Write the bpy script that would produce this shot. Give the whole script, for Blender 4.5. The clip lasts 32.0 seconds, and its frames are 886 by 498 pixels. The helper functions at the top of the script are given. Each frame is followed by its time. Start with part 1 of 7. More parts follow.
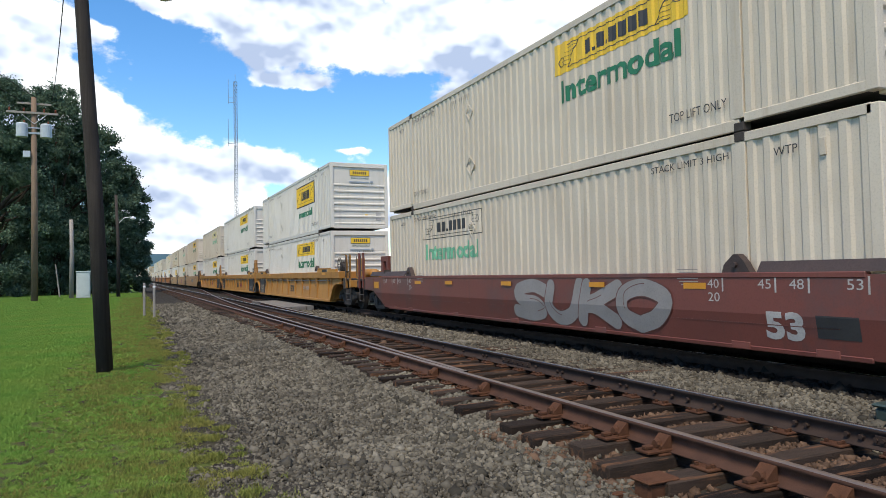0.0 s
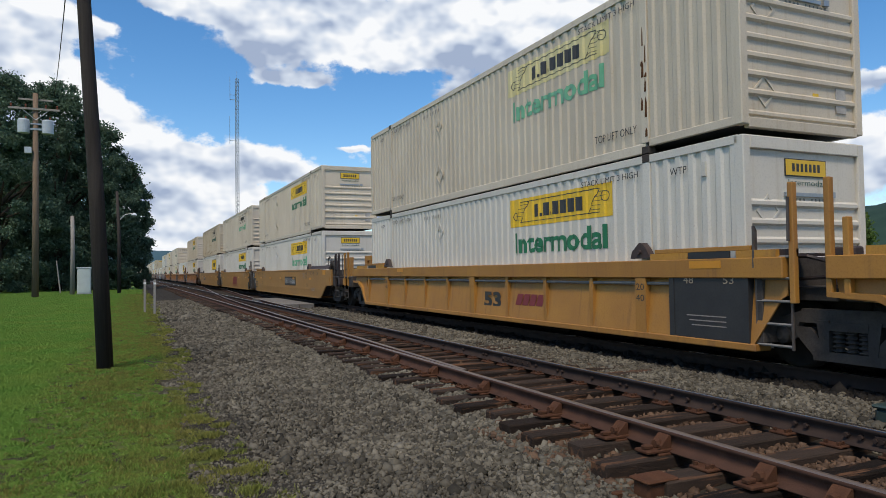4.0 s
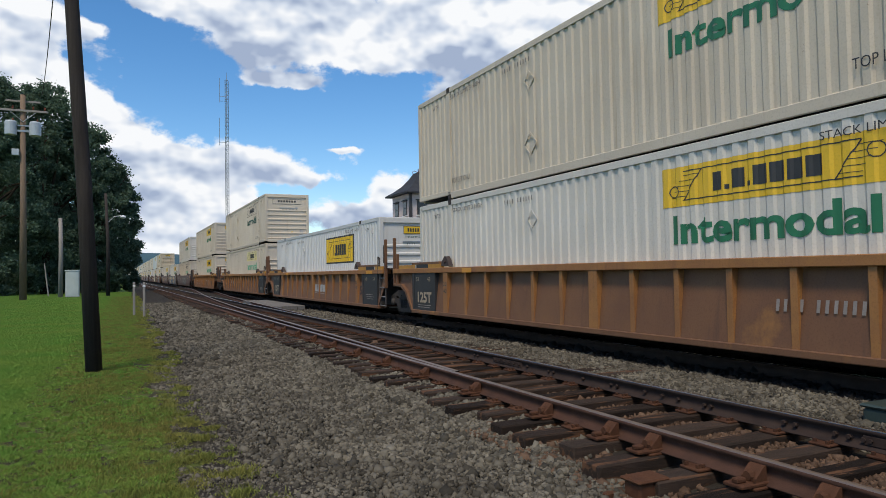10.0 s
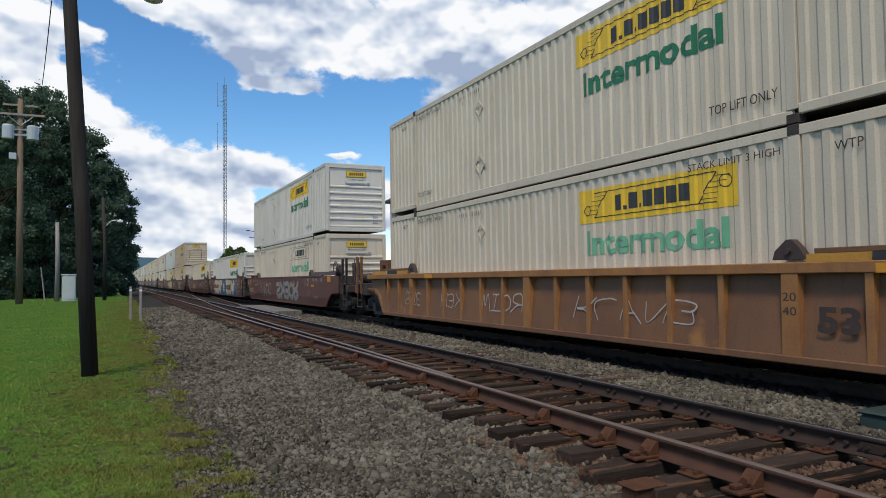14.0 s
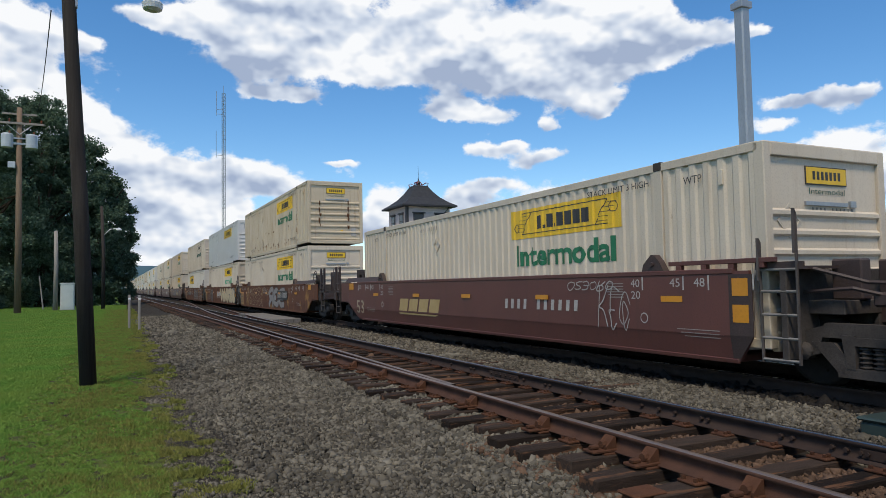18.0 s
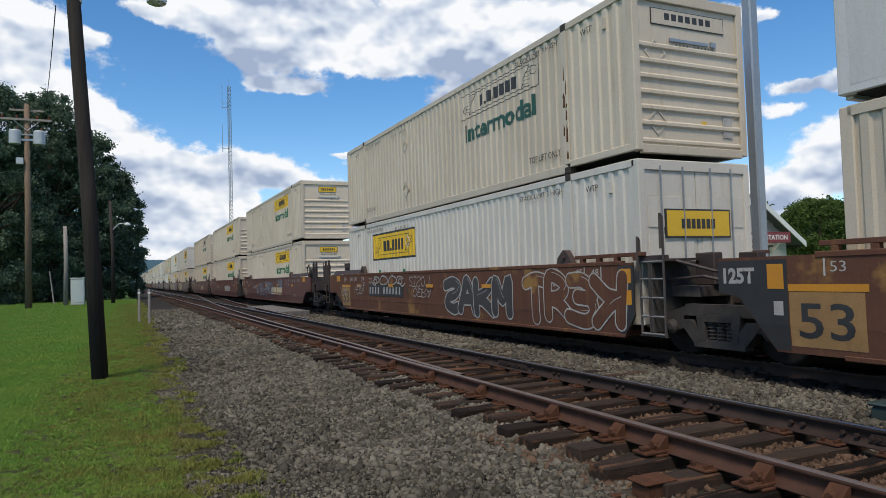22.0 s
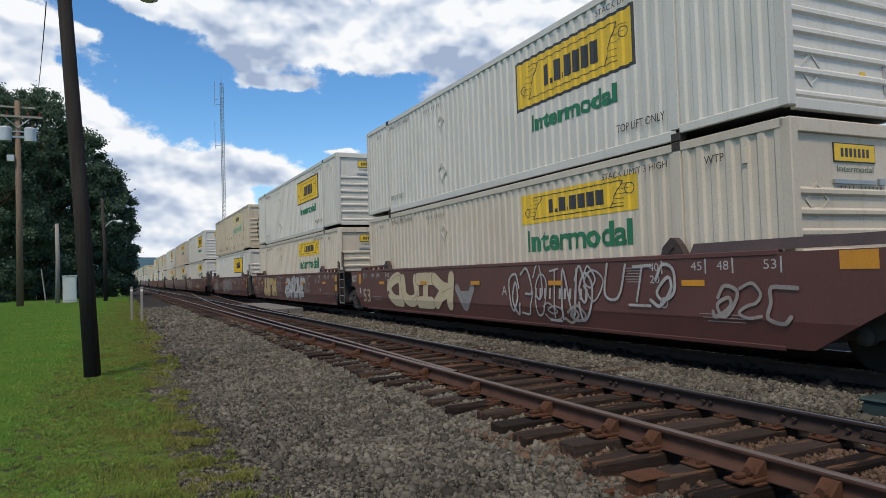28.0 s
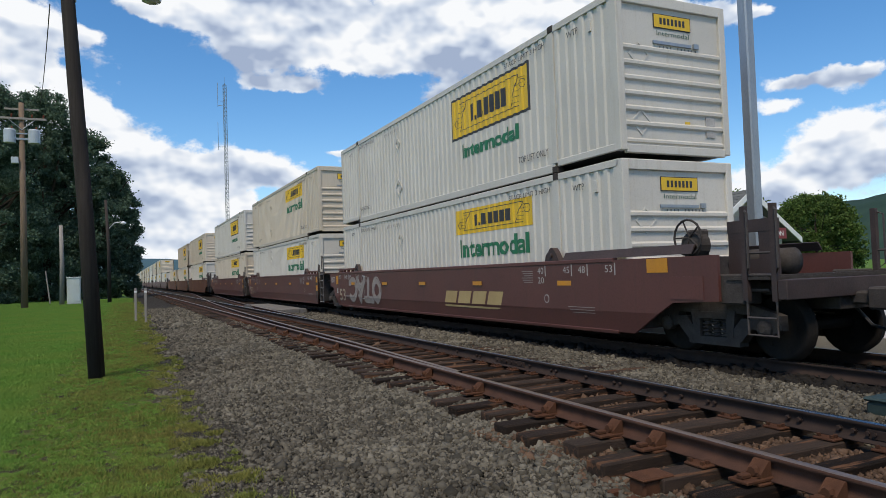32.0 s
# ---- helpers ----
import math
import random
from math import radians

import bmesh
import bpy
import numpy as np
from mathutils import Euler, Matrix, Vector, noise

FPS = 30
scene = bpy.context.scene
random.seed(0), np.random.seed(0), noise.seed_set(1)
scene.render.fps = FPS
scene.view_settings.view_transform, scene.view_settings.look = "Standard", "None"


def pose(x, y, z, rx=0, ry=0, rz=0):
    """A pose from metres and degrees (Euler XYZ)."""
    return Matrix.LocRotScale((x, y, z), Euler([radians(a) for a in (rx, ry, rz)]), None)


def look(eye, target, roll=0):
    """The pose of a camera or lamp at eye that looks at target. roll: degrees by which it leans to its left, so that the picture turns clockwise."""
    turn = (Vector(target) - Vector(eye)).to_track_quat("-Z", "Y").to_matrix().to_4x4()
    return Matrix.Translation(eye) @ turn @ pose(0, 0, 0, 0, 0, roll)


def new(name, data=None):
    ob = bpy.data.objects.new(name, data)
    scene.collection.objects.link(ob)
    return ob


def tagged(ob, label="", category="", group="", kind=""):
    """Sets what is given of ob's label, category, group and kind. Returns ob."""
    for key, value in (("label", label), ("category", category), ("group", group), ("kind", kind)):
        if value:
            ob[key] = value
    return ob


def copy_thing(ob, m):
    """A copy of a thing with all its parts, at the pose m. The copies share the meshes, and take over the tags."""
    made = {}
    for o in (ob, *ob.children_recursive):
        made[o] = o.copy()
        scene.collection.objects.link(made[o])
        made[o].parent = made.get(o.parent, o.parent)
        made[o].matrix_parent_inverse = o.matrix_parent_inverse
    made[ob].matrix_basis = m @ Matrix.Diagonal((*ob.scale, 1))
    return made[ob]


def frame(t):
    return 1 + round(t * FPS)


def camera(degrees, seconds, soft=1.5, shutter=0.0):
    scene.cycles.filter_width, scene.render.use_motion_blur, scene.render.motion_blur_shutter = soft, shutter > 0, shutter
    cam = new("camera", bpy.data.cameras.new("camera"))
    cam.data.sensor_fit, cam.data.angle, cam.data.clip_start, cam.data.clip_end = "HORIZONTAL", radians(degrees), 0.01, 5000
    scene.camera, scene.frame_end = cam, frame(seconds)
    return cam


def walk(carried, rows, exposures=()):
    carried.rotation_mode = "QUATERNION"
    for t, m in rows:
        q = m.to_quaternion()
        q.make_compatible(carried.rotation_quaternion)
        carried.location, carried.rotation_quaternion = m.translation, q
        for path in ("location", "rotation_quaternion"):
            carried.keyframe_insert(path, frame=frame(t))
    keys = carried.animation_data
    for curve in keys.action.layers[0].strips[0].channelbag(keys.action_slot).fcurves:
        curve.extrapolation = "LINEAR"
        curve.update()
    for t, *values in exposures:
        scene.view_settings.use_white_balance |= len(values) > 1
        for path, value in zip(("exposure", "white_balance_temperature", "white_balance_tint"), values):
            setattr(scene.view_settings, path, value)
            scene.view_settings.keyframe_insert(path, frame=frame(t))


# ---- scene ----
CX, CZ = 9.095, 1.38           # lateral place of the train's track, camera height over the rail


def aim(yaw, tilt, roll):
    """Camera pose: degrees to the right of the track's direction, upward, and leaning."""
    a, b = radians(yaw), radians(tilt)
    way = Vector((math.sin(a) * math.cos(b), math.cos(a) * math.cos(b), math.sin(b)))
    eye = Vector((0, 0, CZ))
    return look(eye, eye + way, roll)


cam = camera(65.82, 32.0, soft=0.6)
walk(cam, [
    (0, aim(24.69, 1.95, -1.17)), (0.5, aim(24.67, 1.92, -0.80)), (1, aim(24.62, 2.00, -0.35)), (1.5, aim(24.63, 1.99, -0.49)),
    (2, aim(24.60, 1.99, -0.63)), (2.5, aim(24.65, 1.95, -0.46)), (3, aim(24.65, 1.90, -0.56)), (3.5, aim(24.62, 1.84, -0.68)),
    (5.5, aim(24.72, 1.84, -1.14)), (6, aim(24.65, 1.81, -1.07)), (6.5, aim(24.70, 1.75, -0.73)), (7, aim(24.79, 1.82, -0.57)),
    (7.5, aim(24.85, 1.89, -0.70)), (8, aim(24.84, 1.89, -0.62)), (8.5, aim(24.84, 1.96, -0.67)), (9, aim(24.93, 1.98, -0.84)),
    (9.5, aim(25.34, 1.95, -1.20)), (10, aim(25.39, 1.93, -1.02)), (10.5, aim(25.30, 1.93, -0.69)), (11, aim(25.18, 1.99, -0.70)),
    (11.5, aim(25.07, 2.04, -0.60)), (12, aim(25.16, 2.06, -0.65)), (12.5, aim(25.24, 2.07, -0.70)), (13, aim(25.31, 2.18, -0.58)),
    (13.5, aim(25.44, 2.25, -0.76)), (14, aim(25.61, 2.37, -0.86)), (14.5, aim(25.69, 2.53, -0.77)), (16.5, aim(25.84, 2.73, -0.90)),
    (17, aim(25.79, 2.87, -0.90)), (17.5, aim(25.77, 2.97, -0.91)), (18, aim(25.71, 3.00, -1.02)), (18.5, aim(25.48, 2.93, -1.18)),
    (19, aim(25.29, 2.81, -1.33)), (19.5, aim(25.07, 2.76, -1.45)), (20, aim(25.07, 2.53, -1.50)), (20.5, aim(25.05, 2.28, -1.57)),
    (21, aim(25.05, 2.23, -1.61)), (21.5, aim(25.10, 2.19, -1.87)), (22, aim(25.08, 2.21, -1.72)), (22.5, aim(25.11, 2.17, -1.78)),
    (23, aim(25.11, 2.12, -1.72)), (23.5, aim(25.16, 2.20, -1.90)), (24, aim(25.19, 2.17, -1.71)), (24.5, aim(25.26, 2.18, -1.76)),
    (25, aim(25.31, 2.17, -1.56)), (25.5, aim(25.40, 2.07, -1.57)), (27.5, aim(25.59, 1.92, -1.79)), (28, aim(25.60, 1.94, -1.84)),
    (28.5, aim(25.58, 1.98, -1.82)), (29, aim(25.52, 1.98, -1.74)), (29.5, aim(25.41, 1.98, -1.69)), (30, aim(25.31, 1.98, -1.72)),
    (30.5, aim(25.24, 1.99, -1.57)), (31, aim(25.18, 2.04, -1.71)), (31.5, aim(25.27, 2.03, -1.76)), (32, aim(25.34, 1.99, -1.99)),
], exposures=[(0, 0.50, 6420, 10), (0.6, 0.12, 6420, 10), (1.2, 0.0, 6420, 10), (32, 0.0, 6420, 10)])

# ---------------------------------------------------------------- world and sun
SUN_DIR = Vector((-0.335, -0.39, 0.86)).normalized()


def sky():
    world = bpy.data.worlds.new("sky")
    scene.world = world
    world.use_nodes = True
    world.cycles.sampling_method, world.cycles.sample_map_resolution = "MANUAL", 512
    nt = world.node_tree
    N, L = nt.nodes, nt.links
    N.clear()

    def node(kind, op=None, ins={}):
        n = N.new(kind)
        if op:
            n.operation = op
        for i, x in ins.items():
            if isinstance(x, bpy.types.NodeSocket):
                L.new(x, n.inputs[i])
            else:
                n.inputs[i].default_value = x
        return n

    def m(op, a, b=0.0, c=0.0):
        return node("ShaderNodeMath", op=op, ins={0: a, 1: b, 2: c}).outputs[0]

    out = node("ShaderNodeOutputWorld")
    skyt = N.new("ShaderNodeTexSky")
    skyt.sky_type = "NISHITA"
    skyt.sun_disc = False
    skyt.sun_elevation = math.asin(SUN_DIR.z)
    skyt.sun_rotation = math.atan2(SUN_DIR.x, SUN_DIR.y)
    skyt.air_density, skyt.dust_density, skyt.ozone_density = 1.0, 0.0, 3.0
    co = N.new("ShaderNodeTexCoord")
    way = co.outputs["Generated"]
    x, y, z = node("ShaderNodeSeparateXYZ", ins={0: way}).outputs

    def clouds_at(scale, detail, rgh, shift=(0, 0, 0), squash=1.0):
        v = node("ShaderNodeVectorMath", op="MULTIPLY_ADD", ins={0: way, 1: (1, 1, squash), 2: shift}).outputs[0]
        n = node("ShaderNodeTexNoise", ins={"Vector": v, "Scale": scale, "Detail": detail, "Roughness": rgh})
        return n.outputs

    drift = node("ShaderNodeSeparateXYZ", ins={0: clouds_at(11.0, 5.0, 0.55)[1]}).outputs
    az = m("MULTIPLY_ADD", m("ARCTAN2", x, y), 57.2958, m("MULTIPLY_ADD", drift[0], 5.0, -2.5))
    el = m("MULTIPLY_ADD", m("ARCSINE", z), 57.2958, m("MULTIPLY_ADD", drift[1], 3.0, -1.5))
    at = node("ShaderNodeCombineXYZ", ins={0: az, 1: el}).outputs[0]
    total, height = None, None
    for k, (a0, e0, wa, we) in enumerate(LEFT_BANK + TOWERS + HIGH_BANK + SCRAPS + RIGHT_BANK):
        if k % 4 == 3:      # ties each few heads to those before, so that they are worked out in turn
            at = node("ShaderNodeVectorMath", op="MULTIPLY_ADD", ins={0: m("ADD", total, height), 1: (1e-7, 1e-7, 0), 2: at}).outputs[0]
        d = node("ShaderNodeVectorMath", op="MULTIPLY_ADD", ins={0: at, 1: (1 / wa, 1 / we, 0), 2: (-a0 / wa, -e0 / we, 0)}).outputs[0]
        r2 = node("ShaderNodeVectorMath", op="DOT_PRODUCT", ins={0: d, 1: d}).outputs["Value"]
        g = m("POWER", 0.46, r2)
        up = node("ShaderNodeVectorMath", op="DOT_PRODUCT", ins={0: d, 1: (0, 1, 0)}).outputs["Value"]
        total = g if total is None else m("ADD", total, g)
        height = m("MULTIPLY", g, up) if height is None else m("MULTIPLY_ADD", g, up, height)
    # broken cloud over the rest of the sky
    rest = m("MULTIPLY_ADD", clouds_at(3.2, 6.0, 0.5)[0], 2.4, -0.85)
    back = m("GREATER_THAN", m("ABSOLUTE", m("SUBTRACT", az, 25)), 42)
    mass = m("MAXIMUM", m("MINIMUM", total, 1.25), m("MULTIPLY", rest, back))
    puff = clouds_at(15.0, 8.0, 0.60, squash=1.5)[0]
    above = clouds_at(11.0, 3.0, 0.50, (0.004, 0.0, 0.022), 1.5)[0]
    soft = clouds_at(11.0, 3.0, 0.50, squash=1.5)[0]
    wide = clouds_at(6.0, 3.0, 0.5, (3.1, 0.7, 0.2), 1.6)[0]
    f = m("ADD", mass, m("MULTIPLY_ADD", puff, 2.1, -1.05))
    cover = node("ShaderNodeMapRange", ins={0: f, 1: 0.36, 2: 0.74})
    cover.interpolation_type = "SMOOTHSTEP"
    # bright towards the sun and on the crowns, grey-blue in the thick and at the base
    side = m("DIVIDE", height, m("MAXIMUM", total, 0.25))
    lit = m("MULTIPLY_ADD", m("SUBTRACT", soft, above), 3.2, m("MULTIPLY_ADD", puff, 0.6, 0.49))
    side = m("MAXIMUM", m("MINIMUM", side, 0.7), -0.7)
    lit = m("MULTIPLY_ADD", side, 0.28, lit)
    lit = m("MULTIPLY_ADD", wide, -1.0, m("ADD", lit, 0.44))
    thick = node("ShaderNodeMapRange", ins={0: f, 1: 0.6, 2: 1.5, 3: 0.08, 4: -0.13})
    lit = m("ADD", lit, thick.outputs[0])
    ramp = N.new("ShaderNodeValToRGB")
    ramp.color_ramp.elements[0].position, ramp.color_ramp.elements[0].color = 0.25, (0.38, 0.46, 0.62, 1)
    ramp.color_ramp.elements[1].position, ramp.color_ramp.elements[1].color = 0.90, (0.98, 0.99, 1.0, 1)
    mid = ramp.color_ramp.elements.new(0.58)
    mid.color = (0.66, 0.73, 0.84, 1)
    L.new(lit, ramp.inputs[0])
    hue = node("ShaderNodeHueSaturation", ins={1: 1.26, 2: 1.22, 4: skyt.outputs[0]})
    bg_sky = node("ShaderNodeBackground", ins={0: hue.outputs[0], 1: SKY_STRENGTH})
    bg_cloud = node("ShaderNodeBackground", ins={0: ramp.outputs[0], 1: CLOUD_STRENGTH})
    mixs = node("ShaderNodeMixShader", ins={0: cover.outputs[0], 1: bg_sky.outputs[0], 2: bg_cloud.outputs[0]})
    L.new(mixs.outputs[0], out.inputs[0])


SKY_STRENGTH, CLOUD_STRENGTH = 0.118, 0.97
# cloud heads: bearing, elevation, half width and half height in degrees
LEFT_BANK = [(-6.8, 17.4, 3.1, 3.0), (-5.6, 13.7, 2.8, 2.3), (-3.0, 11.9, 2.6, 1.8), (-0.7, 10.5, 2.4, 1.9), (1.9, 9.1, 2.5, 1.6), (4.0, 8.6, 1.3, 1.1),
             (-2.5, 18.3, 1.7, 0.6), (-7.2, 18.8, 2.0, 1.1), (-9.6, 14.2, 2.9, 5.9), (-6.1, 9.3, 4.1, 2.8)]
TOWERS = [(7.7, 9.5, 1.8, 1.9), (6.9, 7.7, 2.6, 1.6), (5.1, 6.4, 2.6, 1.6), (9.1, 6.7, 1.2, 1.3), (12.6, 8.6, 2.5, 1.0), (10.9, 9.2, 1.4, 1.1), (14.5, 7.9, 1.6, 0.5),
          (3.9, 4.2, 3.5, 1.8), (8.1, 4.2, 2.6, 1.8), (1.4, 6.3, 2.4, 2.1), (4.8, 2.5, 4.9, 1.1), (10.3, 4.5, 2.2, 1.0)]
HIGH_BANK = [(2.9, 20.7, 2.3, 0.6), (6.3, 20.4, 2.8, 1.1), (9.8, 19.7, 2.9, 2.1), (10.8, 17.5, 2.1, 1.3), (13.9, 19.9, 3.7, 2.5), (18.6, 19.1, 3.1, 2.1), (21.5, 18.2, 3.7, 1.8),
             (12.9, 23.1, 7.3, 1.6), (23.6, 20.2, 3.4, 2.4), (13.1, 15.7, 2.1, 0.5), (27.7, 19.6, 3.6, 2.8), (31.1, 18.0, 4.1, 2.1), (34.4, 18.1, 3.5, 2.2), (38.6, 20.4, 3.9, 2.3),
             (40.8, 18.5, 3.4, 1.9), (43.3, 19.5, 2.0, 2.1), (42.2, 21.3, 2.7, 1.5), (47.1, 18.8, 2.3, 1.1), (50.4, 18.3, 1.8, 0.4), (31.0, 24.2, 9.5, 1.2)]
SCRAPS = [(37.4, 14.6, 2.4, 1.4), (39.9, 14.2, 1.3, 0.7), (26.5, 14.7, 1.7, 0.8), (28.7, 14.0, 2.2, 0.6), (29.5, 11.0, 1.6, 0.6), (32.0, 11.3, 0.7, 0.4), (34.3, 10.4, 1.6, 0.7),
          (29.5, 8.2, 2.6, 0.7), (27.5, 7.0, 2.4, 0.8), (35.2, 7.0, 1.9, 0.8), (34.2, 12.9, 0.7, 0.5), (17.5, 10.1, 1.2, 0.3), (20.4, 6.9, 1.7, 1.3), (19.4, 4.5, 2.8, 1.1), (16.1, 5.2, 3.2, 0.9)]
RIGHT_BANK = [(52.5, 11.8, 1.5, 0.5), (54.0, 13.2, 2.2, 0.4), (57.1, 12.7, 1.4, 0.7), (56.0, 9.5, 3.0, 1.2), (57.0, 7.0, 5.0, 1.6), (52.0, 5.2, 3.0, 1.4), (43.0, 6.0, 4.0, 1.4)]
sky()
sun = new("sun", bpy.data.lights.new("sun", "SUN"))
sun.data.energy, sun.data.angle, sun.data.color = 3.05, radians(12.0), (1.0, 0.86, 0.68)
sun.matrix_world = look(SUN_DIR * 200, (0, 0, 0))


# ---------------------------------------------------------------- materials
def material(name, col, col2=None, rough=0.6, metal=0.0, scale=4.0, stretch=(1, 1, 1), spread=0.5, bump=0.0, fine=40.0,
             streak=None, streak_amount=0.5, vary=0.0, spots=None, spot_amount=0.0, island=False, patch=None, patch_scale=0.6, patch_edge=0.55, spec=0.5):
    """A painted, rusted or natural surface: two-scale noise between two colours, streaks, spots and relief."""
    mt = bpy.data.materials.new(name)
    mt.use_nodes = True
    nt = mt.node_tree
    N, L = nt.nodes, nt.links
    bsdf = N["Principled BSDF"]
    co = N.new("ShaderNodeTexCoord")
    mp = N.new("ShaderNodeMapping")
    mp.inputs["Scale"].default_value = stretch
    L.new(co.outputs["Object"], mp.inputs[0])
    info = N.new("ShaderNodeObjectInfo")
    if vary or streak or patch:
        addv = N.new("ShaderNodeVectorMath")
        addv.operation = "ADD"
        sc = N.new("ShaderNodeMath")
        sc.operation = "MULTIPLY"
        sc.inputs[1].default_value = 37.0
        L.new(info.outputs["Random"], sc.inputs[0])
        L.new(mp.outputs[0], addv.inputs[0])
        L.new(sc.outputs[0], addv.inputs[1])
        vec = addv.outputs[0]
    else:
        vec = mp.outputs[0]

    def noise_at(s, detail=6.0, v=None, rgh=0.55):
        n = N.new("ShaderNodeTexNoise")
        n.inputs["Scale"].default_value, n.inputs["Detail"].default_value, n.inputs["Roughness"].default_value = s, detail, rgh
        L.new(v or vec, n.inputs["Vector"])
        return n.outputs[0]

    def mix(a, b, f, mode="MIX"):
        x = N.new("ShaderNodeMix")
        x.data_type, x.blend_type = "RGBA", mode
        for sock, v in ((x.inputs["Factor"], f), (x.inputs[6], a), (x.inputs[7], b)):
            if isinstance(v, bpy.types.NodeSocket):
                L.new(v, sock)
            else:
                sock.default_value = v if isinstance(v, float) else (*v, 1)
        return x.outputs[2]

    def band(v, lo, hi, to=1.0):
        r = N.new("ShaderNodeMapRange")
        r.inputs[1].default_value, r.inputs[2].default_value, r.inputs[4].default_value = lo, hi, to
        L.new(v, r.inputs[0])
        return r.outputs[0]

    col2 = col2 or tuple(c * 0.75 for c in col)
    base = mix(col, col2, band(noise_at(scale), 0.5 - spread / 2, 0.5 + spread / 2))
    grain = noise_at(fine, 3.0)
    base = mix(base, tuple(c * 0.72 for c in col2), band(grain, 0.5, 0.8, 0.5))
    if vary or island:
        geo = N.new("ShaderNodeNewGeometry")
        hv = N.new("ShaderNodeHueSaturation")
        src = geo.outputs["Random Per Island"] if island else info.outputs["Random"]
        r = N.new("ShaderNodeMapRange")
        r.inputs[3].default_value, r.inputs[4].default_value = 1 - (vary or 0.25), 1 + (vary or 0.25)
        L.new(src, r.inputs[0])
        L.new(r.outputs[0], hv.inputs["Value"])
        L.new(base, hv.inputs["Color"])
        base = hv.outputs[0]
    if patch:
        base = mix(base, patch, band(noise_at(patch_scale, 9.0, rgh=0.65), patch_edge, patch_edge + 0.08))
    if streak:
        sm = N.new("ShaderNodeMapping")
        sm.inputs["Scale"].default_value = (7.0, 7.0, 0.45)
        L.new(vec, sm.inputs[0])
        base = mix(base, streak, band(noise_at(1.0, 5.0, sm.outputs[0]), 0.56, 0.78, streak_amount))
    if spots:
        base = mix(base, spots, band(noise_at(5.0, 8.0, rgh=0.7), 0.68, 0.74, spot_amount))
    L.new(base, bsdf.inputs["Base Color"])
    bsdf.inputs["Metallic"].default_value = metal
    bsdf.inputs["Specular IOR Level"].default_value = spec if rough < 0.7 else min(spec, 0.12)
    rr = N.new("ShaderNodeMapRange")
    rr.inputs[3].default_value, rr.inputs[4].default_value = max(0.05, rough - 0.12), min(1.0, rough + 0.12)
    L.new(grain, rr.inputs[0])
    L.new(rr.outputs[0], bsdf.inputs["Roughness"])
    if bump:
        b = N.new("ShaderNodeBump")
        b.inputs["Strength"].default_value, b.inputs["Distance"].default_value = min(1.0, bump * 10), 0.02 * max(1.0, bump * 10)
        L.new(grain, b.inputs["Height"])
        L.new(b.outputs[0], bsdf.inputs["Normal"])
    return mt


RUST = (0.16, 0.065, 0.03)
M = {}
M["white"] = material("white container paint", (0.615, 0.585, 0.525), (0.53, 0.50, 0.44), 0.42, scale=0.7, streak=(0.42, 0.37, 0.28), streak_amount=0.5, vary=0.05, spots=(0.2, 0.1, 0.05), spot_amount=0.5)
M["cream"] = material("weathered cream container paint", (0.585, 0.52, 0.415), (0.49, 0.42, 0.325), 0.5, scale=0.6, streak=(0.34, 0.25, 0.15), streak_amount=0.5, vary=0.06, spots=(0.14, 0.07, 0.035), spot_amount=0.5)
M["rusted"] = material("rust-stained container paint", (0.55, 0.48, 0.36), (0.44, 0.36, 0.25), 0.55, scale=0.7, streak=(0.25, 0.13, 0.06), streak_amount=0.6, vary=0.05, spots=(0.10, 0.04, 0.02), spot_amount=0.9)
M["grey"] = material("smooth grey-white panel paint", (0.62, 0.62, 0.60), (0.55, 0.55, 0.53), 0.4, scale=0.8, streak=(0.4, 0.38, 0.35), streak_amount=0.3, vary=0.04)
M["tan"] = material("ochre freight car paint", (0.36, 0.185, 0.045), (0.29, 0.145, 0.04), 0.55, scale=0.8, streak=(0.12, 0.07, 0.03), streak_amount=0.3, vary=0.04)
M["yellow_car"] = material("worn yellow freight car paint", (0.39, 0.188, 0.030), (0.28, 0.125, 0.027), 0.55, scale=1.2, streak=(0.10, 0.05, 0.025), streak_amount=0.5, vary=0.05)
M["rust_car"] = material("rust-brown freight car paint", (0.178, 0.084, 0.034), (0.112, 0.050, 0.026), 0.65, scale=1.0, streak=(0.07, 0.035, 0.022), streak_amount=0.55, vary=0.06, patch=(0.27, 0.125, 0.035), patch_scale=0.5, patch_edge=0.6)
M["rusty_tan"] = material("flaking rusty freight car paint", (0.145, 0.068, 0.042), (0.095, 0.045, 0.032), 0.7, scale=1.2, streak=(0.24, 0.12, 0.045), streak_amount=0.5, patch=(0.29, 0.16, 0.055), patch_scale=0.7, patch_edge=0.57)
M["brown"] = material("oxide brown freight car paint", (0.118, 0.041, 0.032), (0.088, 0.031, 0.025), 0.5, scale=0.9, streak=(0.05, 0.025, 0.02), streak_amount=0.4, vary=0.06)
M["red"] = material("oxide red freight car paint", (0.165, 0.045, 0.032), (0.125, 0.038, 0.029), 0.5, scale=0.8, streak=(0.075, 0.034, 0.03), streak_amount=0.6, patch=(0.11, 0.046, 0.040), patch_scale=0.4, patch_edge=0.52)
M["truck"] = material("grimy dark cast steel", (0.075, 0.066, 0.060), (0.040, 0.035, 0.032), 0.75, 0.0, scale=6, bump=0.03)
M["black"] = material("black paint", (0.018, 0.018, 0.02), (0.03, 0.03, 0.03), 0.6, scale=3)
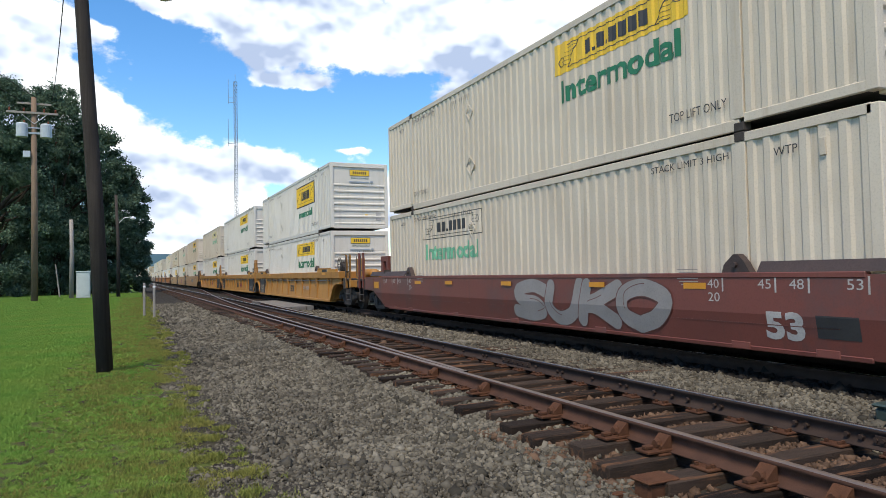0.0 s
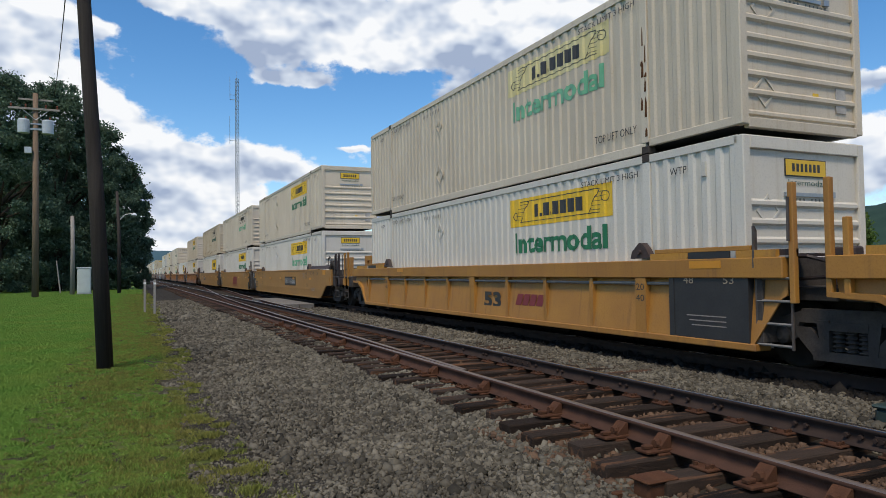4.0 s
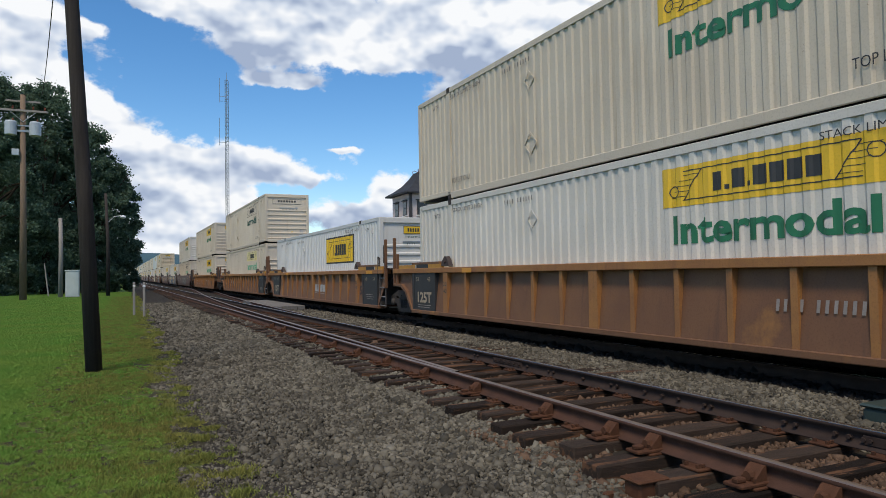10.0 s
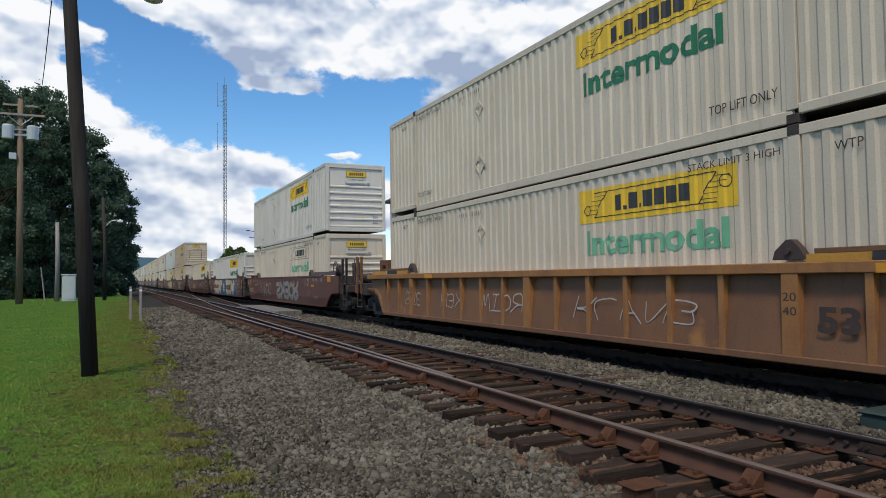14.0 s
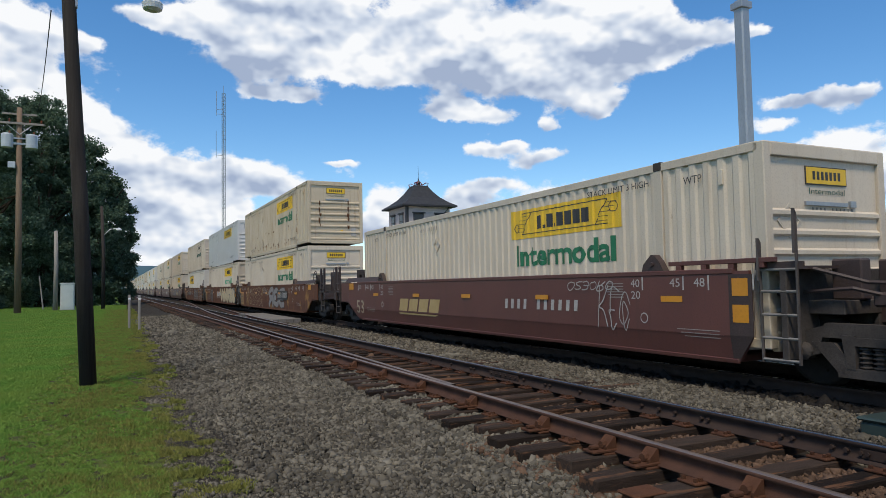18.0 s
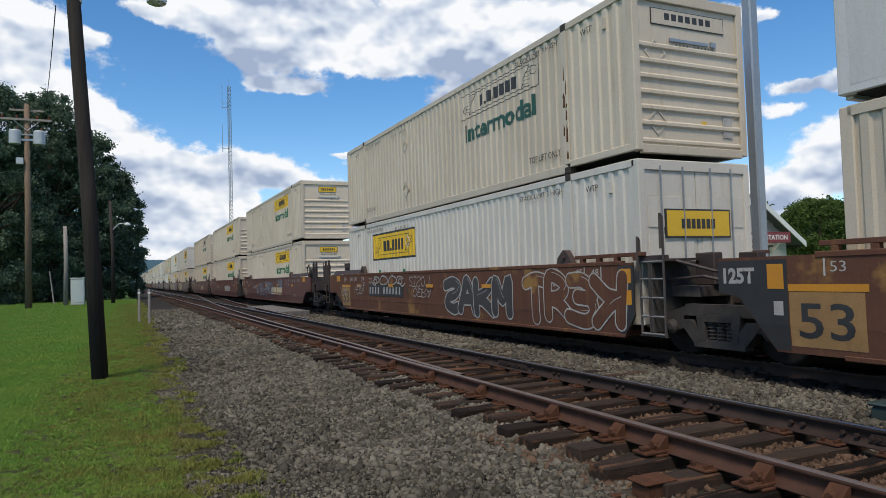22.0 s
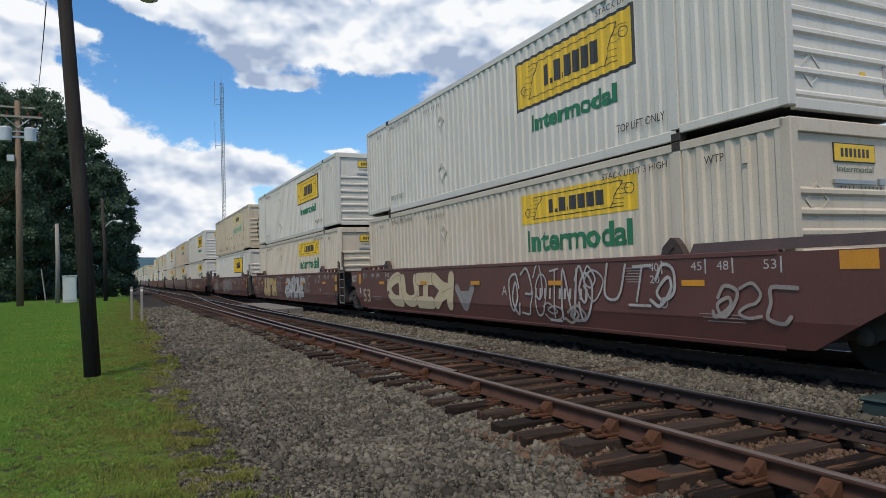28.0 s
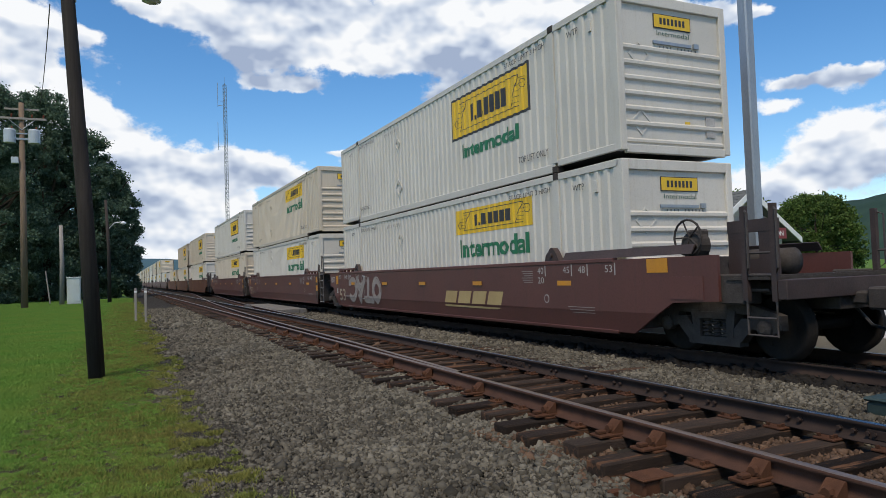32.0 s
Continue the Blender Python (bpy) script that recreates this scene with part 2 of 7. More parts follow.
M["wheel"] = material("worn wheel steel", (0.022, 0.019, 0.017), (0.013, 0.012, 0.011), 0.75, 0.0, scale=9)
M["rail"] = material("rusted rail steel", (0.098, 0.050, 0.034), (0.055, 0.030, 0.022), 0.75, 0.0, scale=5, bump=0.03, fine=90)
M["railhead"] = material("polished rail head steel", (0.50, 0.47, 0.45), (0.36, 0.32, 0.30), 0.26, 1.0, scale=2, stretch=(30, 1, 1), fine=60)
M["rail_top"] = material("dull brown rail top", (0.30, 0.23, 0.185), (0.20, 0.15, 0.12), 0.36, 0.6, scale=2, stretch=(30, 1, 1), fine=60)
M["tie"] = material("weathered creosoted wood", (0.046, 0.031, 0.023), (0.020, 0.016, 0.013), 0.85, scale=3, stretch=(1, 9, 9), vary=0.55, bump=0.06, fine=26, patch=(0.13, 0.066, 0.036), patch_scale=1.2, patch_edge=0.54)
# main track's ties: shade under the train put into the wood colour
M["shade_tie"] = material("tie wood darkened for shade", (0.050, 0.036, 0.027), (0.024, 0.019, 0.016), 0.85, scale=3, stretch=(1, 9, 9), vary=0.4, bump=0.05, fine=26)
M["plate"] = material("rusty tie plate steel", (0.115, 0.052, 0.028), (0.06, 0.028, 0.017), 0.8, 0.1, scale=9, bump=0.04, fine=120)
# bed coloured darker than its loose stones, as shadow in the gaps between
M["ballast"] = material("grey crushed stone", (0.046, 0.040, 0.032), (0.024, 0.021, 0.017), 0.9, scale=1.3, bump=0.1, fine=55, vary=0.0)
M["stone"] = material("crushed limestone pieces", (0.146, 0.133, 0.103), (0.066, 0.059, 0.046), 0.9, scale=1.5, fine=90, island=True, vary=0.62)
M["rusty_stone"] = material("rust-dusted crushed stone", (0.13, 0.082, 0.052), (0.075, 0.048, 0.033), 0.9, scale=2.0, fine=90, island=True, vary=0.4)
M["grass"] = material("mown grass", (0.090, 0.172, 0.022), (0.070, 0.138, 0.017), 0.9, scale=0.35, fine=24, bump=0.06, patch=(0.17, 0.22, 0.03), patch_scale=0.25, patch_edge=0.56)
M["blade"] = material("grass blades", (0.128, 0.262, 0.044), (0.182, 0.270, 0.052), 0.8, scale=0.7, spread=0.3, island=True, vary=0.25)
M["moss"] = material("yellowish verge grass", (0.145, 0.178, 0.038), (0.205, 0.192, 0.052), 0.8, scale=0.9, spread=0.35, island=True, vary=0.48)
M["verge"] = material("mossy gravelly earth", (0.058, 0.053, 0.030), (0.034, 0.029, 0.020), 0.95, scale=6.0, bump=0.1, fine=45, patch=(0.085, 0.105, 0.026), patch_scale=3.0, patch_edge=0.47)
# main track's stones: near-black colour stands in for shade under the cars
M["shade_stone"] = material("crushed stone darkened for shade", (0.024, 0.021, 0.018), (0.013, 0.012, 0.011), 0.8, scale=5, bump=0.04, fine=60)
M["far_rail"] = material("dark rail steel", (0.055, 0.037, 0.029), (0.030, 0.021, 0.018), 0.75, 0.0, scale=5, fine=90)
M["rust_run"] = material("pale rust run", (0.38, 0.25, 0.13), (0.46, 0.34, 0.21), 0.8, scale=6, fine=40)
M["rust_stain"] = material("dark rust stain", (0.135, 0.062, 0.027), (0.07, 0.033, 0.017), 0.85, scale=7, fine=60)
M["dark_pole"] = material("dark creosoted timber", (0.062, 0.052, 0.046), (0.032, 0.027, 0.025), 0.8, scale=2, stretch=(10, 10, 0.6), bump=0.05)
M["pole"] = material("weathered timber", (0.23, 0.17, 0.12), (0.15, 0.105, 0.075), 0.85, scale=2, stretch=(9, 9, 0.5), bump=0.05)
M["grey_wood"] = material("silvered timber", (0.32, 0.30, 0.27), (0.22, 0.20, 0.18), 0.85, scale=2, stretch=(9, 9, 0.5), bump=0.05)
M["galv"] = material("galvanised steel", (0.36, 0.39, 0.42), (0.28, 0.31, 0.34), 0.45, 0.6, scale=3, stretch=(1, 1, 0.3))
M["transformer"] = material("pale grey enamel", (0.42, 0.47, 0.52), (0.36, 0.40, 0.44), 0.45, scale=2)
M["cabinet"] = material("pale green-grey cabinet paint", (0.55, 0.60, 0.57), (0.48, 0.53, 0.50), 0.5, scale=2)
M["bark"] = material("tree bark", (0.07, 0.055, 0.04), (0.04, 0.03, 0.022), 0.9, scale=3, stretch=(6, 6, 1), bump=0.08)
# lawn trees: haze is put into the leaf colour, paler and bluer
M["leaf"] = material("haze-paled maple leaves", (0.115, 0.172, 0.108), (0.086, 0.135, 0.095), 0.75, scale=0.3, island=True, vary=0.35)
M["leaf_light"] = material("sunlit leaves", (0.11, 0.165, 0.040), (0.075, 0.12, 0.032), 0.75, scale=0.3, island=True, vary=0.45)
for key in ("leaf", "leaf_light"):
    nt = M[key].node_tree
    bsdf, glow = nt.nodes["Principled BSDF"], nt.nodes.new("ShaderNodeBsdfTranslucent")
    blend = nt.nodes.new("ShaderNodeMixShader")
    nt.links.new(bsdf.inputs["Base Color"].links[0].from_socket, glow.inputs[0])
    blend.inputs[0].default_value = 0.4
    nt.links.new(bsdf.outputs[0], blend.inputs[1])
    nt.links.new(glow.outputs[0], blend.inputs[2])
    nt.links.new(blend.outputs[0], nt.nodes["Material Output"].inputs[0])
M["shingle"] = material("grey asphalt shingles", (0.17, 0.175, 0.165), (0.10, 0.105, 0.10), 0.9, scale=4, stretch=(1, 1, 4), bump=0.06, fine=9, vary=0.18)
M["dark_roof"] = material("dark slate roofing", (0.035, 0.037, 0.042), (0.05, 0.052, 0.056), 0.7, scale=3, bump=0.04)
M["stucco"] = material("pinkish cream render", (0.58, 0.50, 0.47), (0.50, 0.43, 0.40), 0.85, scale=1.5, bump=0.03)
M["siding"] = material("greyish cream siding", (0.56, 0.53, 0.47), (0.47, 0.44, 0.39), 0.8, scale=2, stretch=(0.5, 0.5, 6))
M["trim_dark"] = material("dark brown-grey trim paint", (0.05, 0.045, 0.045), (0.035, 0.032, 0.032), 0.6, scale=3)
M["trim_white"] = material("white trim paint", (0.72, 0.72, 0.70), (0.62, 0.62, 0.60), 0.5, scale=3)
M["red_trim"] = material("maroon trim paint", (0.22, 0.03, 0.04), (0.17, 0.025, 0.03), 0.5, scale=3)
M["brick"] = material("weathered brick", (0.24, 0.085, 0.055), (0.17, 0.06, 0.04), 0.85, scale=6, bump=0.05)
M["concrete"] = material("pale concrete", (0.50, 0.49, 0.47), (0.40, 0.39, 0.37), 0.85, scale=1.0, bump=0.03)
M["panelling"] = material("grey crossing planks", (0.20, 0.19, 0.175), (0.14, 0.13, 0.12), 0.85, scale=2, stretch=(6, 1, 6), bump=0.05)
M["logo_yellow"] = material("yellow decal", (0.72, 0.46, 0.015), (0.66, 0.42, 0.02), 0.45, scale=1.2)
M["logo_faded"] = material("faded yellow decal", (0.60, 0.50, 0.18), (0.62, 0.57, 0.34), 0.5, scale=1.2)
M["ink"] = material("black decal", (0.02, 0.02, 0.022), (0.035, 0.035, 0.035), 0.5, scale=4)
M["ink_faded"] = material("faded black decal", (0.13, 0.12, 0.11), (0.20, 0.19, 0.17), 0.6, scale=6)
M["green"] = material("green decal", (0.012, 0.13, 0.055), (0.02, 0.16, 0.075), 0.45, scale=2)
M["green_faded"] = material("faded green decal", (0.10, 0.34, 0.19), (0.18, 0.42, 0.27), 0.5, scale=2)
M["green_dark"] = material("dark green decal", (0.015, 0.075, 0.055), (0.02, 0.09, 0.065), 0.5, scale=2)
M["reflector"] = material("amber reflective tape", (0.58, 0.25, 0.012), (0.48, 0.20, 0.015), 0.35, scale=3)
M["mark_white"] = material("white stencil paint", (0.46, 0.44, 0.41), (0.30, 0.285, 0.27), 0.6, scale=5)
M["spray_white"] = material("white spray paint", (0.46, 0.45, 0.42), (0.26, 0.245, 0.23), 0.7, scale=5)
M["spray_cream"] = material("cream spray paint", (0.52, 0.43, 0.28), (0.45, 0.37, 0.24), 0.7, scale=3)
M["spray_blue"] = material("blue spray paint", (0.085, 0.165, 0.27), (0.045, 0.085, 0.15), 0.7, scale=0.9, patch=(0.10, 0.19, 0.24), patch_scale=0.8, patch_edge=0.55)
M["spray_grey"] = material("silver spray paint", (0.26, 0.24, 0.23), (0.20, 0.19, 0.18), 0.6, scale=2)
M["spray_yellow"] = material("ochre spray paint", (0.43, 0.33, 0.16), (0.36, 0.26, 0.12), 0.7, scale=2)
M["spray_pale"] = material("pale blue spray paint", (0.30, 0.38, 0.45), (0.20, 0.27, 0.34), 0.7, scale=2)
# distance haze over the far ridge is mixed into its blue-green colour
M["hill"] = material("wooded ridge tinted for haze", (0.05, 0.10, 0.125), (0.065, 0.12, 0.14), 0.95, scale=0.02, fine=0.2)
M["hill_near"] = material("wooded hillside", (0.020, 0.044, 0.034), (0.032, 0.06, 0.045), 0.95, scale=0.05, fine=0.5)
M["sign_blue"] = material("blue enamel sign", (0.015, 0.08, 0.36), (0.012, 0.07, 0.32), 0.4, scale=3)
M["glass"] = material("dark window glass", (0.02, 0.022, 0.025), (0.015, 0.016, 0.02), 0.12, scale=2)
M["wire"] = material("black cable", (0.015, 0.015, 0.015), (0.02, 0.02, 0.02), 0.7)
M["lamp_glass"] = material("milky lamp glass", (0.62, 0.64, 0.66), (0.55, 0.57, 0.6), 0.3, scale=2)


# ---------------------------------------------------------------- building helpers
def mesh_of(bm, name):
    me = bpy.data.meshes.new(name)
    bm.to_mesh(me)
    bm.free()
    return me


def part(name, bm, mt, parent=None, label="", smooth=False):
    """Links a bmesh, or a finished mesh, as one object under a thing or part."""
    me = bm if isinstance(bm, bpy.types.Mesh) else mesh_of(bm, name)
    if not me.materials:
        me.materials.append(mt)
    if smooth:
        me.polygons.foreach_set("use_smooth", [True] * len(me.polygons))
    ob = new(name, me)
    if parent is not None:
        ob.parent = parent
    if label:
        ob["label"] = label
    return ob


def box(bm, x0, x1, y0, y1, z0, z1, bevel=0.0):
    vs = [bm.verts.new((x, y, z)) for z in (z0, z1) for y in (y0, y1) for x in (x0, x1)]
    fs = [bm.faces.new([vs[i] for i in q]) for q in ((0, 2, 3, 1), (4, 5, 7, 6), (0, 1, 5, 4), (2, 6, 7, 3), (0, 4, 6, 2), (1, 3, 7, 5))]
    if bevel:
        es = list({e for f in fs for e in f.edges})
        bmesh.ops.bevel(bm, geom=es, offset=bevel, segments=1, affect="EDGES")
    return bm


def boxes(*bs, bevel=0.0):
    bm = bmesh.new()
    for b in bs:
        box(bm, *b, bevel=bevel)
    return bm


def prism(bm, pts, axis, a, b):
    """Extrudes a polygon along an axis; pts are the two other coordinates in x, y, z order."""
    def at(p, w):
        return {"x": (w, p[0], p[1]), "y": (p[0], w, p[1]), "z": (p[0], p[1], w)}[axis]
    lo = [bm.verts.new(at(p, a)) for p in pts]
    hi = [bm.verts.new(at(p, b)) for p in pts]
    n = len(pts)
    for i in range(n):
        bm.faces.new((lo[i], lo[(i + 1) % n], hi[(i + 1) % n], hi[i]))
    bm.faces.new(lo[::-1])
    bm.faces.new(hi)
    bmesh.ops.recalc_face_normals(bm, faces=bm.faces[:])
    return bm


def tube(bm, pts, r, sides=8, r1=None):
    """A round bar along points, tapering from r to r1."""
    pts = [Vector(p) for p in pts]
    rings = []
    for i, p in enumerate(pts):
        d = (pts[min(i + 1, len(pts) - 1)] - pts[max(i - 1, 0)]).normalized()
        u = d.orthogonal().normalized() if abs(d.z) > 0.9 else d.cross(Vector((0, 0, 1))).normalized()
        w = d.cross(u)
        rr = r if r1 is None else r + (r1 - r) * i / (len(pts) - 1)
        rings.append([bm.verts.new(p + rr * (math.cos(a) * u + math.sin(a) * w)) for a in (2 * math.pi * k / sides for k in range(sides))])
    for a, b in zip(rings, rings[1:]):
        for k in range(sides):
            bm.faces.new((a[k], a[(k + 1) % sides], b[(k + 1) % sides], b[k]))
    bm.faces.new(rings[0][::-1])
    bm.faces.new(rings[-1])
    return bm


def bars(*runs, r=0.02, sides=6):
    bm = bmesh.new()
    for run in runs:
        tube(bm, run, r, sides)
    return bm


def lathe(bm, prof, axis="z", sides=20, at=(0, 0, 0)):
    """Turns (radius, along) pairs about an axis."""
    rings = []
    for r, h in prof:
        ring = []
        for k in range(sides):
            a = 2 * math.pi * k / sides
            c, s = r * math.cos(a), r * math.sin(a)
            p = {"z": (c, s, h), "x": (h, c, s), "y": (c, h, s)}[axis]
            ring.append(bm.verts.new(Vector(p) + Vector(at)))
        rings.append(ring)
    for a, b in zip(rings, rings[1:]):
        for k in range(sides):
            bm.faces.new((a[k], a[(k + 1) % sides], b[(k + 1) % sides], b[k]))
    bm.faces.new(rings[0][::-1])
    bm.faces.new(rings[-1])
    bmesh.ops.recalc_face_normals(bm, faces=bm.faces[:])
    return bm


def raw_mesh(name, co, faces, size):
    """A mesh of n-gons of one size from numpy arrays."""
    me = bpy.data.meshes.new(name)
    co, faces = np.asarray(co, np.float32), np.asarray(faces, np.int32)
    me.vertices.add(len(co))
    me.vertices.foreach_set("co", co.ravel())
    me.loops.add(faces.size)
    me.loops.foreach_set("vertex_index", faces.ravel())
    me.polygons.add(len(faces))
    me.polygons.foreach_set("loop_start", np.arange(len(faces), dtype=np.int32) * size)
    me.polygons.foreach_set("loop_total", np.full(len(faces), size, np.int32))
    me.update(calc_edges=True)
    return me


LETTERS = {}


def letters(text, height, bold=0.0):
    """A flat mesh of built-in letters, height metres tall, on the x-y plane from the origin; returns mesh and width."""
    key = (text, height, bold)
    if key not in LETTERS:
        cu = bpy.data.curves.new("text", "FONT")
        cu.body, cu.size, cu.resolution_u, cu.offset = text, height / 0.72, 3, bold
        ob = bpy.data.objects.new("text", cu)
        scene.collection.objects.link(ob)
        me = bpy.data.meshes.new_from_object(ob.evaluated_get(bpy.context.evaluated_depsgraph_get()))
        bpy.data.objects.remove(ob)
        w = max((v.co.x for v in me.vertices), default=0)
        LETTERS[key] = (me, w)
    return LETTERS[key]


def lettering(text, x, y, z, height, mt, parent, width=None, bold=0.0, face="side", name="lettering"):
    """Letters on a side facing -x (reading towards -y), or on an end facing -y (reading towards +x). y, x: start of the line."""
    me0, w = letters(text, height, bold)
    me = me0.copy()
    me.materials.clear()
    k = (width / w) if width else 1.0
    ob = part(name, me, mt, parent)
    if face == "side":
        ob.matrix_basis = Matrix(((0, 0, -1, x), (-k, 0, 0, y), (0, 1, 0, z), (0, 0, 0, 1)))
    else:
        ob.matrix_basis = Matrix(((k, 0, 0, x), (0, 0, -1, y), (0, 1, 0, z), (0, 0, 0, 1)))
    return ob


def drape(bm, y0=-8.2, y1=8.2, depth=0.0):
    """Cuts a flat shape along the ribs of a container side and presses it into them."""
    ys = [v.co.y for v in bm.verts]
    if not ys:
        return bm
    for y in rib_points(min(ys), max(ys))[1:-1]:
        bmesh.ops.bisect_plane(bm, geom=bm.verts[:] + bm.edges[:] + bm.faces[:], plane_co=(0, y, 0), plane_no=(0, 1, 0), dist=1e-6)
    for v in bm.verts:
        v.co.x = -(W2 - 0.010 - rib(v.co.y) + 0.0095) - depth
    return bm


def draped_word(text, y, z, height, mt, parent, width, bold):
    """A painted word that follows the ribs of the side facing the camera."""
    key = (text, y, z, height, width)
    if key not in DRAPED:
        me0, w = letters(text, height, bold)
        bm = bmesh.new()
        bm.from_mesh(me0)
        k = width / w
        for v in bm.verts:
            v.co = Vector((0, y - v.co.x * k, z + v.co.y))
        bmesh.ops.recalc_face_normals(bm, faces=bm.faces[:])
        for fc in bm.faces:
            if fc.normal.x > 0:
                fc.normal_flip()
        DRAPED[key] = mesh_of(drape(bm), "lettering")
    me = DRAPED[key].copy()
    me.materials.clear()
    return part("lettering", me, mt, parent)


DRAPED = {}


def side_poly(bm, x, pts):
    """A flat shape on a side facing -x; pts are (y, z)."""
    vs = [bm.verts.new((x, p[0], p[1])) for p in pts]
    f = bm.faces.new(vs)
    f.normal_update()
    if f.normal.x > 0:
        f.normal_flip()
    return f


def side_box(y0, y1, z0, z1, x, t=0.004):
    return boxes((x - t, x, y0, y1, z0, z1))


# ---------------------------------------------------------------- ground and tracks
def ground():
    """One sheet to the horizon, a little below the rails, finer where the camera stands."""
    xs = sorted({*np.linspace(-30, 60, 46).round(2), *(-3000, -1200, -400, -150, -70, 120, 300, 900, 3000)})
    ys = sorted({*np.linspace(-30, 110, 71).round(2), *(-3000, -900, -200, -80, 160, 260, 500, 1000, 3000)})
    co = []
    for y in ys:
        for x in xs:
            n = 0.008 * noise.noise(Vector((x * 0.21, y * 0.17, 0))) if x < 2 else 0
            co.append((x, y, -0.30 + n - (0.12 if -0.5 < x < 60 else 0)))
    w = len(xs)
    fs = [(j * w + i, j * w + i + 1, (j + 1) * w + i + 1, (j + 1) * w + i) for j in range(len(ys) - 1) for i in range(w - 1)]
    ob = part("ground", raw_mesh("ground", co, fs, 4), M["grass"], smooth=True)
    return tagged(ob, "mown green grass sheet beside the railway", "ground", kind="structure")


def verge_edge(y):
    return 0.62 + 0.10 * math.sin(y * 0.9) + 0.16 * noise.noise(Vector((0, y * 0.45, 3))) + 0.010 * max(0, y - 10)


def shoulder(x, y):
    """Extra ballast heaped against the ends of the near track's ties, away from the switch."""
    grow = np.clip((y - 4.6) / 3.5, 0, 1)
    return 0.055 * grow * np.clip((x - 2.9) / 0.75, 0, 1) * np.clip((4.35 - x) / 0.25, 0, 1)


def bed():
    """Ballast bed under both tracks, with a gravel path along the grass."""
    prof = [(0.0, -0.40), (0.35, -0.30), (1.4, -0.315), (2.6, -0.335), (3.1, -0.345), (3.6, -0.315), (4.05, -0.285), (4.2, -0.275), (5.7, -0.275), (6.3, -0.25), (6.7, -0.215), (7.3, -0.205),
            (7.8, -0.215), (9.1, -0.23), (10.4, -0.22), (10.95, -0.24), (11.15, -0.45)]
    ys = [-60, -20, *np.arange(-4, 60, 0.5), *np.arange(60, 200, 5), 260, 400, 700, 1100]
    co = []
    for y in ys:
        e = verge_edge(y)
        for i, (x, z) in enumerate(prof):
            if i < 2:
                x = e + (x - 0.35)
            n = 0.022 * noise.noise(Vector((x * 2.3, y * 2.1, 0))) if 0 < i < len(prof) - 2 else 0
            co.append((x, y, z + n + float(shoulder(x, y))))
    w = len(prof)
    fs = [(j * w + i, j * w + i + 1, (j + 1) * w + i + 1, (j + 1) * w + i) for j in range(len(ys) - 1) for i in range(w - 1)]
    ob = part("ballast_bed", raw_mesh("ballast_bed", co, fs, 4), M["ballast"], smooth=True)
    tagged(ob, "grey crushed stone ballast under the tracks", "ballast", kind="structure")


def stones():
    """Loose stones lying on the bed, denser near the camera."""
    rng = np.random.default_rng(5)
    cube = np.array([(x, y, z) for z in (-1, 1) for y in (-1, 1) for x in (-1, 1)], float)
    quads = np.array([(0, 2, 3, 1), (4, 5, 7, 6), (0, 1, 5, 4), (2, 6, 7, 3), (0, 4, 6, 2), (1, 3, 7, 5)])
    for name, label, mt, zones in (
        ("loose_ballast", "loose grey crushed stones heaped beside the rails", "stone",
         [(1.0, 3.6, 2.6, 7, 1500, 0.0185), (1.0, 3.6, 2.6, 7, 1100, 0.0115), (0.45, 1.8, 3.5, 14, 1900, 0.0090), (1.0, 3.6, 7, 13, 1500, 0.0190), (0.8, 3.6, 13, 26, 900, 0.023), (5.9, 7.9, 3, 12, 1500, 0.0175), (5.9, 7.9, 12, 30, 620, 0.025),
          (3.4, 4.1, 5.0, 14, 1300, 0.0175), (3.4, 4.1, 14, 30, 420, 0.025), (0.9, 3.5, 26, 48, 150, 0.036), (10.2, 11.0, 5, 30, 160, 0.034),
          (0.9, 4.0, -9, 2.6, 330, 0.034), (5.9, 8.0, -9, 3, 330, 0.034)]),
        ("rusty_ballast", "rust-stained stones packed between the ties", "rusty_stone",
         [(4.3, 5.6, 2.6, 14, 900, 0.019), (3.3, 4.0, 2.6, 6.5, 900, 0.0175), (4.3, 5.6, 14, 34, 200, 0.028)]),
        # the train's shade is painted into these stones
        ("greasy_ballast", "stones under the train, coloured dark for its shade", "shade_stone",
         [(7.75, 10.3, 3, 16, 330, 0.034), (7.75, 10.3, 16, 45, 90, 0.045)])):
        cos, n = [], 0
        for x0, x1, y0, y1, dens, r in zones:
            k = int((x1 - x0) * (y1 - y0) * dens)
            cx, cy = rng.uniform(x0, x1, k), rng.uniform(y0, y1, k)
            thin = rng.uniform(0, 1, k) < (1 if r < 0.01 else np.clip((cx - 0.95 + 0.25 * np.sin(1.7 * cy) * np.sin(0.6 * cy + 1)) / 1.3, 0.10, 1))
            cx, cy = cx[thin], cy[thin]
            k = len(cx)
            z = np.interp(cx, [0.3, 1.4, 2.6, 3.1, 3.6, 4.2, 5.7, 6.3, 6.7, 7.3, 7.8, 10.4, 11], [-0.30, -0.315, -0.335, -0.345, -0.315, -0.275, -0.275, -0.25, -0.215, -0.205, -0.215, -0.22, -0.24])
            q = rng.normal(size=(k, 3, 3))
            q = np.linalg.qr(q)[0]
            size = r * rng.lognormal(0, 0.32, (k, 1, 1)) * rng.uniform(0.34, 1.35, (k, 1, 3))
            shape = cube[None] * size * rng.uniform(0.62, 1.12, (k, 8, 3))
            v = np.einsum("kij,kvj->kvi", q, shape)
            v[:, :, 0] += cx[:, None]
            v[:, :, 1] += cy[:, None]
            v[:, :, 2] += (z + shoulder(cx, cy) + r * rng.uniform(-0.6, 0.9, k))[:, None]
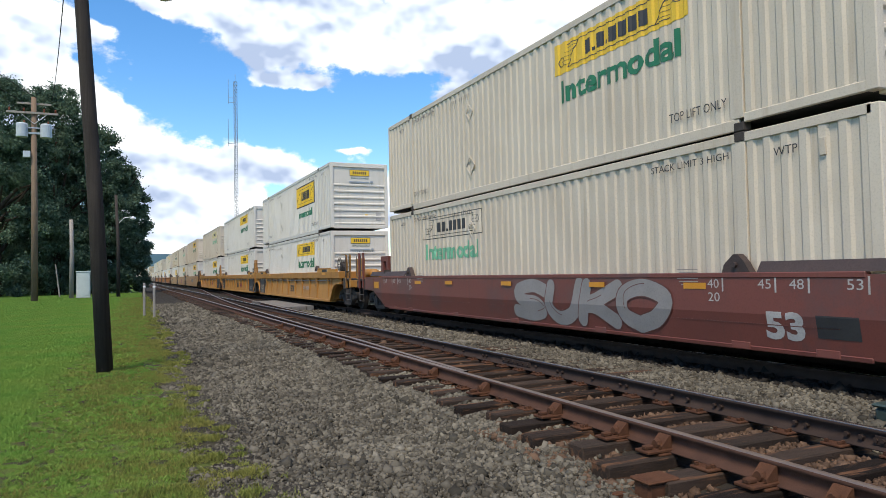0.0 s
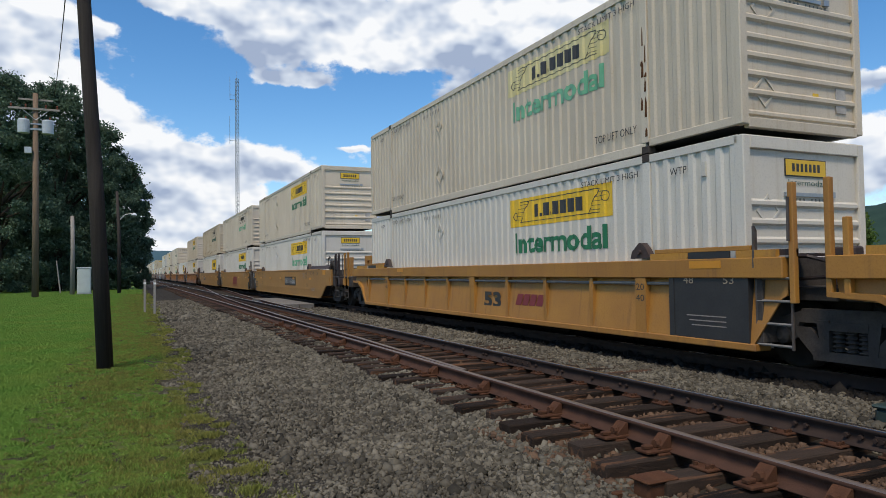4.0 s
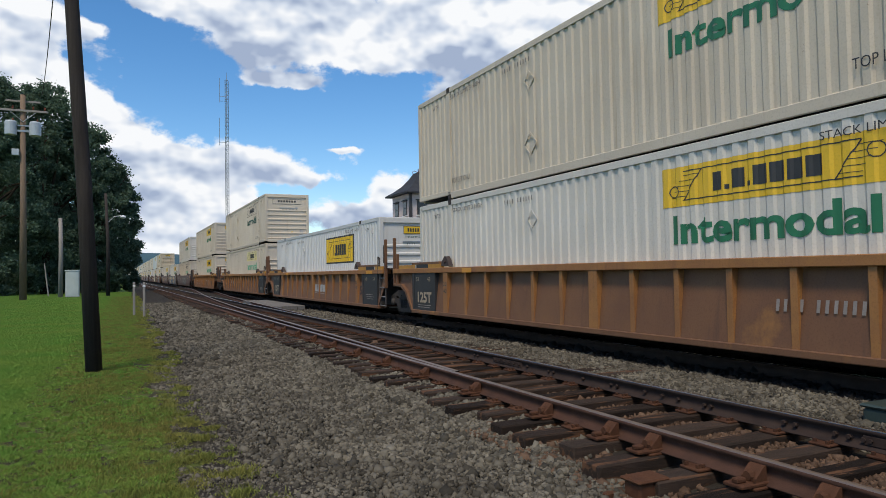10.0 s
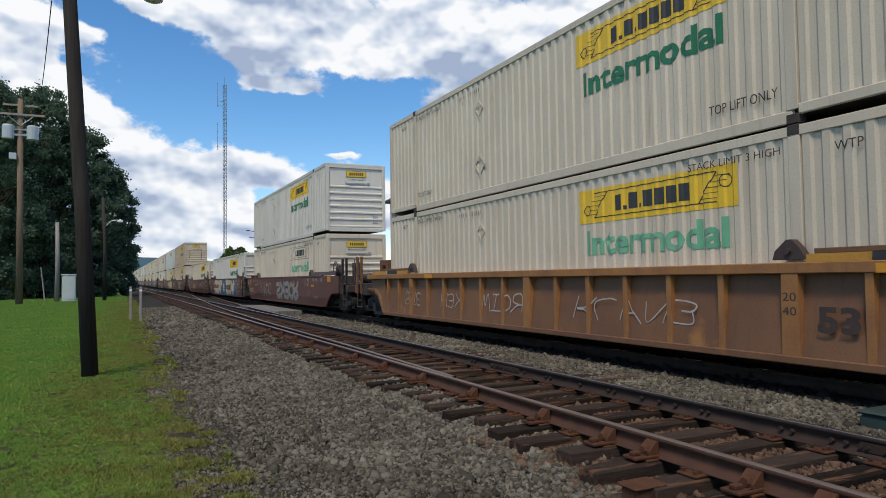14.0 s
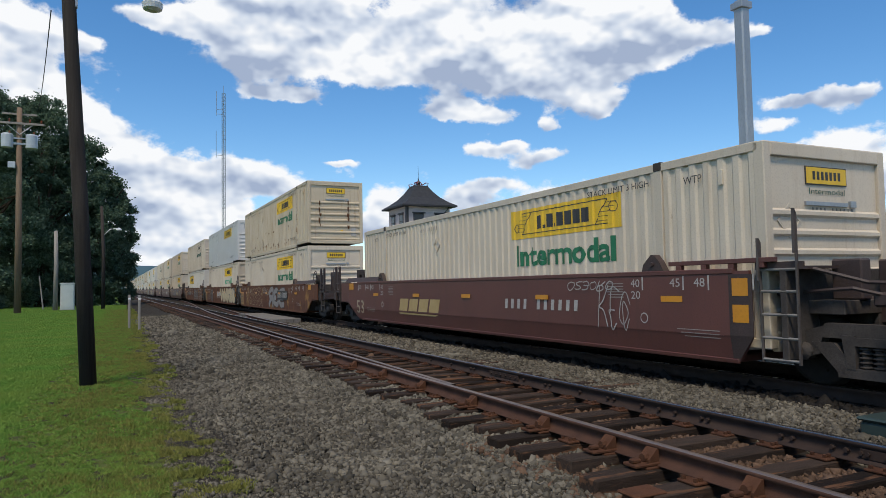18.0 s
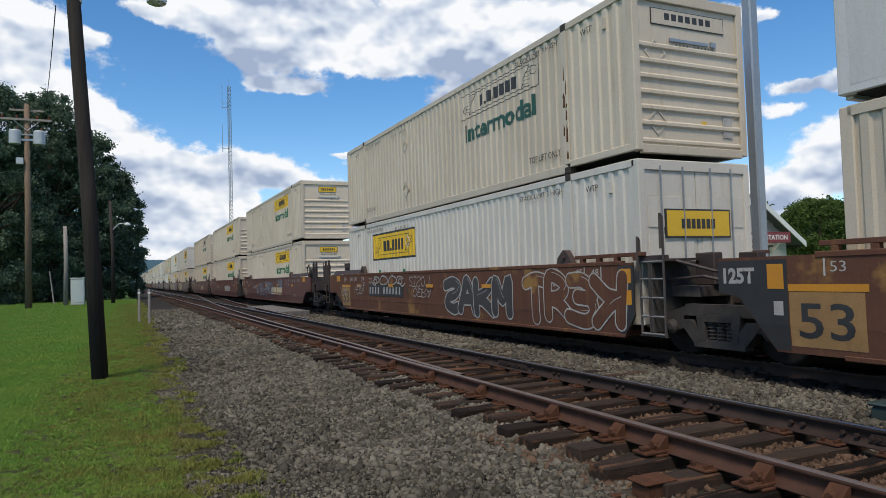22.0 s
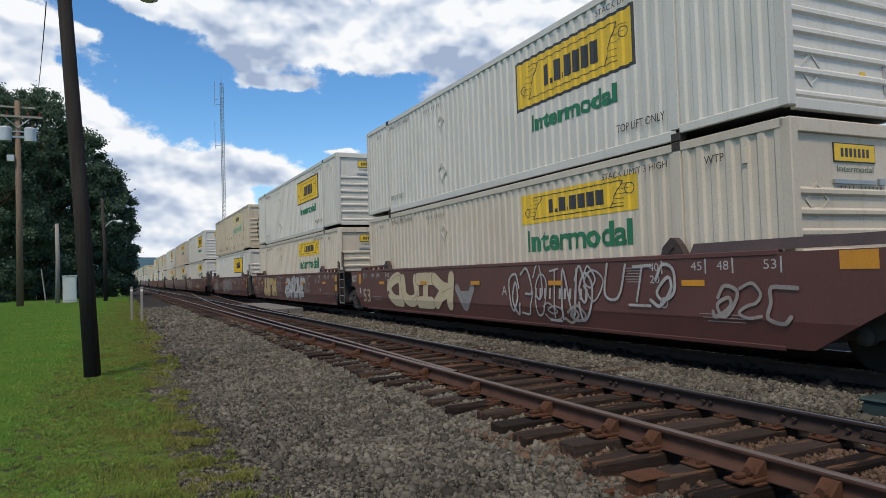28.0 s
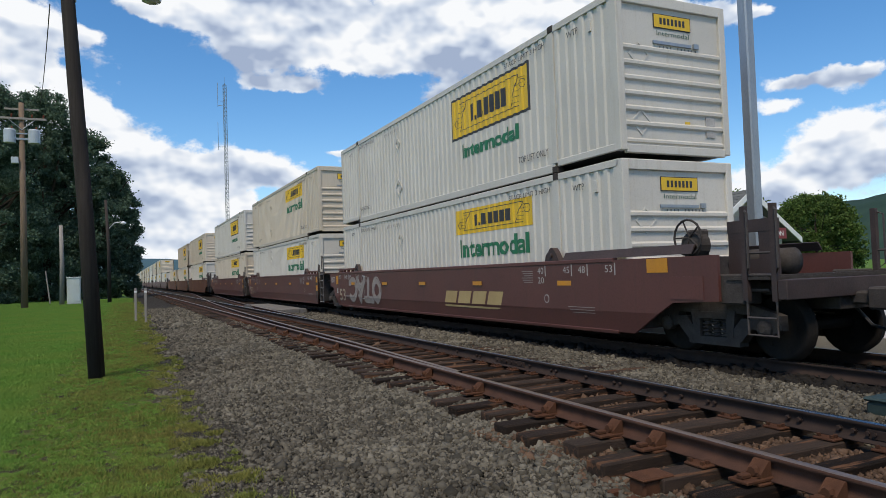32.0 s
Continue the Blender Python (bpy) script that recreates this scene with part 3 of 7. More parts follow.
            cos.append(v.reshape(-1, 3))
            n += k
        fs = (np.arange(n)[:, None, None] * 8 + quads[None]).reshape(-1, 4)
        ob = part(name, raw_mesh(name, np.concatenate(cos), fs, 4), M[mt])
        tagged(ob, label, "ballast", kind="stuff")


RAIL = [(-0.07, -0.17), (0.07, -0.17), (0.07, -0.158), (0.014, -0.135), (0.010, -0.05), (0.036, -0.036), (0.036, -0.006), (0.028, 0.0),
        (-0.028, 0.0), (-0.036, -0.006), (-0.036, -0.036), (-0.010, -0.05), (-0.014, -0.135), (-0.07, -0.158)]


def rail(name, path, parent, label="", top="railhead", body="rail"):
    """A rail swept along (x, y) points; the worn running face is a part on its top."""
    co, n = [], len(RAIL)
    head = []
    for x, y in path:
        co += [(x + a, y, b) for a, b in RAIL]
        head += [(x - 0.027, y, 0.002), (x + 0.027, y, 0.002), (x + 0.0355, y, -0.0045), (x - 0.0355, y, -0.0045)]
    fs = [(j * n + i, (j + 1) * n + i, (j + 1) * n + (i + 1) % n, j * n + (i + 1) % n) for j in range(len(path) - 1) for i in range(n)]
    ob = part(name, raw_mesh(name, co, fs, 4), M[body], parent, label)
    hs = []
    for j in range(len(path) - 1):
        a, b = 4 * j, 4 * j + 4
        hs += [(a, a + 1, b + 1, b), (a + 1, a + 2, b + 2, b + 1), (a + 3, a, b, b + 3)]
    part("running_face", raw_mesh("running_face", head, hs, 4), M[top], ob, "worn top of the rail")
    return ob


NEAR = 4.935      # centre of the near track
GAUGE = 0.7525    # half the distance between rail centres


def crossover(y, y0=6.0, r=760.0):
    """How far the crossover's rails have swung towards the other track."""
    d = max(0.0, y - y0)
    full = CX - NEAR
    slope_y = y0 + 48
    if y < slope_y:
        return d * d / (2 * r)
    o = 48 * 48 / (2 * r) + (y - slope_y) * 48 / r
    if o > full * 0.62:
        ym = slope_y + (full * 0.62 - 48 * 48 / (2 * r)) * r / 48
        return full - (full * 0.38) * math.exp(-(y - ym) * 48 / r / (full * 0.38))
    return o


def tracks():
    near = tagged(new("near_track"), "rusty siding track with timber ties and rail braces", "railway track", kind="structure")
    far = tagged(new("main_track"), "main railway track under the freight train", "railway track", kind="structure")
    long_y = [-60, -20, 0, 20, 40, 80, 150, 300, 600, 1100]
    for x in (NEAR - GAUGE, NEAR + GAUGE):
        rail("rail", [(x, y) for y in long_y], near, top="rail_top" if x < NEAR else "railhead", body="rail" if x < NEAR else "far_rail")
    # main rails take the darker steel to deepen the shade beneath the train
    for x in (CX - GAUGE, CX + GAUGE):
        rail("rail", [(x, y) for y in long_y], far, body="far_rail")
    ys = [8.6, 9.2, *np.arange(10, 112, 2.0)]
    for side, gap in ((-1, 0.115), (1, 0.0)):
        pts = []
        for y in ys:
            o = crossover(y)
            if side < 0:
                pts.append((NEAR - GAUGE + 0.078 + max(0, min(gap, 0.02 * (y - 8.6)) - 0.004 * max(0, y - 14)) + o, y))
            elif y > 22:
                pts.append((NEAR + GAUGE + o, y))
        rail("crossover_rail", pts, near, top="rail_top")
    rng = random.Random(3)
    tie = mesh_of(boxes((-1.37, 1.37, -0.115, 0.115, -0.18, 0), bevel=0.012), "tie")
    tie.materials.append(M["tie"])
    longt = mesh_of(boxes((-1.37, 2.3, -0.115, 0.115, -0.18, 0), bevel=0.012), "tie")
    longt.materials.append(M["tie"])
    # tie copy with the shade under the train in its colour
    shaded_tie = tie.copy()
    shaded_tie.materials.clear()
    shaded_tie.materials.append(M["shade_tie"])
    plate = bmesh.new()
    box(plate, -0.19, 0.19, -0.10, 0.10, 0.0, 0.022, bevel=0.006)
    for dx in (-0.155, 0.155, -0.105, 0.105):
        for dy in (-0.06, 0.06):
            if (dx < 0) == (dy < 0) or abs(dx) > 0.12:
                box(plate, dx - 0.013, dx + 0.013, dy - 0.013, dy + 0.013, 0.022, 0.05)
    plate = mesh_of(plate, "tie_plate")
    plate.materials.append(M["plate"])
    brace = bmesh.new()
    box(brace, -0.30, -0.03, -0.085, 0.085, 0.024, 0.05, bevel=0.006)
    prism(brace, [(-0.09, 0.05), (-0.034, 0.05), (-0.034, 0.155), (-0.055, 0.155), (-0.14, 0.075), (-0.14, 0.05)], "y", -0.065, 0.065)
    lathe(brace, [(0.035, -0.16), (0.045, -0.135), (0.045, -0.115), (0.02, -0.105)], "x", 8, (0.0, 0.0, 0.085))
    box(brace, -0.28, -0.19, -0.03, 0.03, 0.05, 0.085, bevel=0.008)
    brace = mesh_of(brace, "rail_brace")
    brace.materials.append(M["plate"])
    y, i = 2.45, 0
    rest = [(x, 2.45 - 0.54 * k) for k in range(1, 30) for x in (NEAR, CX)]
    while y < 150:
        j = rng.uniform(-0.02, 0.02)
        dx, rz = rng.uniform(-0.14, 0.06), rng.uniform(-1.4, 1.4)
        if y < 62:
            t = part("tie", longt if 8 < y < 46 else tie, None, near)
            t.matrix_basis = pose(NEAR + dx, y + j, -0.188 + rng.uniform(-0.006, 0.006), rng.uniform(-0.6, 0.6), rng.uniform(-0.3, 0.3), rz)
        else:
            rest.append((NEAR, y + j))
        if y < 30:
            for s in (-1, 1):
                p = part("tie_plate", plate, None, near)
                p.matrix_basis = pose(NEAR + s * GAUGE, y + j, -0.188, 0, 0, 180 if s > 0 else 0)
            if (i % 3 == 1 or i in (2, 5)) and y < 22:
                for s in (-1, 1):
                    p = part("rail_brace", brace, None, near)
                    p.matrix_basis = pose(NEAR + s * GAUGE, y + j, -0.188, 0, 0, 180 if s > 0 else 0)
        y += 0.53
        i += 1
    y = 2.0
    while y < 150:
        if y < 45:
            t = part("tie", tie, None, far)
            t.data = shaded_tie
            t.matrix_basis = pose(CX + rng.uniform(-0.06, 0.06), y, -0.188, 0, 0, rng.uniform(-1, 1))
        else:
            rest.append((CX, y))
        y += 0.55
    bm = bmesh.new()
    for x, yy in rest:
        box(bm, x - 1.37, x + 1.37, yy - 0.115, yy + 0.115, -0.36, -0.188)
    part("distant_ties", bm, M["tie"], near, "rows of timber ties farther along")
    # joint bars on the far rail
    bolt = mesh_of(lathe(bmesh.new(), [(0.022, -0.045), (0.022, -0.02), (0.03, -0.02), (0.03, -0.008)], "x", 6), "bolt")
    for yb in (3.74, 3.87, 4.0, 4.39, 4.51, 5.39, 5.48, 5.86, 6.11, 6.4, 6.9, 7.02, 7.6, 8.3, 8.42, 9.0, 9.7, 10.6, 10.72, 11.5, 12.4, 13.4):
        p = part("bolt", bolt, M["far_rail"], near)
        p.location = (NEAR + GAUGE, yb, -0.092)
    for yj in (3.3, 9.6):
        bm = boxes((NEAR + GAUGE - 0.032, NEAR + GAUGE - 0.012, yj - 0.45, yj + 0.45, -0.135, -0.05), bevel=0.006)
        for k in range(6):
            lathe(bm, [(0.018, -0.05), (0.018, -0.03)], "x", 6, (NEAR + GAUGE, yj - 0.375 + 0.15 * k, -0.09))
        part("joint_bar", bm, M["far_rail"], near, "bolted rail joint bar")


ground()
bed()
tracks()
stones()

# ---------------------------------------------------------------- containers
L2, W2, H = 8.077, 1.2955, 2.90       # half length, half width, height
PITCH = 0.27
RIB_DEPTH = 0.030


def rib(y):
    """Depth of the side corrugation at y, 0 on the outer flats."""
    u = ((y + 100.0) / PITCH) % 1.0
    if u < 0.36:
        return 0.0
    if u < 0.5:
        return (u - 0.36) / 0.14 * RIB_DEPTH
    if u < 0.86:
        return RIB_DEPTH
    return (1 - u) / 0.14 * RIB_DEPTH


def rib_points(y0, y1):
    ys = {y0, y1}
    k = math.floor((y0 + 100) / PITCH) - 1
    while k * PITCH - 100 < y1:
        for u in (0.0, 0.36, 0.5, 0.86):
            y = (k + u) * PITCH - 100
            if y0 < y < y1:
                ys.add(y)
        k += 1
    return sorted(ys)


def corrugated(y0, y1, z0, z1, side=-1, off=0.0):
    """A corrugated sheet on one long side, off metres proud of the wall."""
    bm = bmesh.new()
    prev = None
    for y in rib_points(y0, y1):
        x = side * (W2 - 0.010 - rib(y) + off)
        cur = [bm.verts.new((x, y, z0)), bm.verts.new((x, y, z1))]
        if prev:
            bm.faces.new((prev[0], prev[1], cur[1], cur[0]) if side < 0 else (prev[0], cur[0], cur[1], prev[1]))
        prev = cur
    return bm


def flat_sheet(y0, y1, z0, z1, side=-1, off=0.0):
    x = side * (W2 + off)
    return boxes((min(x, x - side * 0.02), max(x, x - side * 0.02), y0, y1, z0, z1))


def end_sheet(y, face):
    """An end wall with horizontal swages, recessed between the corner posts."""
    bm = bmesh.new()
    prof = [(0.0, 0.14), (0.0, 0.24), (0.03, 0.26), (0.03, 0.30), (0.0, 0.33)]
    for k in range(6):
        z = 0.52 + 0.27 * k
        prof += [(0.0, z), (0.040, z + 0.035), (0.040, z + 0.085), (0.0, z + 0.12)]
    prof += [(0.0, 2.76)]
    prev = None
    for d, z in prof:
        yy = y + face * (d - 0.055)
        cur = [bm.verts.new((-W2 + 0.11, yy, z)), bm.verts.new((W2 - 0.11, yy, z))]
        if prev:
            bm.faces.new((prev[0], prev[1], cur[1], cur[0]))
        prev = cur
    bmesh.ops.recalc_face_normals(bm, faces=bm.faces[:])
    return bm


def diamond(face, a, z, r=0.17, at=0.0):
    """A placard holder: a thin diamond frame with crossing bars."""
    bm = bmesh.new()
    for k in range(4):
        t0, t1 = math.pi / 2 * k, math.pi / 2 * (k + 1)
        p = [(r * math.cos(t0), r * math.sin(t0)), (r * math.cos(t1), r * math.sin(t1))]
        q = [(0.8 * c, 0.8 * d) for c, d in p]
        quad = [p[0], p[1], q[1], q[0]]
        if face == "side":
            prism(bm, [(a + u, z + v) for u, v in quad], "x", at - 0.010, at)
        else:
            prism(bm, [(a + u, z + v) for u, v in quad], "y", at - 0.010, at)
    return bm


def draped_side(text, x, y, z, height, mt, parent, width=None, bold=0.0):
    return draped_word(text, y, z, height, mt, parent, width, bold)


def logo(parent, style, wall, smooth, full=True):
    """Company panel and the word under it, on the side facing the camera. Logo names are left as plain bars."""
    sheet = flat_sheet if smooth else corrugated
    if style == "none":
        return
    reverse = style in ("far", "outline_far")
    y0, y1 = (1.70, 5.34) if reverse else (-5.21, -1.57)
    if style in ("framed", "framed_only", "far"):
        z0, z1 = (1.66, 2.44) if style == "far" else (1.50, 2.44)
        part("logo_border", sheet(y0 - 0.05, y1 + 0.05, z0 - 0.06, z1 + 0.06, -1, 0.003), M["ink"], parent, "black border of the yellow panel")
    else:
        z0, z1 = (1.97, 2.58)
        if style.startswith("outline"):
            part("logo_border", sheet(y0, y1, z0, z1, -1, 0.003), M["ink"], parent, "thin dark outline of the faded panel")
    fill = {"outline": wall, "outline_green": wall, "outline_far": wall, "faded": M["logo_faded"], "smooth": M["logo_yellow"]}.get(style, M["logo_yellow"])
    e = 0.02 if style.startswith("outline") else 0.0
    part("logo_panel", sheet(y0 + e, y1 - e, z0 + e, z1 - e, -1, 0.006), fill, parent, "panel with a dark scroll mark")
    # scroll outline and plain bars in place of the name
    bm = bmesh.new()
    x = -W2 - 0.0095
    h = z1 - z0
    zc = (z0 + z1) / 2
    for dz in (-0.36, 0.36):
        side_poly(bm, x, [(y0 + 0.4, zc + dz * h), (y1 - 0.45, zc + dz * h), (y1 - 0.45, zc + dz * h + 0.016), (y0 + 0.4, zc + dz * h + 0.016)])
    for ya, yb in ((y0 + 0.4, y0 + 0.75), (y1 - 0.45, y1 - 0.80)):
        s = 1 if ya < 0.5 * (y0 + y1) else -1
        d = 0.012
        side_poly(bm, x, [(ya - d, zc + 0.36 * h * s), (ya + d, zc + 0.36 * h * s), (yb + d, zc - 0.36 * h * s), (yb - d, zc - 0.36 * h * s)])
        for k in range(5):
            zz = zc + (0.26 - 0.13 * k) * h
            yq = ya + (yb - ya) * (0.5 - (zz - zc) / (0.72 * h) * s)
            side_poly(bm, x, [(yq, zz), (yq - s * 0.30, zz), (yq - s * 0.30, zz + 0.009), (yq, zz + 0.009)])
        for k in range(10):
            a0, a1 = math.pi * 2 * k / 10, math.pi * 2 * (k + 1) / 10
            cy, cz, rr = ya - s * 0.18, zc + 0.12 * h * s, 0.11
            side_poly(bm, x, [(cy + rr * math.cos(a0), cz + rr * 0.9 * math.sin(a0)), (cy + rr * math.cos(a1), cz + rr * 0.9 * math.sin(a1)),
                              (cy + 0.85 * rr * math.cos(a1), cz + 0.75 * rr * math.sin(a1)), (cy + 0.85 * rr * math.cos(a0), cz + 0.75 * rr * math.sin(a0))])
    if full:
        part("logo_scroll", bm if smooth else drape(bm), M["ink"], parent, "dark line drawing of a scroll")
    bm = bmesh.new()
    yw, hh = y1 - 1.02, 0.44 * h
    for w, hf in ((0.18, 1), (0.07, 0.25), (0.22, 1), (0.07, 0.25), (0.22, 1), (0.22, 1), (0.22, 1), (0.22, 1)):
        side_poly(bm, x - 0.0005, [(yw, zc - hh / 2), (yw, zc - hh / 2 + hh * hf), (yw - w, zc - hh / 2 + hh * hf), (yw - w, zc - hh / 2)])
        yw -= w + 0.045
    part("logo_mark", bm if smooth else drape(bm, depth=0.001), M["ink"], parent, "dark bars where the name stands")
    if style in ("framed_only", "smooth"):
        return
    word = {"outline": M["green_dark"], "outline_green": M["green_faded"], "outline_far": M["green_faded"], "faded": M["green_faded"], "yellow_pale": M["green_faded"]}.get(style, M["green"])
    hz, zz = (0.32, 0.95) if style in ("framed", "far") else (0.43, 1.41)
    (lettering if smooth else draped_side)("Intermodal", -W2 - 0.006, y1 - (0.5 if style in ("framed", "far") else 0.18), zz, hz, word, parent, width=2.7 if style in ("framed", "far") else 3.27, bold=0.018)


def number_bars(bm, face, a, z, at, n=11, h=0.10):
    """Small dark strokes where a serial number stands."""
    for k in range(n):
        if k == 4:
            continue
        w = 0.03
        p = a + k * 0.085
        if face == "side":
            side_poly(bm, at, [(a - k * 0.11, z), (a - k * 0.11, z + h), (a - k * 0.11 - w, z + h), (a - k * 0.11 - w, z)])
        else:
            vs = [bm.verts.new(v) for v in ((p, at, z), (p + w, at, z), (p + w, at, z + h), (p, at, z + h))]
            bm.faces.new(vs)
    return bm


def container(paint, style, smooth=False, doors=False, full=True, label=""):
    """A 53-foot box container, origin at the middle of its floor."""
    wall = M[paint]
    c = tagged(new("container"), label, "container")
    sheet = flat_sheet if smooth else corrugated
    post_y = 6.096
    for s in (-1, 1):
        for y0, y1, zb in ((-L2 + 0.16, L2 - 0.16, 0.17),) if not full else ((-L2 + 0.16, -post_y - 0.08, 0.20), (-post_y + 0.08, post_y - 0.08, 0.15), (post_y + 0.08, L2 - 0.16, 0.20)):
            part("side_wall", sheet(y0, y1, zb, 2.79, s), wall, c)
        part("top_rail", boxes((s * W2 - 0.03 if s > 0 else s * W2, s * W2 if s > 0 else s * W2 + 0.03, -L2 + 0.1, L2 - 0.1, 2.765, H - 0.004), bevel=0.008), wall, c)
        x0, x1 = (s * W2 + 0.002, s * W2 - s * 0.06)
        x0, x1 = min(x0, x1), max(x0, x1)
        part("bottom_rail", boxes((x0, x1, -post_y, post_y, 0.0, 0.17), bevel=0.012), wall, c)
        for e in (-1, 1):
            if not full:
                continue
            a, b = sorted((e * (post_y + 0.08), e * (L2 - 0.15)))
            part("end_rail", boxes((x0, x1, a, b, 0.10, 0.235), bevel=0.012), wall, c)
            part("lift_post", boxes((min(s * (W2 + 0.004), s * (W2 - 0.07)), max(s * (W2 + 0.004), s * (W2 - 0.07)), e * post_y - 0.085, e * post_y + 0.085, 0.17, 2.765), bevel=0.008), wall, c)
            part("corner_post", boxes((min(s * W2, s * (W2 - 0.15)), max(s * W2, s * (W2 - 0.15)), min(e * L2, e * (L2 - 0.17)), max(e * L2, e * (L2 - 0.17)), 0.10, H - 0.01), bevel=0.015), wall, c)
            if full:
                for z0, z1 in ((H - 0.125, H + 0.012), (-0.012, 0.115)):
                    bm = boxes((min(s * (W2 + 0.008), s * (W2 - 0.15)), max(s * (W2 + 0.008), s * (W2 - 0.15)), e * post_y - 0.09, e * post_y + 0.09, z0, z1), bevel=0.01)
                    part("corner_casting", bm, M["truck"], c, "dark steel lifting casting")
    part("roof", boxes((-W2 + 0.03, W2 - 0.03, -L2 + 0.02, L2 - 0.02, H - 0.03, H - 0.008)), wall, c)
    part("floor_frame", boxes((-W2 + 0.06, W2 - 0.06, -L2 + 0.06, L2 - 0.06, 0.11, 0.16), *[(-W2 + 0.06, W2 - 0.06, y - 0.05, y + 0.05, 0.02, 0.11) for y in np.arange(-5.9, 6, 0.6)]), M["truck"], c, "dark steel floor beams")
    for e in (-1, 1):
        if doors and e < 0:
            for s in (-1, 1):
                d = part("door", boxes((0.008 if s > 0 else -W2 + 0.10, W2 - 0.10 if s > 0 else -0.008, -L2 + 0.03, -L2 + 0.07, 0.16, 2.72), bevel=0.006), wall, c)
                for z in (0.7, 1.35, 2.0):
                    part("door_panel", boxes((min(s * 0.1, s * 1.1), max(s * 0.1, s * 1.1), -L2 + 0.018, -L2 + 0.03, z - 0.27, z + 0.27), bevel=0.01), wall, d)
                for k in (0.32, 0.82):
                    part("locking_bar", bars([(s * k, -L2 - 0.005, 0.12), (s * k, -L2 - 0.005, 2.78)], r=0.02), M["galv"], d, "galvanised locking bar")
        else:
            part("end_wall", end_sheet(e * L2, e), wall, c)
        if not full:
            continue
        part("end_header", boxes((-W2 + 0.14, W2 - 0.14, min(e * L2, e * (L2 - 0.1)), max(e * L2, e * (L2 - 0.1)), 2.70, H - 0.015), bevel=0.012), wall, c)
        part("end_sill", boxes((-W2 + 0.14, W2 - 0.14, min(e * L2, e * (L2 - 0.1)), max(e * L2, e * (L2 - 0.1)), 0.06, 0.21), bevel=0.012), wall, c)
    logo(c, style, wall, smooth, full)
    if doors:
        part("end_plate", boxes((-0.75, 0.75, -L2 - 0.012, -L2 + 0.03, 1.55, 2.05)), M["ink"], c, "yellow panel with black edge on the doors")
        part("end_plate", boxes((-0.72, 0.72, -L2 - 0.016, -L2 - 0.012, 1.58, 2.02)), M["logo_yellow"], c)
        bm = bmesh.new()
        for k in range(7):
            box(bm, -0.40 + k * 0.115, -0.40 + k * 0.115 + 0.085, -L2 - 0.020, -L2 - 0.016, 1.71, 1.88)
        part("end_mark", bm, M["ink"], c, "dark bars where the name stands")
    else:
        ye = -L2 + 0.05
        if style in ("outline", "smooth"):
            part("end_plate", boxes((-0.85, 0.85, ye - 0.012, ye, 2.31, 2.60)), M["ink"], c, "outlined nameplate on the end wall")
            part("end_plate", boxes((-0.835, 0.835, ye - 0.016, ye - 0.012, 2.325, 2.585)), wall, c)
        else:
            part("end_plate", boxes((-0.42, 0.46, ye - 0.012, ye, 2.34, 2.60)), M["ink"], c, "small yellow nameplate on the end wall")
            part("end_plate", boxes((-0.405, 0.445, ye - 0.016, ye - 0.012, 2.355, 2.585)), M["logo_yellow"], c)
            lettering("Intermodal", -0.36, ye - 0.004, 2.21, 0.09, M["green_dark"], c, width=0.78, face="end")
        bm = bmesh.new()
        for k in range(7):
            w = 0.07 if style not in ("outline", "smooth") else 0.14
            p = (-0.28 if w < 0.1 else -0.55) + k * (w + 0.02)
            vs = [bm.verts.new(v) for v in ((p, ye - 0.018, 2.41), (p + w * 0.8, ye - 0.018, 2.41), (p + w * 0.8, ye - 0.018, 2.53), (p, ye - 0.018, 2.53))]
            bm.faces.new(vs)
        part("end_mark", bm, M["ink"], c, "dark bars where the name stands")
        if full and paint == "rusted":
            rs = random.Random(len(style) * 7 + len(paint))
            for xx in (-0.72, 0.62):
                bm = bmesh.new()
                for k in range(5 if paint == "rusted" else 3):
                    z1 = 2.05 - 0.158 * k * 1.7 - rs.uniform(0, 0.1)
                    wq, hq = rs.uniform(0.025, 0.06), rs.uniform(0.12, 0.30)
                    xq = xx + rs.uniform(-0.05, 0.05)
                    pts = [(xq - wq, z1), (xq + wq, z1), (xq + wq * 0.8, z1 - hq * 0.6), (xq + wq * 0.3, z1 - hq), (xq - wq * 0.4, z1 - hq * 0.85), (xq - wq * 0.9, z1 - hq * 0.5)]
                    prism(bm, pts, "y", ye - 0.050, ye - 0.044)
                part("rust_streak", bm, M["rust_stain"], c, "dark rust streaks down the ribs")
        if full:
            part("vent", boxes((-0.45, 0.45, ye - 0.03, ye, 2.045, 2.10), (0.5, 0.62, ye - 0.04, ye, 2.04, 2.13)), M["galv"], c, "small vent on the end wall")
            part("number_strip", number_bars(bmesh.new(), "end", -0.30, 1.92, ye - 0.004), M["ink_faded"], c, "small dark number strokes")
            part("placard", diamond("end", -0.78, 1.82, 0.24, ye), wall, c)
            part("placard", diamond("end", -0.78, 0.62, 0.24, ye), wall, c)
            part("sticker", boxes((0.24, 0.36, ye - 0.004, ye + 0.01, 0.55, 0.68)), M["logo_yellow"], c, "yellow sticker")
            part("sticker", boxes((0.74, 0.96, ye - 0.015, ye + 0.01, 0.42, 0.80)), M["mark_white"], c, "white document holder")
    if full and (style in ("outline", "faded") or paint == "rusted"):
        bm = bmesh.new()
        rs = random.Random(5)
        for k in range(9):
            z1 = rs.uniform(0.25, 1.9)
            yq, hq, wq = -post_y + rs.uniform(-0.06, 0.06), rs.uniform(0.08, 0.35), rs.uniform(0.012, 0.03)
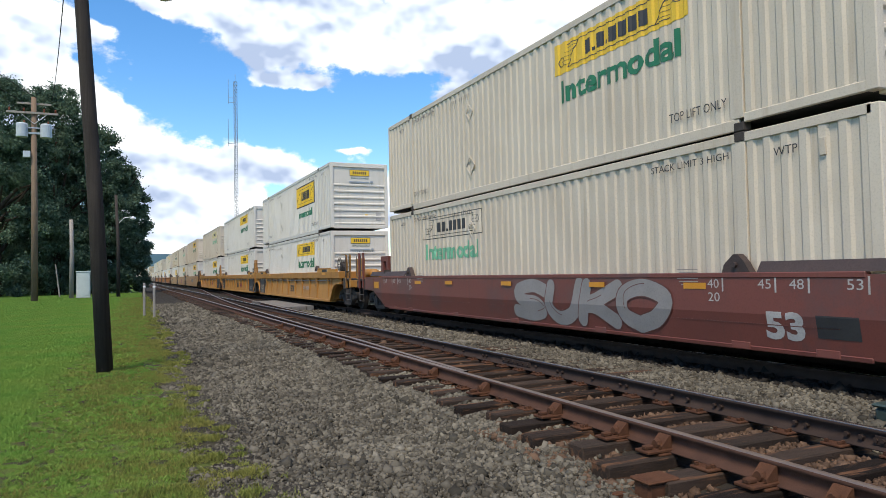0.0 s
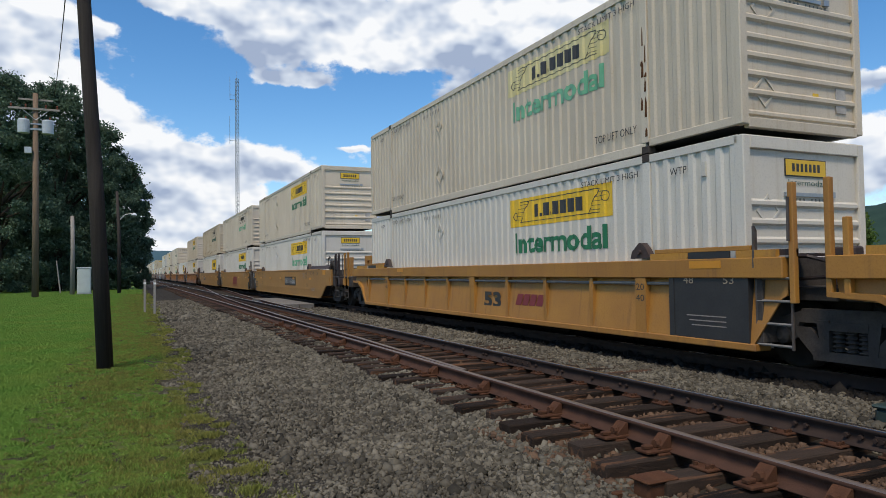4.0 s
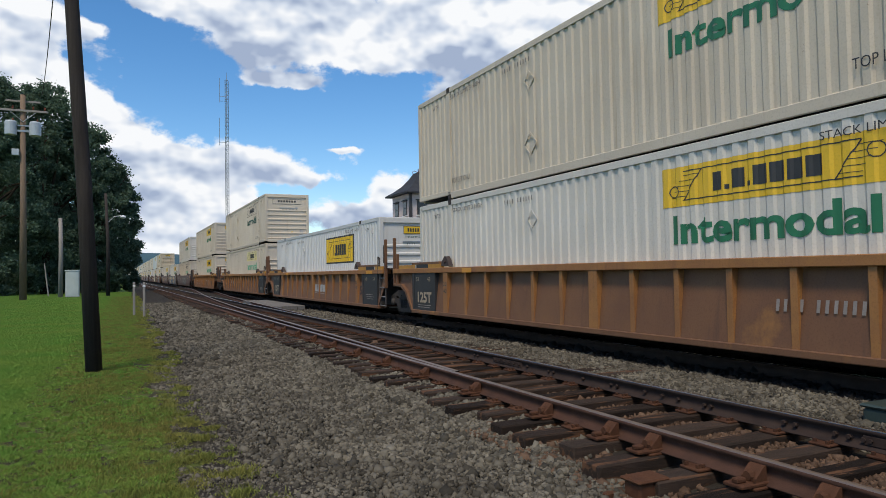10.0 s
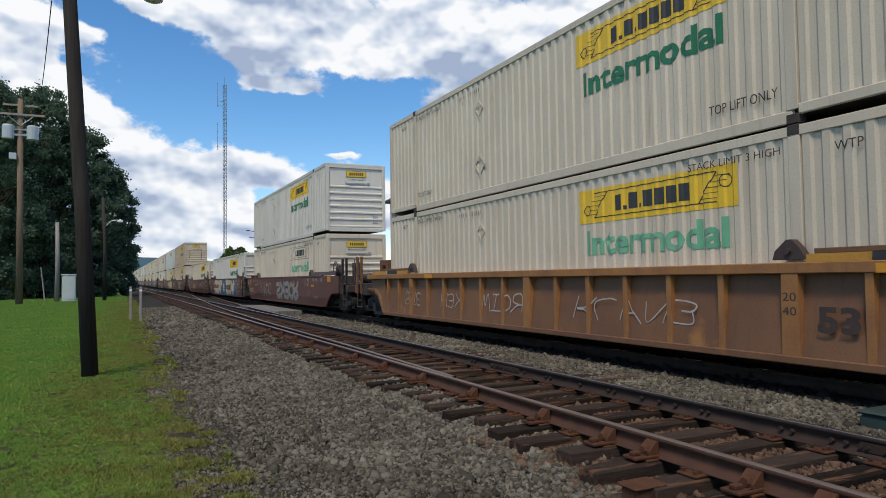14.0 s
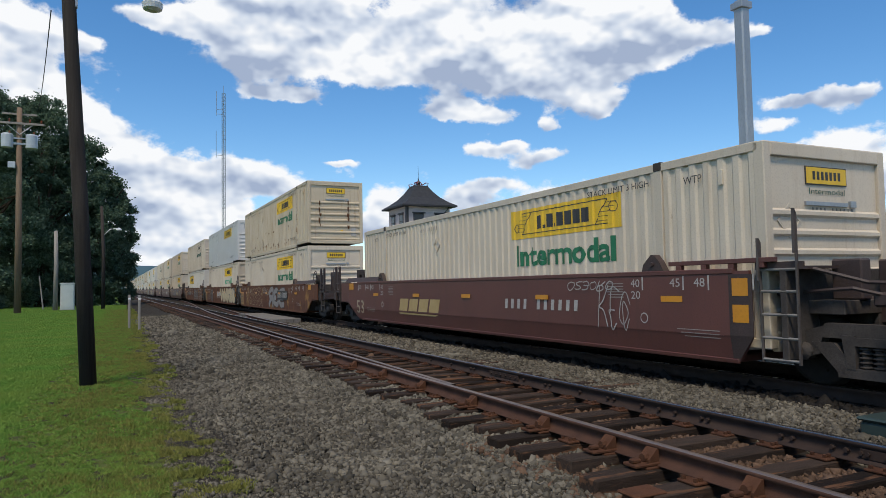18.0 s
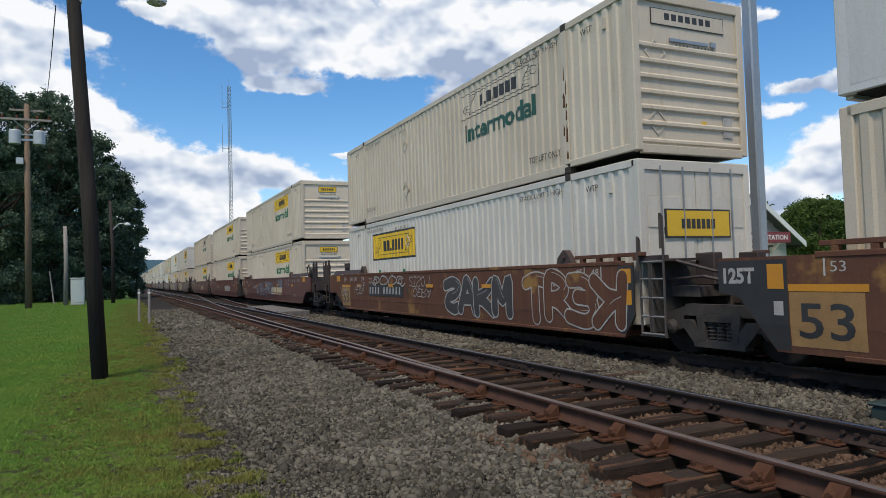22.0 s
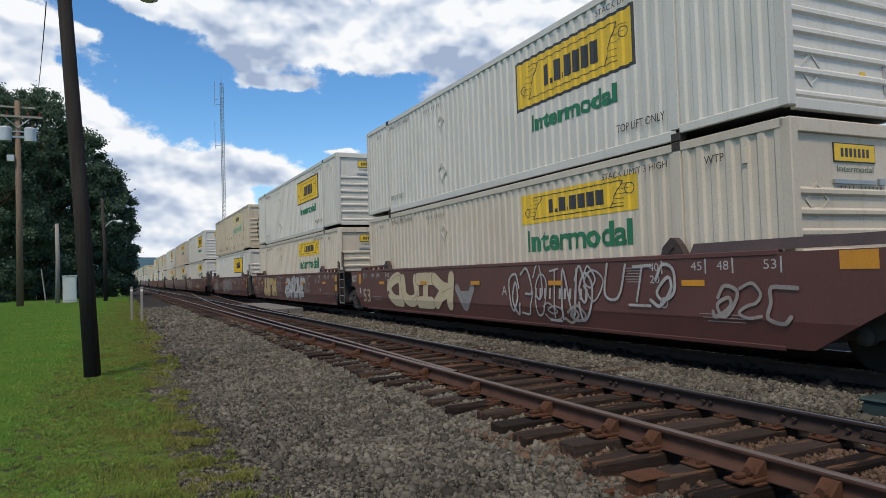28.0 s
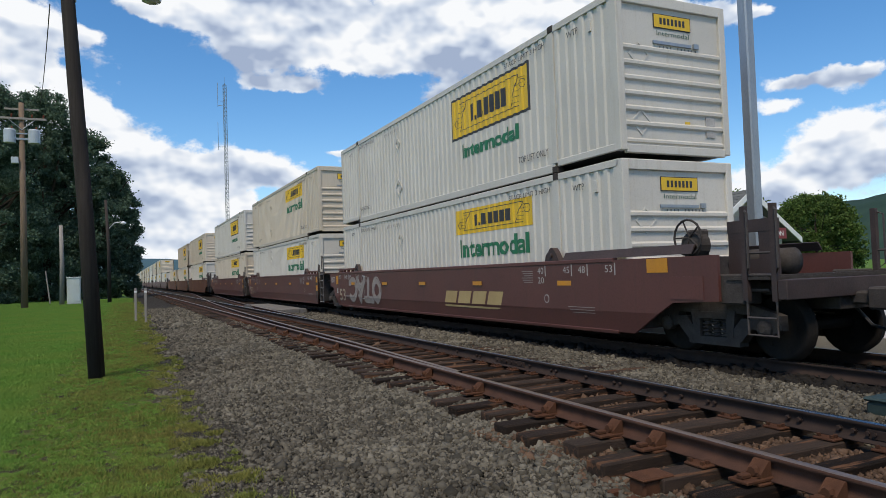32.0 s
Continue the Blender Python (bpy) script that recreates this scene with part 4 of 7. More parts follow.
            prism(bm, [(yq - wq, z1), (yq + wq, z1), (yq + wq * 0.6, z1 + hq * 0.6), (yq, z1 + hq), (yq - wq, z1 + hq * 0.7)], "x", -W2 - 0.008, -W2 - 0.003)
        part("rust_streak", bm, M["rust_stain"], c, "flaking rust along the lifting post")
    if full and paint == "rusted":
        bm, runs = bmesh.new(), bmesh.new()
        rs = random.Random(6)
        for k in range(34):
            yq, z1 = rs.uniform(-4.5, 5.5), rs.choice((0.28, 0.34, 0.42, 0.5, 1.1))
            hq, wq = rs.uniform(0.04, 0.15), rs.uniform(0.015, 0.04)
            prism(bm, [(yq - wq, z1), (yq + wq * 0.4, z1 - 0.02), (yq + wq, z1 + hq * 0.6), (yq + wq * 0.2, z1 + hq), (yq - wq, z1 + hq * 0.7)], "x", -W2 - 0.001, -W2 + 0.008)
            if k % 2 == 0:
                run, ws = rs.uniform(0.12, 0.45), wq * 0.55
                prism(runs, [(yq - ws, z1 + hq * 0.3), (yq + ws, z1 + hq * 0.3), (yq + ws * 0.7, z1 - run * 0.6), (yq, max(0.2, z1 - run)), (yq - ws * 0.8, z1 - run * 0.5)], "x", -W2 - 0.0005, -W2 + 0.007)
        part("rust_hole", bm, M["rust_stain"], c, "scattered rusted-through spots")
        part("rust_run", runs, M["rust_run"], c, "pale rust runs below the spots")
    if full:
        x = -W2 - 0.005
        part("placard", diamond("side", 2.2, 0.75, 0.26, -W2), wall, c)
        part("placard", diamond("side", 2.2, 2.1, 0.20, -W2), wall, c)
        lettering("TOP LIFT ONLY", x, -4.75, 0.38, 0.14, M["ink"], c, width=1.15)
        lettering("TOP LIFT ONLY", x, post_y - 0.15, 0.38, 0.13, M["ink"], c, width=1.05)
        lettering("STACK LIMIT 3 HIGH", x, -4.30, 2.56, 0.11, M["ink"], c, width=1.6)
        lettering("STACK LIMIT 3 HIGH", x, post_y - 0.15, 2.56, 0.11, M["ink"], c, width=1.6)
        lettering("WTP", x, -post_y - 0.55, 2.48, 0.12, M["ink"], c, width=0.36)
        lettering("WTP", x, post_y + 0.95, 2.48, 0.12, M["ink"], c, width=0.36)
        part("number_strip", number_bars(bmesh.new(), "side", 3.3, 2.50, x), M["ink_faded"], c, "small dark number strokes")
        part("bracket", boxes((x - 0.015, x + 0.02, -L2 + 0.68, -L2 + 0.76, 2.38, 2.60), bevel=0.006), wall, c)
    return c


# ---------------------------------------------------------------- well cars
SX = 1.475            # half width over the car sides


def truck(parent, y, plain=False):
    """A two-axle truck: bolster with side frames, springs, bearings and wheelsets."""
    t = part("truck", boxes((-0.95, 0.95, -0.16, 0.16, 0.42, 0.68), (-0.3, 0.3, -0.3, 0.3, 0.6, 0.82), bevel=0.02), M["truck"], parent, "grimy cast steel freight truck")
    t.location = (0, y, 0)
    frame_pts = [(-1.12, 0.62), (-1.12, 0.46), (-0.98, 0.40), (-0.72, 0.52), (-0.38, 0.22), (0.38, 0.22), (0.72, 0.52), (0.98, 0.40), (1.12, 0.46), (1.12, 0.62), (0.62, 0.78), (-0.62, 0.78)]
    for s in (-1, 1):
        bm = bmesh.new()
        outer = [bm.verts.new((0, a, b)) for a, b in frame_pts]
        wide = 0.065
        # frame as thick members round two windows and the spring pocket
        for quad in ([(-1.16, 0.44), (-1.16, 0.64), (-0.62, 0.80), (-0.70, 0.58)], [(-0.64, 0.82), (0.64, 0.82), (0.74, 0.64), (-0.74, 0.64)], [(0.62, 0.80), (1.16, 0.64), (1.16, 0.44), (0.70, 0.58)],
                     [(-1.02, 0.36), (-1.16, 0.46), (-0.74, 0.62), (-0.62, 0.46)], [(1.02, 0.36), (0.62, 0.46), (0.74, 0.62), (1.16, 0.46)],
                     [(-0.82, 0.58), (-0.52, 0.58), (-0.26, 0.30), (-0.44, 0.18)], [(0.82, 0.58), (0.44, 0.18), (0.26, 0.30), (0.52, 0.58)],
                     [(-0.48, 0.17), (-0.48, 0.29), (0.48, 0.29), (0.48, 0.17)], [(-0.36, 0.28), (-0.25, 0.28), (-0.25, 0.68), (-0.42, 0.68)], [(0.25, 0.28), (0.36, 0.28), (0.42, 0.68), (0.25, 0.68)],
                     [(-0.26, 0.56), (-0.26, 0.66), (0.26, 0.66), (0.26, 0.56)]):
            wide += 0.003
            prism(bm, quad, "x", s * 1.02 - wide, s * 1.02 + wide)
        for v in outer:
            bm.verts.remove(v)
        part("side_frame", bm, M["truck"], t)
        if plain:
            continue
        for k in (-0.17, 0.0, 0.17):
            prof = []
            for z in np.arange(0.29, 0.62, 0.055):
                prof += [(0.05, z), (0.083, z + 0.016), (0.083, z + 0.026), (0.05, z + 0.042)]
            part("spring", lathe(bmesh.new(), prof, "z", 8, (s * 1.02, k, 0)), M["truck"], t)
        for e in (-1, 1):
            bm = lathe(bmesh.new(), [(0.10, 0.0), (0.115, 0.03), (0.115, 0.14), (0.07, 0.17), (0.05, 0.18)], "x", 12)
            if s < 0:
                bmesh.ops.rotate(bm, verts=bm.verts[:], cent=(0, 0, 0), matrix=Matrix.Rotation(math.pi, 3, "Z"))
            b = part("bearing_cap", bm, M["truck"], t)
            b.location = (s * 1.0, e * 0.915, 0.457)
    for e in (-1, 1):
        bm = bmesh.new()
        lathe(bm, [(0.075, -1.0), (0.085, -0.8), (0.085, 0.8), (0.075, 1.0)], "x", 10)
        for s in (-1, 1):
            prof = [(0.10, -0.10), (0.16, -0.09), (0.38, -0.045), (0.40, -0.07), (0.455, -0.068), (0.459, 0.035), (0.485, 0.05), (0.485, 0.072), (0.40, 0.072), (0.38, 0.02), (0.16, 0.06), (0.10, 0.08)]
            lathe(bm, [(r, -s * a - s * 0 + (-s) * 0 + s * 0.7525) for r, a in prof], "x", 22)
            for k in range(3):
                a = 2 * math.pi * k / 3
                lathe(bm, [(0.028, s * 0.80), (0.028, s * 0.823)], "x", 6, (0, 0.27 * math.cos(a), 0.27 * math.sin(a)))
        w = part("wheelset", bm, M["wheel"], t, "steel wheelset with worn treads", smooth=True)
        w.location = (0, e * 0.915, 0.457)
        WHEELS[e].append(w)
    return t


WHEELS = {-1: [], 1: []}


def shifted(ob, d):
    ob.location.y += d
    return ob


def side_polygon(near, far, dn=0.0, df=0.0, top=1.50):
    """Outline of a smooth car side in (y, z): chamfered over the trucks."""
    n = {"coupler": [(-8.35, 0.27), (-9.3, 0.80), (-10.2, 0.84), (-10.2, top)], "joint": [(-8.12 + dn, 0.27), (-8.36 + dn, 0.60), (-8.36 + dn, top)]}[near]
    f = {"coupler": [(10.2, top), (10.2, 0.84), (9.3, 0.80), (8.35, 0.27)], "joint": [(9.05 + df, top), (9.05 + df, 1.02), (8.7 + df, 0.95), (8.15 + df, 0.27)]}[far]
    return n + f


def well_car(style, paint, near, far, label, plain=False, dn=0.15, df=0.35):
    """One unit of a double-stack well car; near end towards -y."""
    c = tagged(new("well_car"), label, "freight car")
    p = M[paint]
    c["ends"] = near[0] + far[0]
    c["far_end"] = df
    top = 1.26 if paint == "red" else 1.50
    for s in (-1, 1):
        if style == "smooth":
            a, b = sorted((s * SX, s * (SX - 0.05)))
            part("side_panel", prism(bmesh.new(), side_polygon(near, far, dn, df, top), "x", a, b), p, c)
            a, b = sorted((s * (SX + 0.012), s * (SX - 0.10)))
            part("top_chord", boxes((a, b, -8.1 + dn, 8.35, top - 0.04, top + 0.035), bevel=0.01), p, c)
            a, b = sorted((s * (SX + 0.010), s * (SX - 0.10)))
            part("bottom_chord", boxes((a, b, -8.1 + max(dn, 0), 8.05 + min(df, 0), 0.235, 0.30), bevel=0.01), p, c)
            part("seam", boxes((min(s * (SX + 0.004), s * SX), max(s * (SX + 0.004), s * SX), -7.6, 7.6, 0.60, 0.612)), p, c)
        else:
            a, b = sorted((s * (SX - 0.02), s * (SX - 0.05)))
            poly = [(-8.4, 0.32), (-8.75, 0.75), (-9.05, 0.93), (-9.7, 0.98), (-9.8, 1.45)] if near == "coupler" else [(-8.3, 0.32), (-8.45, 0.55), (-8.7, 0.95), (-8.78, 1.0), (-8.78, 1.45)]
            poly += [(9.8, 1.45), (9.7, 0.98), (9.05, 0.93), (8.75, 0.75), (8.4, 0.32)]
            bm = prism(bmesh.new(), poly, "x", a, b)
            for v in bm.verts:
                v.co.x -= s * 0.135 * max(0.0, (v.co.z - 0.35) / 1.1)
            part("side_panel", bm, p, c)
            a, b = sorted((s * (SX + 0.01), s * (SX - 0.30)))
            deep = 1.22 if paint == "yellow_car" else 1.36
            low_end = -9.8 if near == "coupler" else -8.8
            part("top_chord", boxes((a, b, low_end, 9.8, deep, 1.50), bevel=0.012), M["yellow_car"] if paint == "yellow_car" else M["chord"], c)
            for y0, y1, mt in ((6.35, 7.15, "logo_stripe"), (7.17, 7.95, "black"), (7.97, 8.05, "mark_white"), (8.07, 9.3, "logo_stripe")):
                for e in (-1, 1):
                    ya, yb = sorted((e * y0, e * min(y1, 9.6 if e > 0 else -low_end - 0.1)))
                    if yb - ya > 0.05:
                        part("chord_stripe", boxes((min(s * SX, s * (SX - 0.11)), max(s * SX, s * (SX - 0.11)), ya, yb, 1.50, 1.60)), M[mt], c, "worn painted stripe on the top chord")
            part("bottom_chord", boxes((a, b, -8.35, 8.35, 0.235, 0.335), bevel=0.012), p, c)
            wide = {-6.1, 0.0, 6.1}
            if paint == "yellow_car":
                part("train_pipe", bars([(s * (SX - 0.06), -8.2, 1.13), (s * (SX - 0.06), 8.2, 1.13)], r=0.03), M["galv_light"], c, "steel pipe run along the side")
            for y in RIBS if paint != "yellow_car" else WIDE_RIBS:
                if (y < -6.2 and near == "joint") or (y > 6.2 and far == "joint"):
                    continue
                w = 0.13 if y in wide else 0.055
                d = 0.0 if y in wide else 0.02
                a, b = sorted((s * (SX - d), s * (SX - 0.29)))
                bm = bmesh.new()
                t = 0.05
                prism(bm, [(y - w, 0.30), (y + w, 0.30), (y + w * 0.9, 1.37), (y - w * 0.9, 1.37)], "x", a, b)
                part("rib", bm, M["chord"] if paint != "yellow_car" else p, c)
            for e in (-1, 1) if near == "coupler" else (1,):
                pts = [(e * 8.3, 0.30), (e * 8.42, 0.30), (e * 8.85, 0.80), (e * 9.2, 0.97), (e * 9.8, 1.0), (e * 9.8, 1.06), (e * 9.15, 1.04), (e * 8.75, 0.85)]
                a, b = sorted((s * SX, s * (SX - 0.12)))
                part("arch_flange", prism(bmesh.new(), pts if e > 0 else pts[::-1], "x", a, b), p, c)
        for e in (-1, 1):
            y = e * 6.1
            a, b = sorted((s * (SX - 0.01), s * (SX - 0.13)))
            bm = prism(bmesh.new(), [(y - 0.24, top + 0.035), (y - 0.15, top + 0.18), (y - 0.04, top + 0.29), (y + 0.03, top + 0.29), (y + 0.20, top + 0.15), (y + 0.24, top + 0.035)], "x", a, b)
            lathe(bm, [(0.04, s * (SX - 0.13)), (0.04, s * (SX + 0.03))], "x", 8, (0, y, top + 0.14))
            part("container_guide", bm, M["gear"], c, "dark steel peaked guide lug")
            a, b = sorted((s * (SX - 0.005), s * (SX - 0.09)))
            y0, y1 = sorted((e * 6.45, e * 8.3))
            if plain:
                continue
            if (near if e < 0 else far) == "coupler" and style == "smooth":
                y0, y1 = sorted((e * 6.45, e * 9.7))
                lean = [(s * (SX - 0.01), top + 0.035), (s * (SX - 0.03), top + 0.035), (s * (SX - 0.13), top + 0.17), (s * (SX - 0.10), top + 0.18)]
                part("guide_plate", prism(bmesh.new(), lean if s > 0 else lean[::-1], "y", y0, y1), M["gear"], c, "dark sloped guide plate along the well")
                continue
            part("guide_rail", boxes((a, b, y0, y1, 1.60, 1.665), *[(a, b, yy - 0.05, yy + 0.05, 1.53, 1.60) for yy in np.linspace(y0 + 0.2, y1 - 0.2, 4)], bevel=0.006), p, c)
    for y in (-6.1, 6.1) if plain else (-7.4, -6.1, -3.0, 0.0, 3.0, 6.1, 7.4):
        part("floor_beam", boxes((-SX + 0.06, SX - 0.06, y - 0.16, y + 0.16, 0.24, 0.348), bevel=0.01), p, c)
    for e, kind in ((-1, near), (1, far)):
        dark = M["truck"] if kind == "joint" or style == "smooth" else p
        gear = M["gear"] if style == "smooth" else p
        y0, y1 = sorted((e * 8.35, e * (11.2 if kind == "coupler" else 9.35 - dn if e < 0 else 9.9)))
        part("end_deck", boxes((-1.0, 1.0, y0, y1, 0.92, 1.10), (-0.33, 0.33, y0, y1, 0.70, 0.92), (-SX + 0.06, SX - 0.06, e * 8.38 - 0.05, e * 8.38 + 0.05, 0.35, 1.50), bevel=0.012), dark, c)
        if kind == "coupler":
            part("end_sill", boxes((-1.44, 1.44, e * 11.2 - 0.07, e * 11.2 + 0.07, 0.88, 1.14), bevel=0.01), gear, c)
            part("walkway", boxes((-1.42, 1.42, e * 10.65 - 0.35, e * 10.65 + 0.35, 1.14, 1.175), *[(-1.42, 1.42, e * (10.35 + 0.15 * k) - 0.02, e * (10.35 + 0.15 * k) + 0.02, 1.175, 1.19) for k in range(5)]), M["truck"], c, "dark open-grid walkway")
            y0, y1 = sorted((e * 11.0, e * 11.75))
            part("coupler", boxes((-0.10, 0.10, y0, y1, 0.76, 0.94), (-0.17, 0.17, e * 11.6 - 0.16, e * 11.6 + 0.14, 0.70, 1.0), bevel=0.03), M["truck"], c, "rusty steel coupler")
            part("air_hose", bars([(0.3, e * 10.9, 0.8), (0.33, e * 11.2, 0.45), (0.25, e * 11.5, 0.40), (0.1, e * 11.7, 0.55)], r=0.025), M["black"], c, "black rubber air hose")
            for s in (-1, 1):
                xx = s * 1.40
                part("grab_post", boxes(*[(xx - 0.035, xx + 0.035, e * yy - 0.04, e * yy + 0.04, 0.86, 2.14) for yy in (10.62, 11.08)]), p if paint in ("red", "yellow_car") else gear, c)
                part("grab_rail", bars(*[[(xx - s * 0.0, e * yy, 1.2), (xx + s * 0.07, e * (yy + 0.1), 1.3), (xx + s * 0.07, e * (yy + 0.1), 2.05), (xx, e * yy, 2.1)] for yy in (10.62, 11.08)], r=0.016), M["galv_dirty"], c)
                part("step", bars([(xx, e * 10.62, 0.86), (xx, e * 10.62, 0.40), (xx, e * 11.08, 0.40), (xx, e * 11.08, 0.86)], [(xx, e * 10.62, 0.63), (xx, e * 11.08, 0.63)], *[[(xx, e * 10.62, z), (xx, e * 11.08, z)] for z in (1.2, 1.5)], r=0.02), M["galv_dirty"], c, "worn steel stirrup steps")
                part("side_box", boxes((min(xx, xx - s * 0.35), max(xx, xx - s * 0.35), e * 10.35 - 0.22, e * 10.35 + 0.22, 0.80, 1.22), bevel=0.02), M["truck"], c)
            part("end_bracket", boxes((-0.75, -0.62, e * 10.15 - 0.4, e * 10.15 + 0.4, 1.1, 1.42), (-0.75, -0.62, e * 10.42 - 0.12, e * 10.42 + 0.12, 1.42, 1.82), (-0.75, -0.62, e * 9.88 - 0.12, e * 9.88 + 0.12, 1.42, 1.82), (-0.755, -0.615, e * 10.15 - 0.4, e * 10.15 + 0.4, 1.82, 2.0)), p if paint in ("red", "yellow_car", "tan") else gear, c)
            part("air_reservoir", lathe(bmesh.new(), [(0.05, e * 9.3), (0.2, e * 9.36), (0.2, e * 10.4), (0.05, e * 10.46)] if e > 0 else [(0.05, -10.46), (0.2, -10.4), (0.2, -9.36), (0.05, -9.3)], "y", 14, (-0.15, 0, 1.38)), M["truck"] if style == "smooth" else p, c, smooth=True)
            part("brake_rigging", bars([(-1.1, e * 8.7, 1.2), (-1.1, e * 10.9, 1.2)], [(-1.25, e * 8.6, 1.05), (-1.3, e * 9.7, 0.98), (-1.3, e * 10.9, 1.0)], [(-0.5, e * 9.0, 0.62), (0.4, e * 10.6, 0.6)], r=0.022), M["galv_dirty"], c)
            if e < 0:
                bm = bmesh.new()
                yc, zc = -9.55, 1.78
                for k in range(16):
                    a0, a1 = 2 * math.pi * k / 16, 2 * math.pi * (k + 1) / 16
                    tube(bm, [(-1.36, yc + 0.27 * math.cos(a0), zc + 0.27 * math.sin(a0)), (-1.36, yc + 0.27 * math.cos(a1), zc + 0.27 * math.sin(a1))], 0.018, 5)
                for k in range(5):
                    a0 = 2 * math.pi * k / 5
                    tube(bm, [(-1.32, yc, zc), (-1.36, yc + 0.27 * math.cos(a0), zc + 0.27 * math.sin(a0))], 0.013, 5)
                part("brake_wheel", bm, M["truck"], c, "spoked hand brake wheel")
                part("brake_housing", lathe(bmesh.new(), [(0.10, -1.33), (0.20, -1.30), (0.22, -1.12), (0.12, -1.05)], "x", 14, (0, yc, 1.66)), M["truck"], c)
                part("brake_stand", boxes((-1.25, -1.05, yc - 0.14, yc + 0.14, 1.10, 1.9), bevel=0.03), M["truck"], c)
            truck(c, e * 9.72, plain)
        else:
            if plain:
                if e > 0:
                    truck(c, 9.45 + df, True)
            elif e < 0:
                x = -1.40
                mine = M["truck"] if style != "smooth" else M["black"] if paint != "brown" else M["gear"]
                if style == "smooth":
                    plate = [(-8.02, 0.31), (-8.14, 0.31), (-8.40, 0.62), (-8.40, 1.455), (-8.02, 1.455)]
                    shifted(part("end_plate", prism(bmesh.new(), plate, "x", -SX - 0.006, -SX + 0.012), mine, c, "black end plate"), dn)
                    for z in (0.80, 1.16):
                        shifted(part("reflector", side_box(-8.34, -8.08, z, z + 0.24, -SX - 0.006), M["reflector"], c, "amber reflector square"), dn)
                else:
                    bm = boxes((-SX + 0.016, -SX + 0.29, -8.15, -6.85, 0.33, 1.36), *[(-SX + 0.004, -SX + 0.29, y - 0.05, y + 0.05, 0.30, 1.36) for y in (-8.2, -6.8)])
                    part("end_placard", bm, M["black"], c, "black painted panel between posts")
                    for t, y, z, h, w in (("48", -7.05, 1.14, 0.11, 0.2), ("53", -7.8, 1.14, 0.11, 0.2)):
                        lettering(t, -SX + 0.011, y, z, h, M["mark_cream"], c, width=w)
                    for k in range(3):
                        part("small_print", boxes((-SX + 0.012, -SX + 0.016, -7.85, -7.1 - 0.05 * k, 0.66 - 0.07 * k, 0.675 - 0.07 * k)), M["faint"], c)
                    shifted(part("end_post", boxes((-1.45, -1.36, -9.1, -9.02, 0.9, 2.45), bevel=0.01), p, c), dn)
                for yy, top_z in ((-8.48, 1.86), (-9.02, 2.2)):
                    shifted(part("ladder_stile", bars([(x, yy, 0.30), (x, yy, top_z), (x - 0.06, yy - 0.02, top_z + 0.06), (x - 0.07, yy - 0.02, top_z - 0.5)], r=0.022), M["galv_dirty"], c), dn)
                for z in (0.34, 0.62, 0.92, 1.22, 1.50):
                    shifted(part("rung", bars([(x, -8.48, z), (x, -9.02, z)], r=0.02), M["galv_light"], c), dn)
                bracket = p if paint == "tan" else M["gear"]
                for xx in (-0.62, 0.35):
                    bm = boxes((xx - 0.12, xx + 0.12, -9.5, -9.36, 1.1, 2.0), (xx - 0.12, xx + 0.12, -9.14, -9.0, 1.1, 2.0), (xx - 0.12, xx + 0.12, -9.36, -9.14, 1.80, 2.0)) if paint == "tan" else boxes((xx - 0.1, xx + 0.1, -9.4, -9.0, 1.1, 1.62), bevel=0.02)
                    shifted(part("deck_bracket", bm, bracket, c), dn)
                shifted(part("brake_pipe", bars([(-1.25, -8.4, 1.52), (-1.2, -9.1, 1.5), (-0.9, -9.6, 1.32), (-0.8, -10.2, 1.3)], [(-1.1, -8.5, 1.18), (-1.05, -9.5, 1.25), (-0.6, -10.1, 1.05)], r=0.028), M["gear"], c), dn)
                shifted(part("end_step", boxes((-1.40, -0.7, -9.1, -8.4, 1.50, 1.54), (-1.40, -1.36, -9.1, -8.4, 1.54, 1.60)), M["gear"], c), dn)
            else:
                if style == "smooth":
                    poly = [(9.05, 1.46), (9.05, 1.03), (8.69, 0.955), (8.40, 0.60), (8.16, 0.30), (7.95, 0.30), (7.95, 1.46)]
                    shifted(part("end_placard", prism(bmesh.new(), poly, "x", -SX - 0.004, -SX + 0.01), M["black"] if paint != "brown" else M["brown"], c, "end panel with a load mark"), df)
                    shifted(lettering("125T", -SX - 0.007, 9.0, 1.16, 0.20, M["mark_white"], c, width=0.56, bold=0.012), df)
                    amber = boxes((-SX - 0.008, -SX - 0.004, 8.0, 8.24, 1.08, 1.40), *([(-SX - 0.008, -SX - 0.004, 8.24, 8.52, 1.08, 1.15)] if paint == "tan" else []))
                    shifted(part("reflector", amber, M["reflector"], c, "amber reflector panel"), df)
                    shifted(part("sticker", side_box(8.02, 8.16, 0.74, 0.92, -SX - 0.004, 0.003), M["mark_white"], c, "white inspection sticker"), df)
                    if paint == "tan":
                        for xx in (-0.62, 0.35):
                            shifted(part("deck_bracket", boxes((xx - 0.14, xx + 0.14, 8.55, 8.95, 1.1, 2.0), bevel=0.02), p, c), df)
                else:
                    bm = boxes((-SX + 0.016, -SX + 0.29, 6.85, 8.15, 0.33, 1.36), *[(-SX + 0.004, -SX + 0.29, y - 0.06, y + 0.06, 0.30, 1.36) for y in (8.2, 6.8)])
                    part("end_placard", bm, M["black"], c, "black painted panel with a load mark")
                    lettering("125T", -SX + 0.011, 8.0, 0.56, 0.28, M["mark_cream"], c, width=1.02, bold=0.015)
